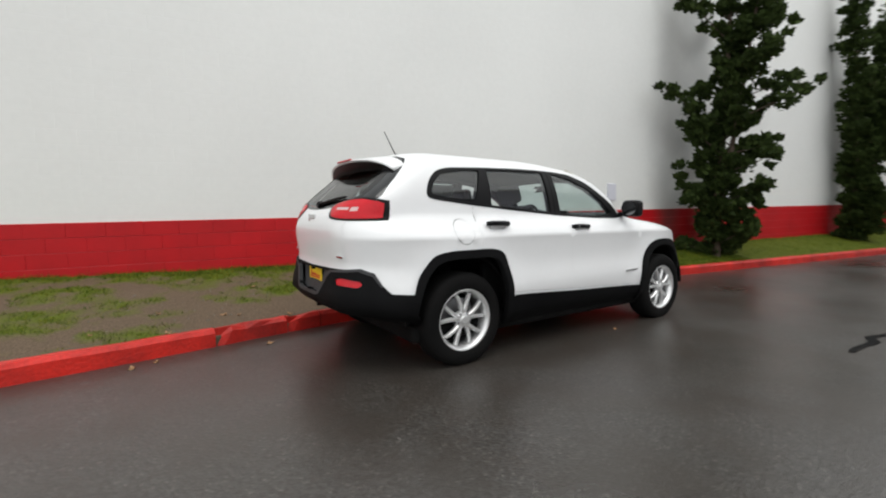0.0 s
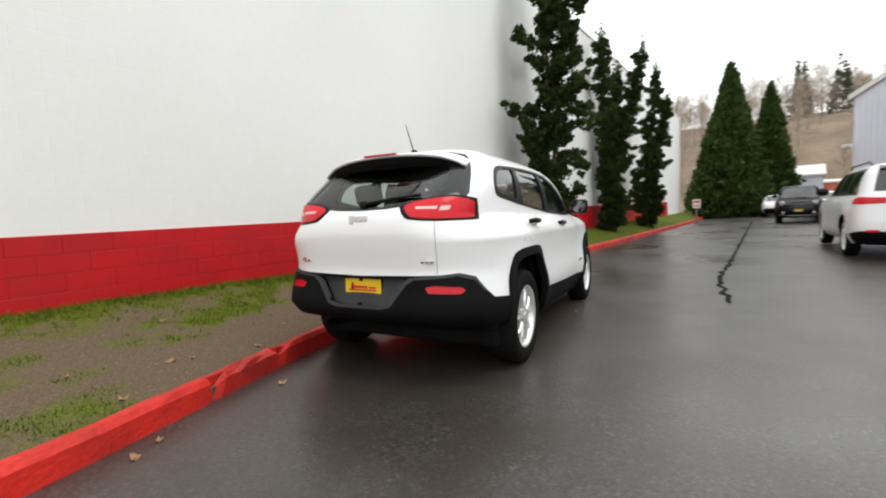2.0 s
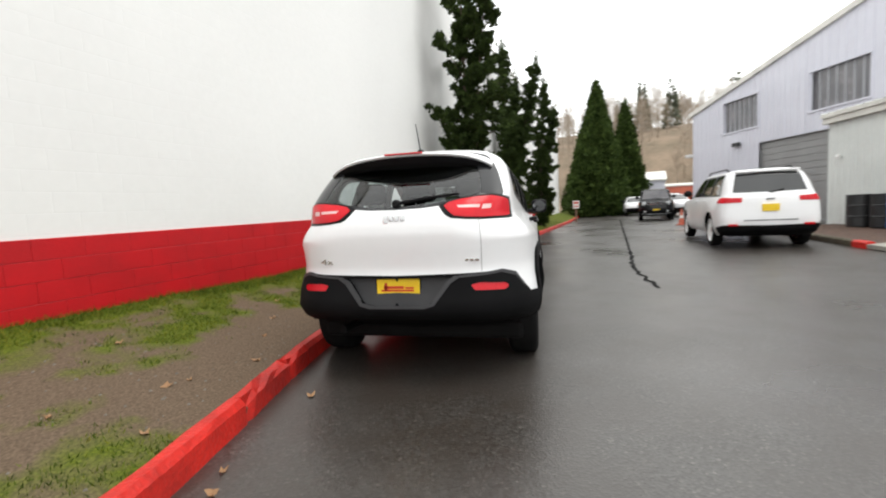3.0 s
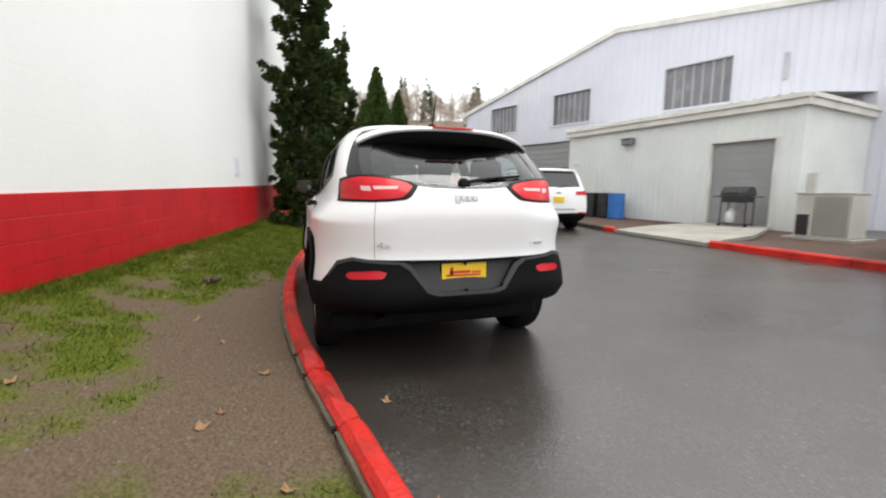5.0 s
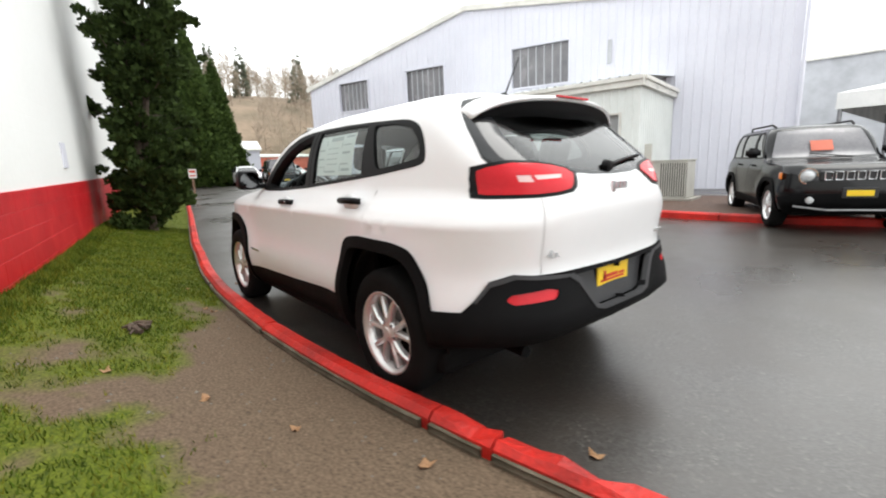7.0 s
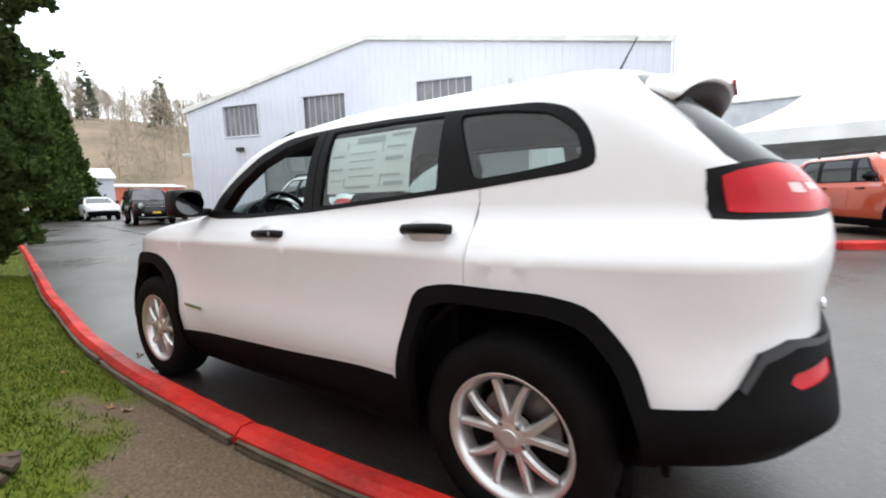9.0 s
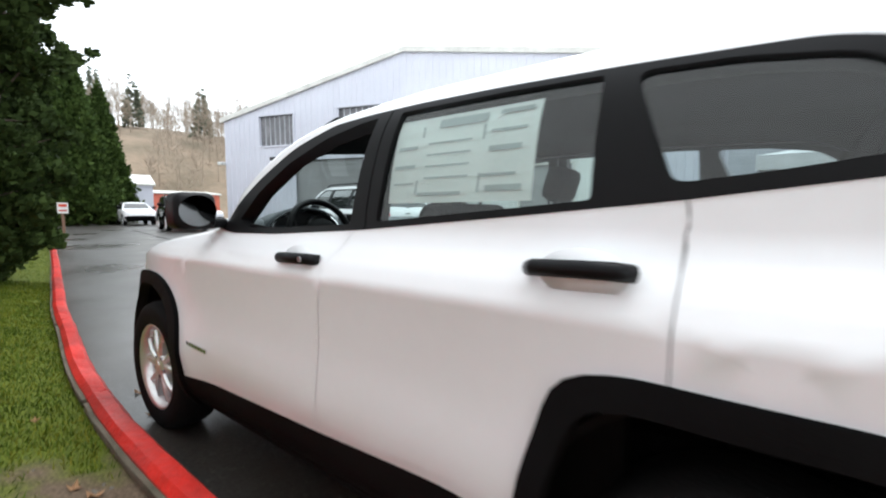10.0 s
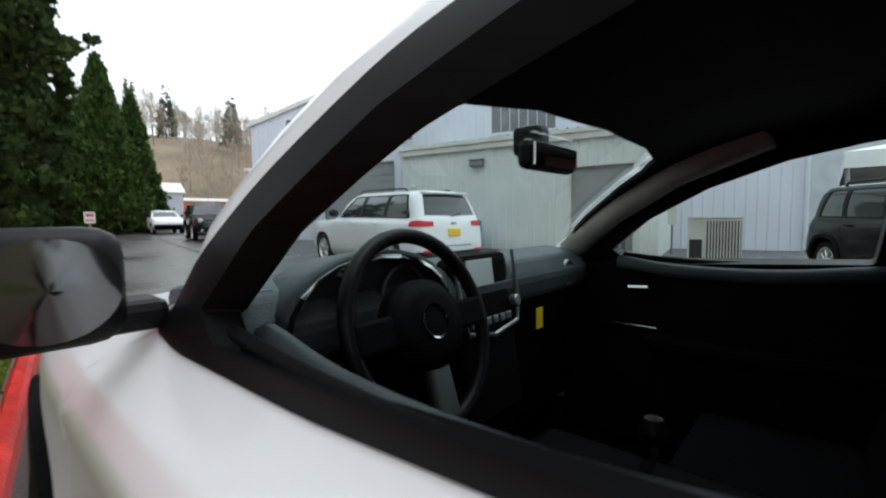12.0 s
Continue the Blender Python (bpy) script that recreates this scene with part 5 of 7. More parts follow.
        bmesh.ops.bevel(bm, geom=bm.edges[:], offset=0.26, segments=4, affect="EDGES", profile=0.55)
        bm.transform(Matrix.Translation((2.045, s * 0.925, 1.175)) @ Matrix.Diagonal((0.125, 0.175, 0.158, 1)))
        mir = part("door_mirror", bm, M["trim"], car, "black door mirror", True)
        bm = lathe([(0, 0), (0.072, 0), (0.076, 0.004), (0.0, 0.006)], 28, "x", False, Matrix.Translation((1.977, s * 0.925, 1.176)) @ Matrix.Rotation(radians(-s * 2), 4, "Z") @ Matrix.Rotation(radians(-5), 4, "Y") @ Matrix.Diagonal((-1, 1.0, 0.86, 1)))
        part("mirror_glass", bm, M["dark_mirror"], mir, "wet mirror glass coloured dark for what it reflects")
        part("mirror_arm", boxed(2.01, 2.10, min(s * 0.78, s * 0.89), max(s * 0.78, s * 0.89), 1.10, 1.145, 0.015), M["trim"], mir)
    for s in (1, -1):
        bm = bmesh.new()
        for k in range(8):
            box(bm, 1.98 + k * 0.03, 2.002 + k * 0.03, min(s * 0.916, s * 0.922), max(s * 0.916, s * 0.922), 0.585 + 0.001 * k, 0.603 + 0.001 * k)
        part("door_badge", bm, M["chrome"], car, "chrome door badge as plain bars")
    for x in (0, 2.70):
        for s in (1, -1):
            make_wheel(car, (x, s * 0.785, 0.358), s)
        # black wheel tubs behind the arches
        bm = lathe([(0.475, -0.84), (0.495, -0.84), (0.495, 0.84), (0.475, 0.84)], 40, "y", True, pose(x, 0, 0.37))
        bmesh.ops.delete(bm, geom=[q for q in bm.verts if q.co.z < 0.3], context="VERTS")
        part("wheel_tub", bm, M["rubber"], car)
    part("underbody", boxed(-0.40, 3.1, -0.80, 0.80, 0.20, 0.34, 0.04), M["rubber"], car)
    part("axle", tube([(0, -0.75, 0.36), (0, 0.75, 0.36)], 0.05), M["rubber"], car)
    part("axle", tube([(2.7, -0.75, 0.36), (2.7, 0.75, 0.36)], 0.05), M["rubber"], car)
    part("exhaust", tube([(-0.3, 0.45, 0.33), (-0.68, 0.50, 0.34)], 0.03, 14), M["cladding"], car)
    return car, sh


crossover, cross_shell = make_crossover()


# ---------------------------------------------------------------- the crossover's cabin
def make_cabin(car, sh):
    def at(x, z, depth, s=1):
        u, v = sh.S(x, z)
        p, e = sh.point(u, v), 0.004
        n = (sh.point(u + e, v) - sh.point(u - e, v)).cross(sh.point(u, v + e) - sh.point(u, v - e)).normalized()
        if n.y < 0:
            n = -n
        p = p - n * depth
        return (p.x, p.y * s, p.z)

    def patch(x0, x1, z0, z1, depth, nx=8, nz=6, lean=0.0):
        v = [at(x0 + (x1 - x0) * i / nx + lean * j / nz, z0 + (z1 - z0) * j / nz, depth) for j in range(nz + 1) for i in range(nx + 1)]
        w = nx + 1
        f = [(j * w + i, j * w + i + 1, (j + 1) * w + i + 1, (j + 1) * w + i) for j in range(nz) for i in range(nx)]
        return v, f
    # lining under the roof and behind the pillars
    upper = [f for f in sh.top_tris if min(sh.pos[i].z for i in f) > 1.10]
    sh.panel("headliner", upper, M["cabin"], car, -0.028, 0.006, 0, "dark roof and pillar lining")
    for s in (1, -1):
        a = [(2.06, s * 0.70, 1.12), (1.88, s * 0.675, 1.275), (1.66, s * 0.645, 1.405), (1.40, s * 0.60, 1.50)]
        # the near trim takes the dark cabin colour to stand for shade
        part("pillar_trim", tube(a, 0.05, 10), M["beige"] if s < 0 else M["cabin"], car, "pale pillar trim" if s < 0 else "pillar trim coloured dark for shade", True)
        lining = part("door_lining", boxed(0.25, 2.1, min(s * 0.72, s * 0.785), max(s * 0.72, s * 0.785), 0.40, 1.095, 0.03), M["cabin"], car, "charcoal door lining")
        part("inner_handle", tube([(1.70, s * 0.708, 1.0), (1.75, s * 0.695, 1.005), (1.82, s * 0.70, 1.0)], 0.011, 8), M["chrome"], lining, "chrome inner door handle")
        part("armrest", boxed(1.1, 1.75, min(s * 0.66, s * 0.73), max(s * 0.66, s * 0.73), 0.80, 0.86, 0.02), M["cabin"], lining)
        part("trim_strip", boxed(1.72, 1.95, min(s * 0.712, s * 0.72), max(s * 0.712, s * 0.72), 0.862, 0.872, 0.002), M["chrome"], lining)
    # dashboard
    prof = [(2.30, 1.105), (2.05, 1.125), (1.86, 1.108), (1.80, 1.06), (1.83, 0.96), (1.90, 0.80), (1.92, 0.55), (2.25, 0.5)]
    dash = part("dashboard", prism(prof, -0.70, 0.70, None, 0.018), M["cabin"], car, "moulded dashboard with a blue-grey top pad")
    pad = [(2.29, 1.11), (2.05, 1.131), (1.855, 1.114), (1.79, 1.06), (1.805, 0.985), (1.86, 0.985), (2.27, 1.0)]
    part("top_pad", prism(pad, -0.703, 0.703, None, 0.02), M["cabin_grey"], dash, "blue-grey dashboard pad")
    hood = []
    for k in range(13):
        a = math.pi * k / 12
        hood.append((0.40 - 0.215 * math.cos(a), 1.045 + 0.125 * math.sin(a)))
    v = [(x, y, z if x < 1.9 else z - 0.02) for x in (1.775, 1.80, 2.02) for y, z in hood]
    n = len(hood)
    f = [(r * n + k, r * n + k + 1, (r + 1) * n + k + 1, (r + 1) * n + k) for r in range(2) for k in range(n - 1)]
    ins = mesh_ob("instrument_hood", v, f, M["cabin_grey"], dash, "curved instrument hood", True)
    sol = ins.modifiers.new("wall", "SOLIDIFY")
    sol.thickness = 0.015
    part("bezel", tube([(1.777, y, z) for y, z in hood], 0.008, 6), M["chrome"], dash, "silver instrument bezel")
    part("instrument_face", lathe([(0.0, 0), (0.19, 0), (0.19, 0.01), (0, 0.01)], 32, "x", False, pose(1.83, 0.40, 1.06) @ Matrix.Diagonal((1, 1, 0.6, 1))), M["black_plastic"], dash)
    for y in (0.30, 0.50):
        part("dial", lathe([(0.062, 0), (0.07, 0), (0.07, -0.012), (0.062, -0.012)], 28, "x", True, pose(1.828, y, 1.075)), M["steel"], dash)
    stack = part("console_panel", boxed(1.79, 1.9, -0.14, 0.13, 0.70, 1.155, 0.03, Matrix.Translation((1.8, 0, 1)) @ Matrix.Rotation(radians(10), 4, "Y") @ Matrix.Translation((-1.8, 0, -1))), M["cabin"], dash, "charcoal centre stack")
    tip = Matrix.Translation((1.8, 0, 1)) @ Matrix.Rotation(radians(10), 4, "Y") @ Matrix.Translation((-1.8, 0, -1))
    part("screen", boxed(1.783, 1.79, -0.045, 0.075, 1.058, 1.132, 0.002, tip), M["screen"], stack, "pale display")
    part("stack_bezel", tube([tip @ Vector(q) for q in ((1.788, 0.12, 1.15), (1.783, 0.118, 1.0), (1.785, 0.10, 0.945), (1.787, -0.02, 0.925), (1.785, -0.14, 0.945), (1.783, -0.158, 1.0), (1.788, -0.16, 1.15))], 0.007, 6), M["steel"], stack, "silver stack bezel")
    for y in (-0.13, 0.095):
        part("knob", lathe([(0.018, 0), (0.018, -0.02), (0.014, -0.024), (0, -0.024)], 16, "x", False, tip @ pose(1.788, y, 1.0)), M["steel"], stack)
    for k in range(6):
        part("button", boxed(1.781, 1.79, -0.11 + k * 0.034, -0.085 + k * 0.034, 0.955, 0.975, 0.003, tip), M["steel"], stack)
    part("air_vent", lathe([(0.038, 0), (0.045, 0), (0.045, -0.02), (0.038, -0.02)], 24, "x", True, pose(1.82, -0.55, 1.045)), M["steel"], dash, "silver-rimmed round vent")
    bm = bmesh.new()
    for k in range(5):
        box(bm, 1.885 + k * 0.018, 1.893 + k * 0.018, 0.60, 0.67, 1.112, 1.118)
    part("defrost_vent", bm, M["black_plastic"], dash)
    # steering wheel
    tilt = Matrix.Translation((1.725, 0.40, 1.045)) @ Matrix.Rotation(radians(20), 4, "Y")
    wheel = part("steering_wheel", lathe([(0.185 + 0.0165 * math.cos(a), 0.0165 * math.sin(a)) for a in [2 * math.pi * k / 10 for k in range(10)]], 44, "x", True, tilt), M["trim"], car, "black three-spoke steering wheel", True)
    part("hub_pad", lathe([(0, -0.035), (0.05, -0.034), (0.075, -0.02), (0.08, 0.02), (0, 0.03)], 28, "x", False, tilt @ Matrix.Diagonal((1, 1.3, 1.15, 1))), M["cabin"], wheel, "", True)
    for s in (-1, 1):
        part("spoke", boxed(-0.02, 0.01, min(s * 0.06, s * 0.18), max(s * 0.06, s * 0.18), -0.03, 0.03, 0.008, tilt), M["cabin"], wheel)
    part("spoke", boxed(-0.018, 0.008, -0.03, 0.03, -0.18, -0.05, 0.008, tilt), M["steel"], wheel)
    part("badge_ring", lathe([(0.03, -0.037), (0.034, -0.039), (0.034, -0.034), (0.03, -0.034)], 24, "x", True, tilt), M["chrome"], wheel)
    part("column", tube([(1.745, 0.40, 1.05), (1.9, 0.40, 0.98)], 0.045, 12), M["black_plastic"], wheel)
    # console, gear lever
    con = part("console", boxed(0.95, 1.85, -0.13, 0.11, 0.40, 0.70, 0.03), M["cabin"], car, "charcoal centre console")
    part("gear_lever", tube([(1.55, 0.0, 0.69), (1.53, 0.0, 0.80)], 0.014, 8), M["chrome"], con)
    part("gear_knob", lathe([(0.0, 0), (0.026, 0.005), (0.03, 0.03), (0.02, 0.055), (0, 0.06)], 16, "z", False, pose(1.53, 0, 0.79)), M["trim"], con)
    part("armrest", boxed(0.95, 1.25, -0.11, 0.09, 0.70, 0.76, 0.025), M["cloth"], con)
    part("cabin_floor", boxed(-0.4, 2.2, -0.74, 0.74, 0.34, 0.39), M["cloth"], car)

    # seats
    def seat(name, x, y, w, label):
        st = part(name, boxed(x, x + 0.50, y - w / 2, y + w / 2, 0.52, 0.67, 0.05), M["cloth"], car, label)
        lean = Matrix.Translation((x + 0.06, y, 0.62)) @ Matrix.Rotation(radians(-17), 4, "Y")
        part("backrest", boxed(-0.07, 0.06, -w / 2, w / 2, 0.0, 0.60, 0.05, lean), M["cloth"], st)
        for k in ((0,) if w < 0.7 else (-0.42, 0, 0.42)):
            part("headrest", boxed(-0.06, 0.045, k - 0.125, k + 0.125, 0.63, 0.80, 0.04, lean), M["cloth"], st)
            for d in (-0.05, 0.05):
                part("headrest_post", tube([lean @ Vector((-0.005, k + d, 0.58)), lean @ Vector((-0.005, k + d, 0.66))], 0.006, 6), M["chrome"], st)
        return st
    seat("front_seat", 1.06, 0.37, 0.50, "black cloth front seat")
    seat("front_seat", 1.06, -0.37, 0.50, "black cloth front seat")
    seat("rear_bench", -0.02, 0.0, 1.24, "black cloth rear bench with three headrests")
    part("load_floor", boxed(-0.62, -0.1, -0.6, 0.6, 0.62, 0.66), M["cloth"], car)
    # inner mirror
    mir = part("inner_mirror", boxed(1.755, 1.795, -0.095, 0.145, 1.368, 1.438, 0.018), M["trim"], car, "black interior mirror")
    part("mirror_glass", boxed(1.750, 1.7545, -0.08, 0.13, 1.378, 1.428), M["mirror"], mir)
    part("mirror_mount", boxed(1.78, 1.86, 0.0, 0.06, 1.41, 1.485, 0.015), M["trim"], mir)
    # printed sheet in the rear side window
    v, f = patch(0.50, 1.0, 1.195, 1.462, 0.018)
    sheet = mesh_ob("window_sheet", v, f, M["paper"], car, "printed paper sheet taped inside the window")
    bars = [(0.52, 0.62, 1.435, 1.447), (0.66, 0.83, 1.42, 1.446), (0.53, 0.64, 1.385, 1.392), (0.54, 0.64, 1.33, 1.345), (0.55, 0.66, 1.262, 1.27), (0.53, 0.64, 1.222, 1.238), (0.70, 0.86, 1.30, 1.305),
            (0.70, 0.86, 1.335, 1.34), (0.70, 0.86, 1.37, 1.375), (0.70, 0.86, 1.265, 1.27), (0.90, 0.98, 1.36, 1.37), (0.90, 0.985, 1.30, 1.31), (0.90, 0.98, 1.25, 1.255), (0.885, 0.892, 1.22, 1.43), (0.66, 0.667, 1.22, 1.41), (0.72, 0.88, 1.215, 1.225)]
    for x0, x1, z0, z1 in bars:
        v, f = patch(x0, x1, z0, z1, 0.0145, 2, 1)
        mesh_ob("print_bar", v, f, M["ink"], sheet)
    part("tag", boxed(1.775, 1.778, -0.30, -0.26, 0.90, 0.96, 0, pose(0, 0, 0)), M["yellow"], dash)
    # the facia stands well forward, close under the windscreen
    for ob in [dash] + dash.children_recursive:
        for v in ob.data.vertices:
            v.co.x += 0.19 * min(1, max(0, (2.36 - v.co.x) / 0.56))
            v.co.z += 0.012
    for ob in [wheel] + wheel.children_recursive:
        for v in ob.data.vertices:
            v.co += Vector((0.145, -0.03, 0.005))
    # seals along the sill of the front windows and the inner ledge
    for s in (1, -1):
        line = [(1.13 + 0.055 * k, 1.121 - 0.004 * k + 0.00028 * k * k) for k in range(15)]
        part("window_seal", tube([at(x, z, 0.030, s) for x, z in line], 0.010, 8), M["rubber"], car, "black rubber window seal", True)
        part("inner_ledge", tube([at(x, z - 0.006, 0.082, s) for x, z in line], 0.024, 10), M["cabin_grey"], car, "blue-grey inner door ledge", True)


make_cabin(crossover, cross_shell)
lift = curve([0, 0.80, 1.03, 1.9], [0, 0.80, 1.055, 1.925])
for ob in crossover.children_recursive:
    if ob.type == "MESH":
        for v in ob.data.vertices:
            v.co.z = lift(v.co.z)


# ---------------------------------------------------------------- the other vehicles
def other_car(name, m, label, paint, half, height, xr, xf, base, hood, cowl, rake, back, wheel_r, clad=True, boxy=0.0, front=None, tail=None, category="car", windows=3):
    """A parked car: half width, height, rear and front ends and wheelbase, hood height, foot and rake of the windscreen, slope of the back."""
    car = thing(name, m, label, category)
    W, H = half, height
    up = H - hood
    rows = [(0.28, W * 0.90, xr + 0.22, xf - 0.25, 0.2, 0.3), (0.40, W * 0.975, xr + 0.03, xf - 0.05, 0.22, 0.35), (0.60, W, xr, xf, 0.22, 0.35), (hood - 0.22, W * 0.99, xr + 0.02, xf - 0.03, 0.22, 0.35),
            (hood - 0.10, W * 0.975, xr + 0.03, xf - 0.10, 0.22, 0.3), (hood - 0.04, W * 0.955, xr + 0.04, xf - 0.35 if not boxy else xf - 0.16, 0.22, 0.3), (hood, W * 0.93, xr + 0.05, cowl + 0.25, 0.2, 0.25), (hood + 0.05, W * 0.90, xr + 0.07, cowl, 0.2, 0.15),
            (hood + 0.45 * up, W * (0.83 + 0.05 * boxy), xr + 0.07 + back * 0.45, cowl - rake * 0.45, 0.18, 0.14), (hood + 0.75 * up, W * (0.745 + 0.08 * boxy), xr + 0.07 + back * 0.8, cowl - rake * 0.8, 0.18, 0.16),
            (hood + 0.88 * up, W * (0.67 + 0.1 * boxy), xr + 0.09 + back, cowl - rake, 0.2, 0.2), (hood + 0.95 * up, W * (0.55 + 0.12 * boxy), xr + 0.15 + back, cowl - rake - 0.12, 0.25, 0.25), (H - 0.012, W * 0.3, xr + 0.4 + back, cowl - rake - 0.4, 0.25, 0.25), (H, 0.0004, xr + 0.8 + back, cowl - rake - 0.7, 0.02, 0.02)]
    r = wheel_r
    sh = Shell(rows, flare=((0, r, r + 0.1), (base, r, r + 0.1)), flare_h=0.02, taper=(0.03, 0.10 if not boxy else 0.05))
    S, R, F = sh.S, sh.R, sh.F
    side = lambda pts: [S(*q) for q in dense(pts, 0.07)]
    z0, z1 = hood + 0.075, hood + 0.80 * up
    xa = lambda z: sh.xf(z) - 0.20
    xb = lambda z: sh.xr(z) + 0.26
    mid = [(0.30, 0.36), (1.18, 1.28)]
    wins = [[(xb(z0) + 0.05, z0), (xb(z1) + 0.08, z1), (0.22, z1), (0.26, z0)], [(0.36, z0), (0.32, z1), (1.10, z1), (1.18, z0)], [(1.30, z0), (1.22, z1), (max(1.3, xa(z1) - 0.1), z1), (xa(z0), z0)]]
    dlo = [(xb(z0) - 0.02, z0 - 0.025), (xb(z1) + 0.02, z1 + 0.025), (max(1.3, xa(z1) - 0.07), z1 + 0.025), (xa(z0) + 0.08, z0 - 0.025)]
    outl = [("w%d" % i, side(rounded(w, 0.04))) for i, w in enumerate(wins)] + [("dlo", side(rounded(dlo, 0.06)))]
    outl += [("hole", side(arch(0, r + 0.055, r))), ("hole", side(arch(base, r + 0.055, r)))]
    if clad:
        outl += [("clad", side(arch(0, r + 0.115, r))), ("clad", side(arch(base, r + 0.115, r))), ("clad", side([(0, 0.25), (0, 0.44), (base, 0.42), (base, 0.25)]))]
    outl += [("rear_pane", [R(*q) for q in dense([(0, hood + 0.10), (W * 0.72, hood + 0.11), (W * 0.62, hood + 0.80 * up), (0, hood + 0.84 * up)], 0.06)]),
             ("screen", [F(*q) for q in dense([(0, hood + 0.065), (W * 0.80, hood + 0.07), (W * 0.66, hood + 0.82 * up), (0, hood + 0.86 * up)], 0.06)]),
             ("lamp", dense([R(W * 0.55, hood - 0.10), R(W * 0.93, hood - 0.11), S(xr + 0.28, hood - 0.10), S(xr + 0.26, hood + 0.0), R(W * 0.93, hood + 0.02), R(W * 0.55, hood - 0.005)], 0.05)),
             ("rear_bumper", dense([R(0, 0.50), R(W * 0.95, 0.52), S(xr + 0.3, 0.46), S(xr + 0.3, 0.2), R(0, 0.2)], 0.06)),
             ("front_bumper", dense([F(0, 0.60), F(W * 0.95, 0.58), S(xf - 0.3, 0.52), S(xf - 0.3, 0.2), F(0, 0.2)], 0.06)),
             ("seam", [S(*q) for q in band([(1.24, z0 - 0.03), (1.26, 0.45)], 0.012)]), ("seam", [S(*q) for q in band([(0.30, z0 - 0.03), (0.42, 0.72)], 0.012)]), ("seam", [S(*q) for q in band([(cowl - 0.02, hood), (cowl - 0.1, 0.46)], 0.012)])]
    t = sh.cut(outl, step=0.12)
    sh.panel("body_shell", t["body"], paint, car, 0, 0.02, 0)
    for s in (1, -1):
        for k in range(windows):
            sh.panel("side_window", t["w%d" % k], M["black_glass"], car, -0.006, 0.01, s)
        sh.panel("window_surround", t["dlo"], M["trim"], car, 0.002, 0.02, s)
        sh.panel("panel_seam", t["seam"], M["gap"], car, -0.008, 0.01, s)
        if tail:
            sh.panel("tail_lamp", t["lamp"], M["red_lens"], car, 0.008, 0.02, s, "red tail lamp")
        else:
            sh.panel("rear_corner", t["lamp"], paint, car, 0, 0.02, s)
        if clad:
            sh.panel("cladding", t["clad"], M["cladding"], car, 0.015, 0.04, s)
        bm = bmesh.new()
        bmesh.ops.create_cube(bm, size=1)
        bmesh.ops.bevel(bm, geom=bm.edges[:], offset=0.22, segments=3, affect="EDGES")
        bm.transform(Matrix.Translation((cowl - 0.28, s * (W + 0.06), hood + 0.16)) @ Matrix.Diagonal((0.12, 0.22, 0.17, 1)))
        part("door_mirror", bm, M["trim"], car, "", True)
        for x in (0.45, 1.4):
            part("door_handle", tube([(x, s * (W * 0.965), hood - 0.06), (x + 0.03, s * (W * 0.995), hood - 0.055), (x + 0.17, s * (W * 0.995), hood - 0.055), (x + 0.2, s * (W * 0.965), hood - 0.06)], 0.014, 6), M["trim"] if clad else paint, car)
        for x in (0, base):
            make_wheel(car, (x, s * (W - 0.13), r), s, r, 0.22, r - 0.115)
        part("roof_rail", tube([(xr + 0.5 + back, s * W * 0.62, H - 0.03), (xr + 0.6 + back, s * W * 0.64, H + 0.02), (cowl - rake - 0.35, s * W * 0.64, H + 0.02), (cowl - rake - 0.2, s * W * 0.62, H - 0.03)], 0.018, 6), M["trim"], car)
    for x in (0, base):
        bm = lathe([(r + 0.07, -W + 0.06), (r + 0.09, -W + 0.06), (r + 0.09, W - 0.06), (r + 0.07, W - 0.06)], 32, "y", True, pose(x, 0, r))
        bmesh.ops.delete(bm, geom=[q for q in bm.verts if q.co.z < 0.3], context="VERTS")
        part("wheel_tub", bm, M["rubber"], car)
    part("underbody", boxed(xr + 0.25, xf - 0.3, -W * 0.75, W * 0.75, 0.26, 0.4), M["rubber"], car)
    sh.panel("rear_window", t["rear_pane"], M["black_glass"], car, -0.002, 0.01, 0)
    sh.panel("windscreen", t["screen"], M["black_glass"] if not front else M["window_dark"], car, -0.002, 0.01, 0)
    low = M["cladding"]
    sh.panel("rear_bumper", t["rear_bumper"], low, car, 0.006, 0.03, 0)
    sh.panel("front_bumper", t["front_bumper"], low, car, 0.006, 0.03, 0)
    if tail:
        part("plate", boxed(xr - 0.012, xr + 0.03, -0.15, 0.15, hood - 0.30, hood - 0.15, 0.003), M["yellow"], car, "yellow dealer plate")
        part("spoiler", boxed(xr + 0.02 + back * 0.9, xr + 0.36 + back, -W * 0.60, W * 0.60, H - 0.10, H - 0.055, 0.015), paint, car)
        part("rear_wiper", tube([(xr + 0.08, 0.0, hood + 0.09), (xr + 0.10, -0.25, hood + 0.15)], 0.014, 6), M["trim"], car)
        part("trim_strip", boxed(xr - 0.005, xr + 0.04, -W * 0.5, W * 0.5, 0.60, 0.625, 0.004), M["steel"], car)
        part("tailgate_badge", boxed(xr + 0.02, xr + 0.05, -0.07, 0.07, hood - 0.06, hood - 0.03, 0.004), M["steel"], car)
        for s in (1, -1):
            part("rear_reflector", boxed(xr + 0.0, xr + 0.05, min(s * W * 0.62, s * W * 0.8), max(s * W * 0.62, s * W * 0.8), 0.50, 0.54, 0.004), M["red_lens"], car)
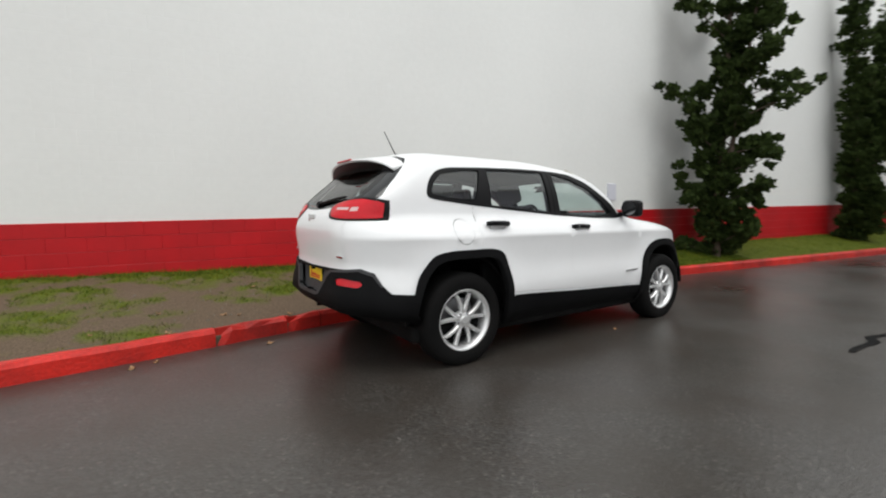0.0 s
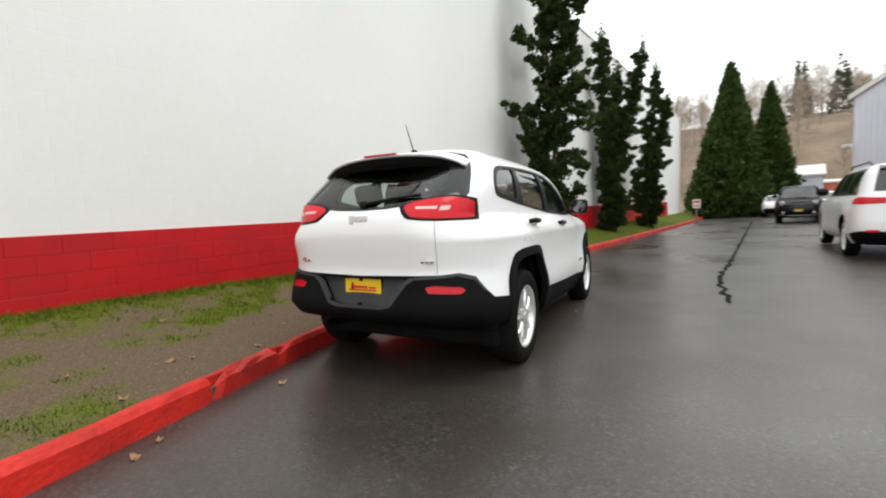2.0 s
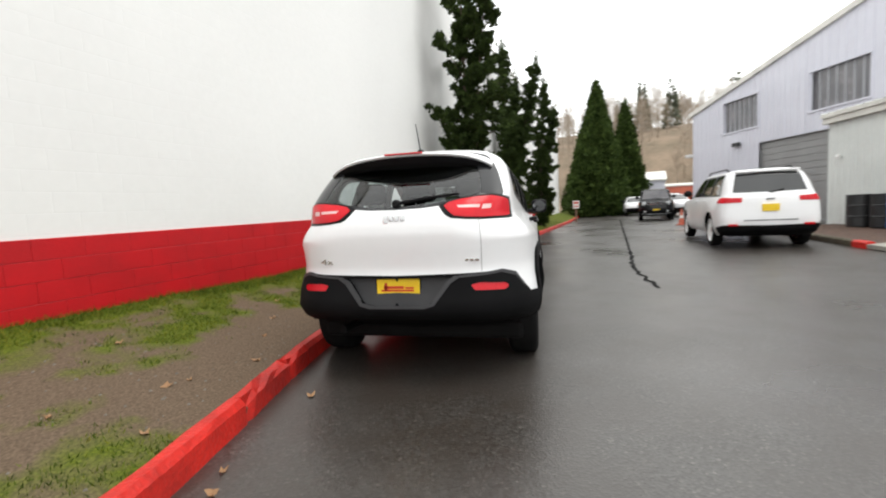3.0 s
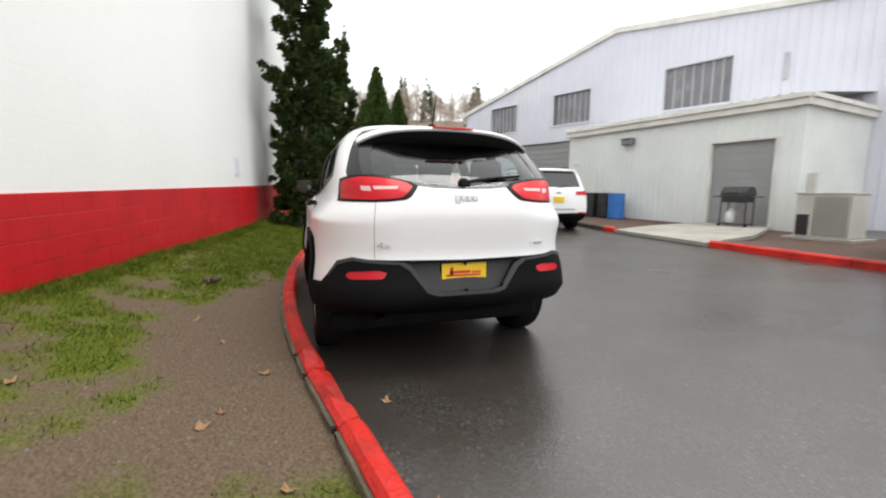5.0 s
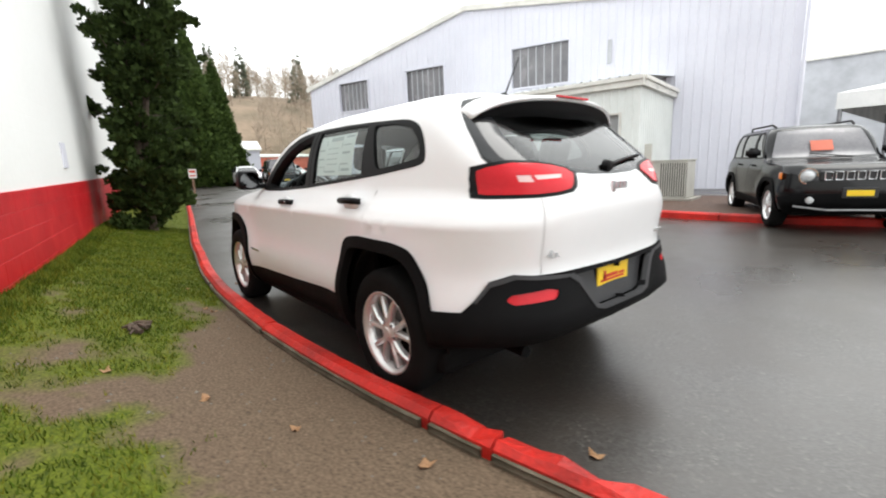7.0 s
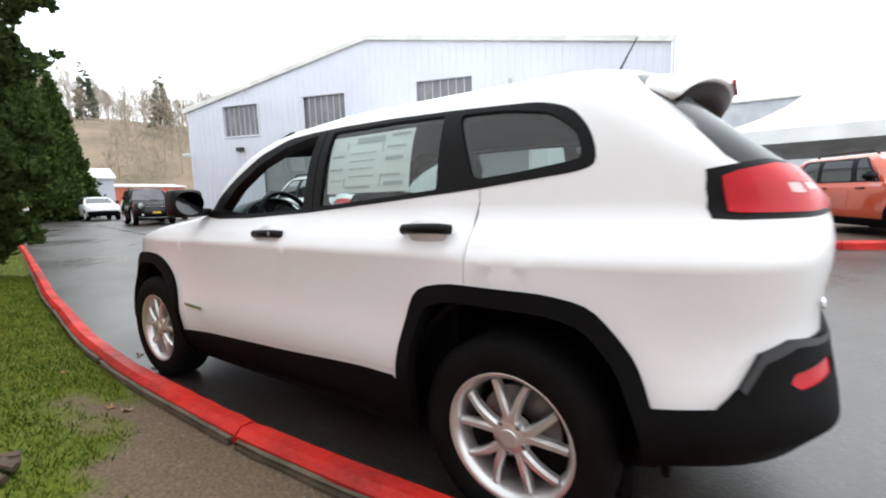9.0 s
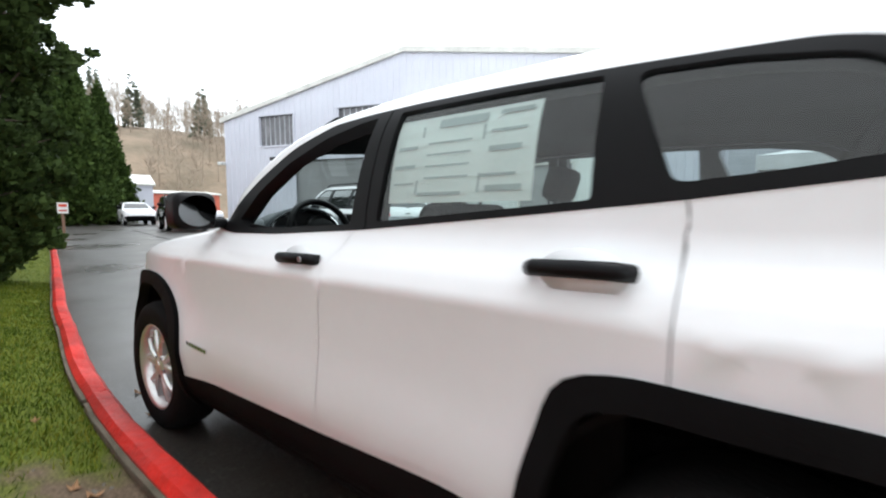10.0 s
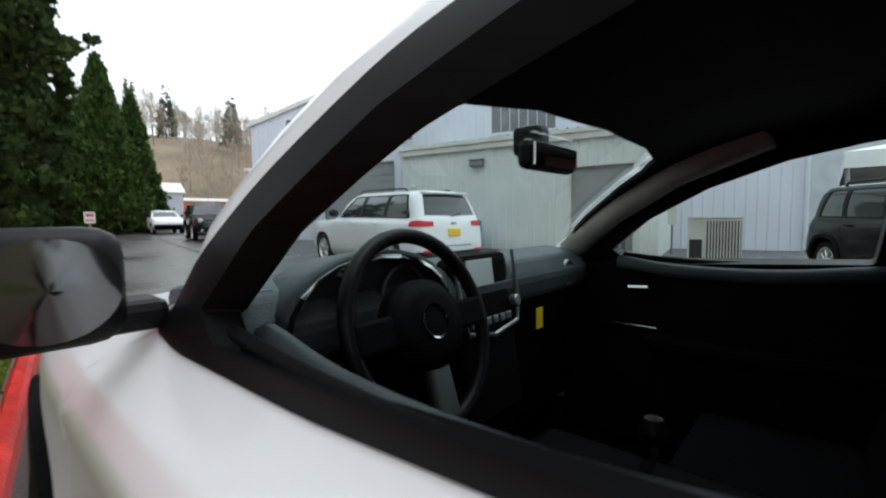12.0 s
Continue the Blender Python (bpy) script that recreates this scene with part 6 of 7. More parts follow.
    if front:
        gx = xf - 0.075
        grille = part("grille", boxed(gx - 0.02, gx + 0.045, -W * 0.52, W * 0.52, hood - 0.27, hood - 0.12, 0.02), M["black_plastic"], car, "black grille with seven upright slots")
        for k in range(7):
            y = (k - 3) * W * 0.138
            ring = [(gx + 0.05, y - 0.042, hood - 0.25), (gx + 0.05, y - 0.042, hood - 0.14), (gx + 0.05, y + 0.042, hood - 0.14), (gx + 0.05, y + 0.042, hood - 0.25), (gx + 0.05, y - 0.042, hood - 0.25)]
            part("slot_frame", tube(ring, 0.009, 5), M["chrome"], grille)
        for s in (1, -1):
            lampo = part("headlamp", lathe([(0.0, 0.04), (0.07, 0.035), (0.10, 0.01), (0.105, -0.05), (0, -0.05)], 28, "x", False, pose(gx - 0.03, s * W * 0.66, hood - 0.195) @ Matrix.Diagonal((1, 1, 0.92, 1))), M["lamp"], car, "round headlamp", True)
            part("lamp_ring", lathe([(0.10, 0.0), (0.118, 0.0), (0.118, 0.03), (0.10, 0.03)], 28, "x", True, pose(gx - 0.03, s * W * 0.66, hood - 0.195)), M["chrome"], lampo)
            part("side_marker", boxed(xf - 0.36, xf - 0.27, min(s * W * 0.955, s * W * 0.985), max(s * W * 0.955, s * W * 0.985), hood - 0.24, hood - 0.14, 0.01), M["amber"], car, "amber side lamp")
            part("fog_lamp", lathe([(0.0, 0.02), (0.05, 0.015), (0.055, -0.03), (0, -0.03)], 18, "x", False, pose(xf - 0.06, s * W * 0.62, 0.50)), M["lamp"], car)
        part("lower_trim", tube([(xf - 0.17, -W * 0.8, 0.40), (xf + 0.0, -W * 0.4, 0.36), (xf + 0.0, W * 0.4, 0.36), (xf - 0.17, W * 0.8, 0.40)], 0.018, 6), M["steel"], car)
        part("plate", boxed(xf - 0.0, xf + 0.015, -0.15, 0.15, 0.56, 0.64, 0.003), M["yellow"], car, "yellow dealer plate")
        part("plate_holder", boxed(xf - 0.05, xf + 0.005, -0.2, 0.2, 0.53, 0.68, 0.01), M["black_plastic"], car)
        part("wiper", tube([(cowl + 0.02, 0.35, hood + 0.05), (cowl - 0.06, -0.2, hood + 0.12)], 0.01, 5), M["trim"], car)
        if front == "tag":
            z = hood + 0.40 * up
            part("sale_card", boxed(-0.004, 0.0, -0.17, 0.13, -0.10, 0.10, 0, Matrix.Translation((sh.xf(z) + 0.03, 0, z)) @ Matrix.Rotation(radians(-math.degrees(math.atan2(rake, up))), 4, "Y")), M["orange"], car, "orange sale card behind the windscreen")
    return car


def on_road(x, y, heading):
    """Pose of a car whose rear axle stands at x, y."""
    d = radians(heading)
    a, b = Vector((x, y, gz(x, y))), Vector((x + 2.7 * math.cos(d), y + 2.7 * math.sin(d), 0))
    b.z = gz(b.x, b.y)
    pitch = math.degrees(math.atan2(b.z - a.z, 2.7))
    return pose(a.x, a.y, a.z, 0, -pitch, heading)


other_car("estate_car", on_road(7.75, -5.75, -7), "white four-wheel-drive estate car parked by the building", M["white_paint"], 0.95, 1.73, -0.92, 3.88, 2.9, 1.10, 2.45, 0.62, 0.24, 0.375, clad=False, tail=True)
other_car("small_jeep", on_road(0.55, -9.3, 118), "black compact four-wheel-drive car with seven-slot grille, parked across the kerb", M["black_paint"], 0.88, 1.66, -0.75, 3.40, 2.55, 1.04, 2.10, 0.42, 0.15, 0.35, boxy=0.7, front="tag")
other_car("small_jeep", on_road(-2.4, -10.9, 118), "orange compact four-wheel-drive car parked across the kerb", M["orange_paint"], 0.88, 1.66, -0.75, 3.40, 2.55, 1.04, 2.10, 0.42, 0.15, 0.35, boxy=0.7, front="plain")
other_car("off_road_car", on_road(25.6, -7.8, 168), "black boxy off-road car with large tyres", M["black_paint"], 0.90, 1.78, -0.65, 3.3, 2.42, 1.14, 1.75, 0.22, 0.08, 0.42, boxy=1.0, front="plain")
other_car("estate_car", on_road(35.5, -8.6, 172), "white car parked far along the road", M["white_paint"], 0.9, 1.5, -0.9, 3.6, 2.7, 0.98, 2.3, 0.75, 0.3, 0.34, clad=False, tail=True)
other_car("estate_car", on_road(29.5, -9.2, 190), "silver-white car parked beyond the off-road car", M["white_paint"], 0.9, 1.5, -0.9, 3.6, 2.7, 0.98, 2.3, 0.75, 0.3, 0.34, clad=False, tail=True)


# ---------------------------------------------------------------- trees and planting
def leaf_cloud(spots, dirs, size, rng, flat=0.35):
    """Small pointed sprays: two crossed leaf shapes at each spot, turned along dirs."""
    n = len(spots)
    d = dirs + rng.normal(0, 0.45, (n, 3))
    d /= np.linalg.norm(d, axis=1)[:, None] + 1e-9
    a = np.cross(d, rng.normal(0, 1, (n, 3)))
    a /= np.linalg.norm(a, axis=1)[:, None] + 1e-9
    s = size * rng.uniform(0.6, 1.4, (n, 1))
    w = s * flat
    v = np.stack([spots, spots + d * s * 0.5 + a * w, spots + d * s, spots + d * s * 0.5 - a * w], 1).reshape(-1, 3)
    f = np.arange(n * 4).reshape(-1, 4)
    return v, f


def raw_mesh(name, v, f, material, parent=None):
    me = bpy.data.meshes.new(name)
    me.from_pydata(v.tolist(), [], f.tolist())
    me.materials.append(material)
    ob = new(name, me)
    ob.parent = parent
    return ob


def juniper(x, y, height, width, seed, label, stems):
    """Upright twisted juniper with open tufted limbs. stems: (lean x, lean y, share of height)."""
    rng = np.random.default_rng(seed)
    z0 = verge_z(x, y) - 0.05
    root = thing("juniper_tree", pose(x, y, z0), label, "tree", "junipers along the white wall")
    spots, dirs = [], []
    bm = bmesh.new()
    for lx, ly, share in stems:
        H = height * share
        path = []
        for i in range(15):
            t = i / 14
            path.append(Vector((lx * H * t ** 1.3 + 0.10 * noise.noise((t * 3, seed, 0)), ly * H * t ** 1.3 + 0.08 * noise.noise((t * 3, seed, 9)), H * t)))
        tube(path, 0.085 * share, 8, bm, 0.012)
        n_l = int(58 * share)
        for k in range(n_l):
            t = 0.015 + 0.98 * (k / n_l) ** 1.12
            p = path[int(t * 14)].lerp(path[min(14, int(t * 14) + 1)], t * 14 - int(t * 14))
            ang = k * 2.4 + rng.uniform(-0.5, 0.5)
            lump = 0.74 + 1.1 * noise.noise((t * 9, ang * 0.35, seed))
            reach = width / 2 * (1.25 - 1.08 * t ** 0.8) * max(0.25, lump) * rng.uniform(0.7, 1.3)
            if t < 0.12:
                reach = min(reach, 0.42 * width / 2 + 2.2 * t)
            out = Vector((math.cos(ang), math.sin(ang), 0))
            if y + p.y + out.y * reach > wall_y(x) - 0.15:
                reach *= 0.4
            q = p + out * reach + Vector((0, 0, reach * rng.uniform(0.15, 0.95) - (0.12 if t < 0.1 else 0)))
            tube([p, p.lerp(q, 0.5) - Vector((0, 0, 0.03)), q], 0.018, 5, bm, 0.005)
            for tuft in range(4 + int(reach * 6)):
                f0 = rng.uniform(0.25, 1.05)
                c0 = np.array(p.lerp(q, f0)) + rng.normal(0, 0.07, 3)
                m = int(rng.uniform(45, 80))
                ball = rng.normal(0, 1, (m, 3))
                ball /= np.linalg.norm(ball, axis=1)[:, None]
                ball *= (rng.uniform(0.2, 1.0, (m, 1)) ** 0.5) * rng.uniform(0.13, 0.20) * (1.15 - 0.62 * f0)
                ball[:, 2] *= 0.75
                spots.append(c0[None] + ball)
                dirs.append(ball * 4 + np.array(out)[None] * 0.75 + np.array([[0, 0, 0.65]]))
        m = 150
        c = np.array(path[-1])[None] + rng.normal(0, 1, (m, 3)) * np.array([[0.07, 0.07, 0.22]])
        spots.append(c)
        dirs.append(np.tile(np.array([0.1, 0, 1.0]), (m, 1)))
    part("trunk", bm, M["bark"], root)
    v, f = leaf_cloud(np.concatenate(spots), np.concatenate(dirs), 0.10, rng)
    raw_mesh("crown", v, f, M["juniper"], root)


juniper(8.2, 0.98, 7.9, 2.55, 3, "tall dark green juniper with open ragged limbs by the wall", [(0.01, -0.005, 1.0), (0.03, -0.10, 0.88)])
juniper(14.6, 0.22, 6.9, 1.3, 8, "dark green juniper with three leaning stems", [(-0.13, 0.02, 1.0), (0.04, -0.05, 0.86), (0.10, -0.17, 0.97)])
juniper(18.95, -0.92, 6.9, 1.7, 14, "dark green juniper with forked top by the white wall", [(0.02, -0.05, 1.0), (0.10, -0.14, 0.82)])


def cedar(x, y, height, width, seed, label, n_leaf, leaf=0.30):
    """Dense cone-shaped cedar down to the ground."""
    rng = np.random.default_rng(seed)
    z0 = gz(x, y)
    root = thing("cedar_tree", pose(x, y, z0), label, "tree", "cone-shaped cedars")
    part("trunk", tube([(0, 0, 0), (0.05, 0, height * 0.5), (0, 0, height * 0.96)], 0.22, 8, None, 0.03), M["bark"], root)
    t = 1 - np.sqrt(rng.uniform(0, 1, n_leaf))
    t = np.clip(t * 1.02, 0, 1)
    ang = rng.uniform(0, 2 * math.pi, n_leaf)
    lob = 1 + 0.13 * np.sin(ang * 5 + t * 9 + seed) + 0.10 * np.sin(ang * 11 - t * 31) + 0.07 * np.sin(t * 55 + ang * 3)
    rad = width / 2 * (1 - t) ** 0.85 * lob * np.where(t < 0.08, 0.8 + 2.5 * t, 1)
    rad = rad * rng.uniform(0.72, 1.04, n_leaf) + rng.normal(0, 0.05, n_leaf)
    p = np.stack([rad * np.cos(ang), rad * np.sin(ang), 0.1 + t * height + 0.12 * rng.normal(0, 1, n_leaf)], 1)
    d = np.stack([np.cos(ang) * 0.55, np.sin(ang) * 0.55, np.full(n_leaf, 0.65)], 1)
    v, f = leaf_cloud(p, d, leaf, rng, 0.3)
    raw_mesh("crown", v, f, M["cedar"], root)


cedar(37.2, -5.9, 11.4, 5.0, 21, "large dark green cone-shaped cedar at the end of the wall", 26000, 0.32)
cedar(46.5, -9.9, 11.6, 4.4, 22, "dark green cone-shaped cedar behind the first one", 20000, 0.34)
cedar(43.0, -5.6, 9.5, 4.6, 23, "dark green cone-shaped cedar standing close to its neighbour", 16000, 0.34)


def make_hill():
    """Wooded winter slope behind the car park."""
    def hz(x, y):
        d = (x - 62) * 0.86 - (y + 20) * 0.2
        return 0.6 + max(0, 25 * (1 - math.exp(-max(0, d - 6) / 26))) + 1.6 * noise.noise((x * 0.04, y * 0.04, 2)) * min(1, max(0, d) / 20)
    xs, ys = [58 + 4 * i for i in range(30)], [-150 + 5 * i for i in range(48)]
    ob = grid_sheet("hillside", xs, ys, hz, M["brush"], "brown winter hillside above the car park", "hill")
    rng = np.random.default_rng(5)
    sp, dr, firs, fd = [], [], [], []
    bm_v, bm_f = [], []
    for k in range(620):
        x, y = rng.uniform(68, 150), rng.uniform(-110, 40)
        z = hz(x, y)
        h = rng.uniform(4.5, 9.5)
        b = len(bm_v)
        w = 0.09
        bm_v += [(x - w, y - w, z), (x + w, y - w, z), (x, y + w, z), (x + rng.normal(0, 0.3), y + rng.normal(0, 0.3), z + h)]
        bm_f += [(b, b + 1, b + 3), (b + 1, b + 2, b + 3), (b + 2, b, b + 3)]
        m = 170
        tt = rng.uniform(0.25, 1.0, m)
        c = np.array([[x, y, z]]) + np.stack([rng.normal(0, 1, m) * h * 0.17 * (1.15 - tt), rng.normal(0, 1, m) * h * 0.17 * (1.15 - tt), tt * h], 1)
        sp.append(c)
        dd = c - np.array([[x, y, z + h * 0.25]])
        dr.append(dd / (np.linalg.norm(dd, axis=1)[:, None] + 1e-6))
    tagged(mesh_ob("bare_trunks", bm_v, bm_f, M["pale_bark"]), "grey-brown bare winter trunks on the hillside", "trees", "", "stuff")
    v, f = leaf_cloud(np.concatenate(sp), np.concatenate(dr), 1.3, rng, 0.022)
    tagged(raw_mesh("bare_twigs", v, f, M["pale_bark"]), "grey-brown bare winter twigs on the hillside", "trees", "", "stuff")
    for k in range(10):
        x, y = (rng.uniform(95, 150), rng.uniform(-75, 30)) if k > 5 else (rng.uniform(92, 108), -22 - 9 * k + rng.uniform(-3, 3))
        z = hz(x, y)
        h, w = rng.uniform(6, 12), rng.uniform(2.8, 4.2)
        m = 700
        t = 1 - np.sqrt(rng.uniform(0, 1, m))
        a = rng.uniform(0, 2 * math.pi, m)
        r = w / 2 * (1 - t) * (1 + 0.25 * np.sin(t * 40 + a * 2)) * rng.uniform(0.5, 1.05, m)
        firs.append(np.stack([x + r * np.cos(a), y + r * np.sin(a), z + 0.6 + t * h], 1))
        fd.append(np.stack([np.cos(a), np.sin(a), np.full(m, -0.1)], 1))
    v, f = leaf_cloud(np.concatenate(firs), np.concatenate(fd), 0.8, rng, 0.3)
    tagged(raw_mesh("hill_firs", v, f, M["fir"]), "haze-paled firs standing among bare trees on the hill", "trees", "", "stuff")


make_hill()


def make_grass():
    rng = np.random.default_rng(11)
    pts = []
    while len(pts) < 95000:
        x = -3.8 + 12.5 * rng.random() if rng.random() < 0.85 else 8 + 16 * rng.random()
        a, b = kerb_y(x) + 0.13, wall_y(x)
        y = a + (b - a) * rng.random()
        g = grass_amount(x, y) + 0.30 * noise.noise((x * 5, y * 5, 1)) + 0.32 * noise.noise((x * 15, y * 15, 4))
        if g > 0.40 + 0.35 * rng.random():
            pts.append((x, y, verge_z(x, y) - 0.004))
    p = np.array(pts)
    n = len(p)
    d = rng.normal(0, 0.5, (n, 3))
    d[:, 2] = 1
    d /= np.linalg.norm(d, axis=1)[:, None]
    h = rng.uniform(0.012, 0.045, (n, 1)) * np.array([[1 + 0.9 * (wall_y(q[0]) - q[1] < 0.25)] for q in pts])
    a = np.cross(d, rng.normal(0, 1, (n, 3)))
    a /= np.linalg.norm(a, axis=1)[:, None] + 1e-9
    w = 0.0035
    v = np.stack([p + a * w, p - a * w, p + d * h], 1).reshape(-1, 3)
    tagged(raw_mesh("grass_blades", v, np.arange(n * 3).reshape(-1, 3), M["grass"]), "short patchy grass on the verge", "grass", "", "stuff")


make_grass()


def dead_leaf(x, y, z, size, rng):
    bm = bmesh.new()
    n = 7
    top = [bm.verts.new((size * math.cos(a) * (1 if k % 2 else 0.6), 0.7 * size * math.sin(a) * (1 if k % 2 else 0.6), 0.012 * math.sin(3 * a))) for k, a in enumerate(2 * math.pi * i / n for i in range(n))]
    mid = bm.verts.new((0, 0, -0.004))
    for i in range(n):
        bm.faces.new((mid, top[i], top[(i + 1) % n]))
    ob = part("dead_leaf", bm, M["dead_leaf"])
    ob.matrix_world = pose(x, y, z + 0.012, rng.uniform(-15, 15), rng.uniform(-15, 15), rng.uniform(0, 360))
    sol = ob.modifiers.new("blade", "SOLIDIFY")
    sol.thickness = 0.0015
    return tagged(ob, "curled brown dead leaf lying on the ground", "leaf", "fallen leaves")


def make_litter():
    rng = np.random.default_rng(17)
    for x, y in ((-1.35, 1.42), (-1.22, 1.36), (-1.85, 1.05), (-1.9, 1.6), (-2.1, 0.45), (-1.95, 0.52), (-0.75, 1.2), (-0.2, 1.5), (2.05, 1.32), (2.16, 1.36), (0.3, 1.75), (1.83, -0.91), (-0.9, 2.3), (0.9, 2.1), (3.0, 1.35), (-2.4, 1.2), (-1.1, 0.55), (2.9, 0.86), (3.3, 0.8)):
        z = verge_z(x, y) if y > kerb_y(x) + 0.13 else gz(x, y)
        dead_leaf(x, y, z, rng.uniform(0.025, 0.05), rng)
    # small pebbles on the bare soil
    pts = []
    for k in range(500):
        x = rng.uniform(-3.5, 4)
        a, b = kerb_y(x) + 0.15, wall_y(x)
        y = a + (b - a) * rng.random()
        if grass_amount(x, y) < 0.5:
            pts.append((x, y, verge_z(x, y)))
    p = np.array(pts)
    s = rng.uniform(0.004, 0.013, (len(p), 1))
    base = np.array([(1, 0, 0), (-1, 0.2, 0), (0, 1, 0.1), (0.1, -1, 0), (0, 0.1, 0.8), (0, 0, -0.8)])
    v = (p[:, None, :] + base[None] * s[:, None, :]).reshape(-1, 3)
    tri = np.array([(0, 2, 4), (2, 1, 4), (1, 3, 4), (3, 0, 4), (2, 0, 5), (1, 2, 5), (3, 1, 5), (0, 3, 5)])
    f = (np.arange(len(p))[:, None, None] * 6 + tri[None]).reshape(-1, 3)
    tagged(raw_mesh("pebbles", v, f, M["stone"]), "small pebbles scattered on bare soil", "pebbles", "", "stuff")
    # a heap of dark rotten wood in the grass
    root = thing("rotten_wood", pose(1.66, 1.9, verge_z(1.66, 1.9)), "small heap of dark rotten wood lying in the grass", "wood")
    for k in range(9):
        a = rng.uniform(0, math.pi)
        l = rng.uniform(0.06, 0.13)
        cx, cy, cz = rng.uniform(-0.07, 0.07), rng.uniform(-0.05, 0.05), 0.012 + 0.02 * rng.random()
        part("chunk", tube([(cx - l * math.cos(a), cy - l * math.sin(a), cz), (cx, cy, cz + 0.018), (cx + l * math.cos(a), cy + l * math.sin(a), cz)], 0.018, 6, None, 0.008), M["bark"], root)


make_litter()


# ---------------------------------------------------------------- things by the metal building
def bed_z(x):
    return gz(x, far_y(x) - 0.15) + 0.10


def make_ac(x, y, heading):
    z = bed_z(x)
    part_pad = thing("concrete_pad", pose(x, y, z - 0.02, 0, 0, heading), "low concrete pad under the cooling unit", "pad")
    part("slab", boxed(-0.65, 0.65, -0.55, 0.55, 0, 0.07, 0.01), M["concrete"], part_pad)
    root = thing("cooling_unit", pose(x, y, z + 0.05, 0, 0, heading), "beige outdoor cooling unit with upright grille fins", "air conditioner")
    part("casing", boxed(-0.5, 0.5, -0.4, 0.4, 0, 0.95, 0.02), M["ac"], root)
    for k in range(11):
        part("fin", boxed(-0.47 + k * 0.055, -0.44 + k * 0.055, 0.4, 0.425, 0.06, 0.9, 0.004), M["ac"], root)
    part("coil", boxed(-0.48, 0.14, 0.4, 0.406, 0.05, 0.9), M["black_plastic"], root)
    part("service_opening", boxed(0.22, 0.46, 0.4, 0.42, 0.04, 0.5, 0.01), M["black_plastic"], root)
    part("lid", boxed(-0.52, 0.52, -0.42, 0.42, 0.95, 0.985, 0.01), M["ac"], root)


make_ac(3.15, -10.2, 8)


def make_grill(x, y, heading):
    z = 0.255
    root = thing("barbecue_grill", pose(x, y, z, 0, 0, heading), "black gas barbecue grill with closed lid on a cart", "barbecue")
    part("firebox", boxed(-0.33, 0.33, -0.24, 0.24, 0.72, 0.90, 0.04), M["black_plastic"], root)
    lid = [(math.cos(math.pi * k / 10) * 0.25, 0.91 + math.sin(math.pi * k / 10) * 0.24) for k in range(11)]
    bm = prism(lid, -0.34, 0.34)
    bm.transform(Matrix.Rotation(radians(90), 4, "Z"))
    part("lid", bm, M["black_plastic"], root)
    part("lid_handle", tube([(-0.2, 0.27, 1.0), (-0.2, 0.31, 1.0), (0.2, 0.31, 1.0), (0.2, 0.27, 1.0)], 0.012, 6), M["chrome"], root)
    for s in (-1, 1):
        part("side_shelf", boxed(min(s * 0.34, s * 0.54), max(s * 0.34, s * 0.54), -0.22, 0.22, 0.86, 0.89, 0.01), M["black_plastic"], root)
        for d in (-0.2, 0.2):
            part("leg", tube([(s * 0.32, d, 0.05), (s * 0.32, d, 0.75)], 0.018, 6), M["black_plastic"], root)
        part("wheel", lathe([(0.0, -0.02), (0.07, -0.02), (0.07, 0.02), (0, 0.02)], 16, "x", False, pose(s * 0.34, 0.2, 0.07)), M["rubber"], root)
    part("bottom_shelf", boxed(-0.32, 0.32, -0.2, 0.2, 0.12, 0.15, 0.005), M["black_plastic"], root)
    part("side_panel", boxed(-0.32, -0.06, 0.19, 0.205, 0.15, 0.72), M["steel"], root)
    part("gas_bottle", lathe([(0.10, 0.15), (0.13, 0.18), (0.13, 0.42), (0.09, 0.48), (0.04, 0.5), (0.04, 0.56), (0, 0.56)], 20, "z", False, pose(0.14, 0.0, 0)), M["sign_white"], root, "white gas bottle", True)


make_grill(5.55, -10.45, 12)


def make_barrel(x, y, material, label):
    root = thing("barrel", pose(x, y, bed_z(x)), label, "barrel", "barrels by the annex wall")
    prof = [(0.0, 0.0), (0.27, 0.0), (0.29, 0.03), (0.285, 0.28), (0.298, 0.30), (0.285, 0.32), (0.285, 0.58), (0.298, 0.60), (0.285, 0.62), (0.285, 0.86), (0.295, 0.89), (0.28, 0.9), (0.27, 0.88), (0, 0.88)]
    part("drum", lathe(prof, 32), material, root, smooth=False)
    for s in (-1, 1):
        part("bung", lathe([(0.03, 0.88), (0.03, 0.895), (0, 0.895)], 12, "z", False, pose(0.17 * s, 0, 0)), M["black_plastic"], root)


make_barrel(10.75, -9.55, M["black_plastic"], "black plastic barrel standing by the annex")
make_barrel(10.15, -9.75, M["black_plastic"], "black plastic barrel standing by the annex")
make_barrel(9.55, -9.75, M["blue"], "blue plastic barrel standing by the annex")


def make_sign():
    x, y = 26.2, -3.2
    root = thing("sign_post", pose(x, y, gz(x, y) - 0.05, 0, 0, 0), "small sign on a post at the roadside", "sign")
    part("post", boxed(-0.05, 0.05, -0.05, 0.05, 0, 1.1, 0.005), M["wood"], root)
    b = part("board", boxed(-0.08, -0.05, -0.2, 0.2, 0.95, 1.45, 0.005), M["sign_white"], root)
    part("print_bar", boxed(-0.084, -0.0795, -0.15, 0.15, 1.25, 1.38), M["red_ink"], b)
    part("print_bar", boxed(-0.084, -0.0795, -0.15, 0.15, 1.05, 1.12), M["red_ink"], b)


make_sign()


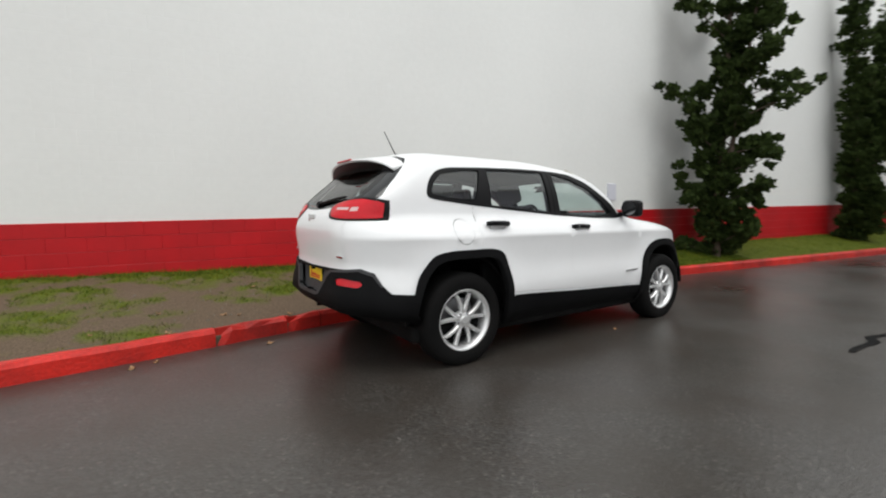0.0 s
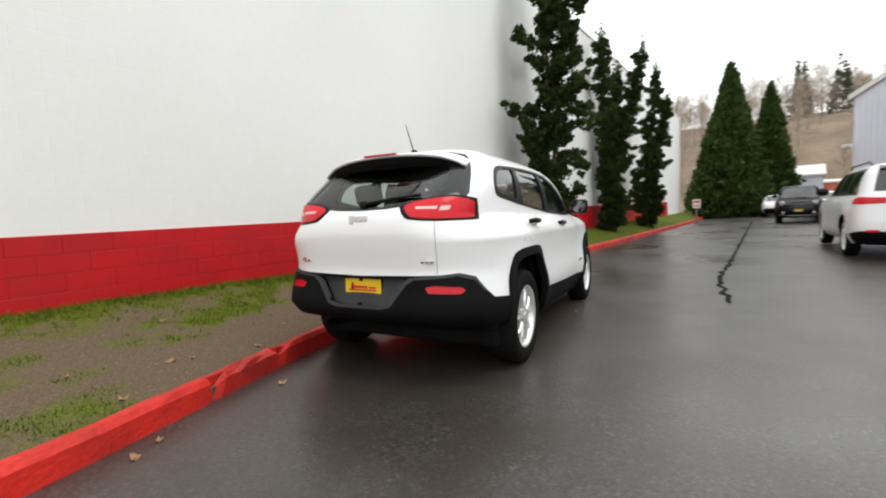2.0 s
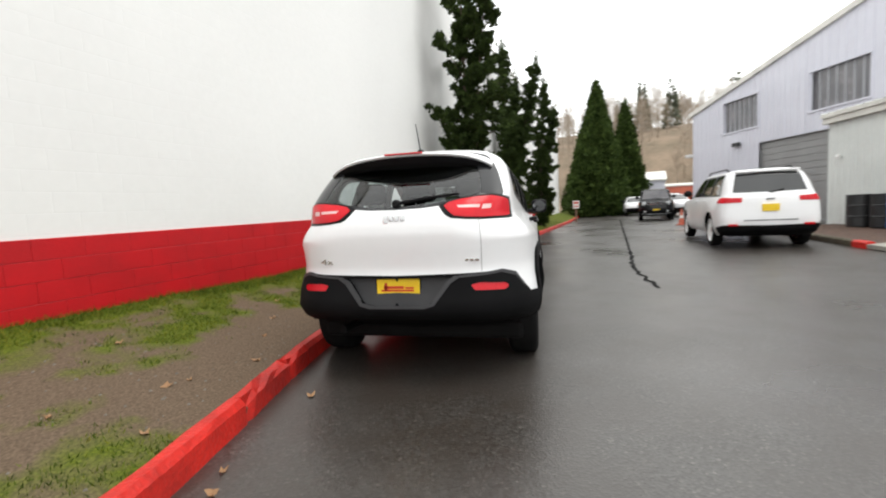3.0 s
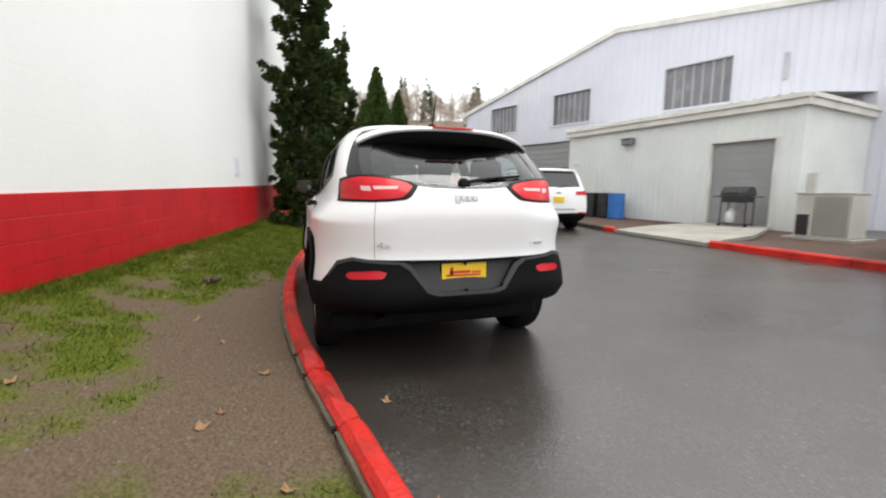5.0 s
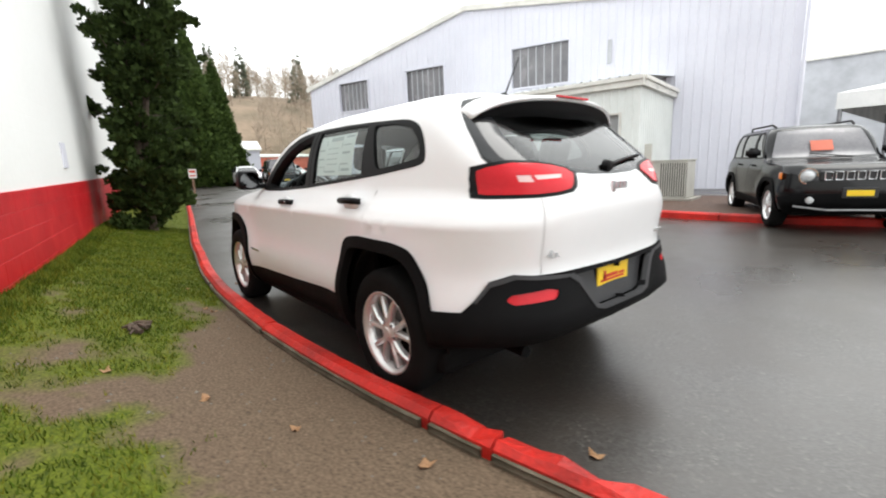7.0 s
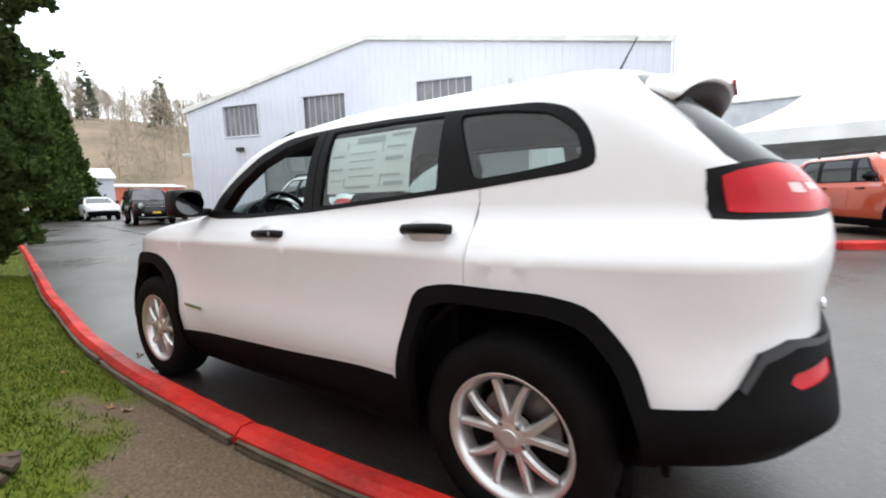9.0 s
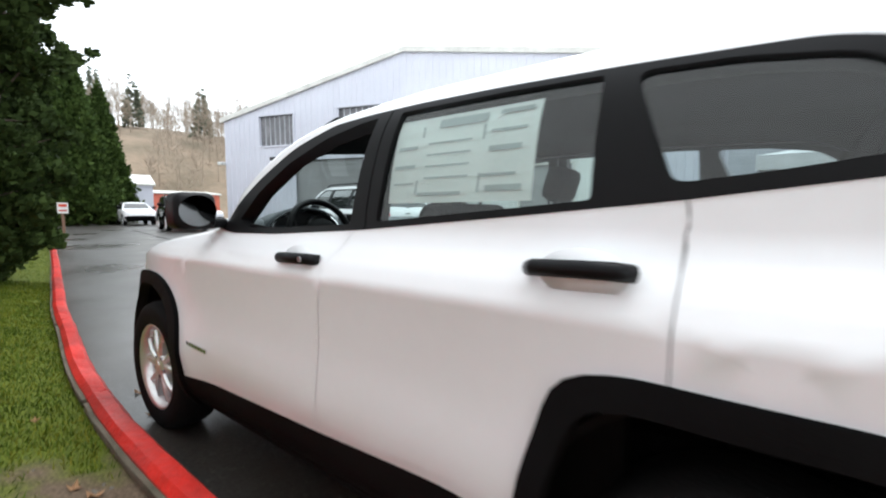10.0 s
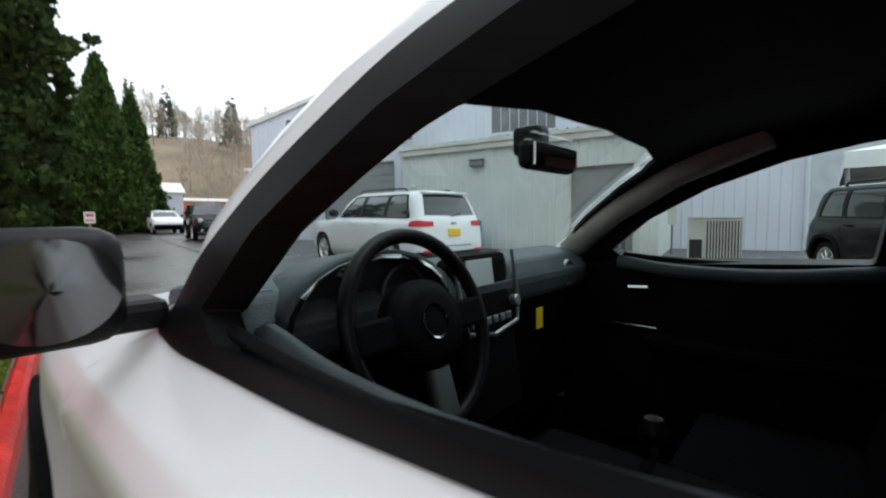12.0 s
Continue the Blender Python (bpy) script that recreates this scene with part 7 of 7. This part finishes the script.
def make_cone(x, y):
    root = thing("traffic_cone", pose(x, y, gz(x, y)), "orange traffic cone on the road", "cone")
    part("base", boxed(-0.18, 0.18, -0.18, 0.18, 0, 0.03, 0.008), M["orange"], root)
    part("cone", lathe([(0.13, 0.03), (0.035, 0.66), (0.025, 0.7), (0, 0.7)], 20), M["orange"], root)
    part("band", lathe([(0.094, 0.30), (0.075, 0.42), (0.07, 0.42), (0.09, 0.30)], 20, "z", True), M["sign_white"], root)


make_cone(17.2, -6.9)


def make_tent():
    root = thing("canopy_tent", pose(-5.2, -23.2, 0.25), "large white peaked canopy tent over parked cars", "tent")
    n, R0 = 24, 6.2
    v, f = [], []
    for j in range(9):
        t = j / 8
        r = R0 * (1 - t)
        z = 2.9 + 4.6 * t ** 1.45
        for i in range(n):
            a = 2 * math.pi * i / n
            k = 1 / max(abs(math.cos(a)), abs(math.sin(a)))
            k = 1 + (k - 1) * (1 - t)
            v.append((r * k * math.cos(a), r * k * math.sin(a), z))
    for j in range(8):
        for i in range(n):
            f.append((j * n + i, j * n + (i + 1) % n, (j + 1) * n + (i + 1) % n, (j + 1) * n + i))
    mesh_ob("canopy", v, f, M["canvas"], root, "", True)
    vb = [(q[0], q[1], q[2]) for q in v[:n]] + [(q[0], q[1], q[2] - 0.5) for q in v[:n]]
    mesh_ob("valance", vb, [(i, (i + 1) % n, n + (i + 1) % n, n + i) for i in range(n)], M["canvas"], root)
    for sx in (-1, 1):
        for sy in (-1, 1):
            part("pole", tube([(sx * 6.1, sy * 6.1, -0.4), (sx * 6.1, sy * 6.1, 2.9)], 0.06, 8), M["steel"], root)


make_tent()
box_1 = thing("meter_box", pose(4.3, -11.36, 0, 0, 0, 10), "grey electrical box on the annex corner", "electrical box")
part("casing", boxed(-0.1, 0.1, 0.0, 0.12, 1.05, 1.75, 0.01), M["ac"], box_1)
part("conduit", tube([(0, 0.06, 0.3), (0, 0.06, 1.06)], 0.025, 8), M["steel"], box_1)
red_hut = hall("orange_store", pose(60, -17, 1.6, 0, 0, 0), 8, 14, 1.9, M["orange"], "low orange-red store front at the far end of the road", 0.4)
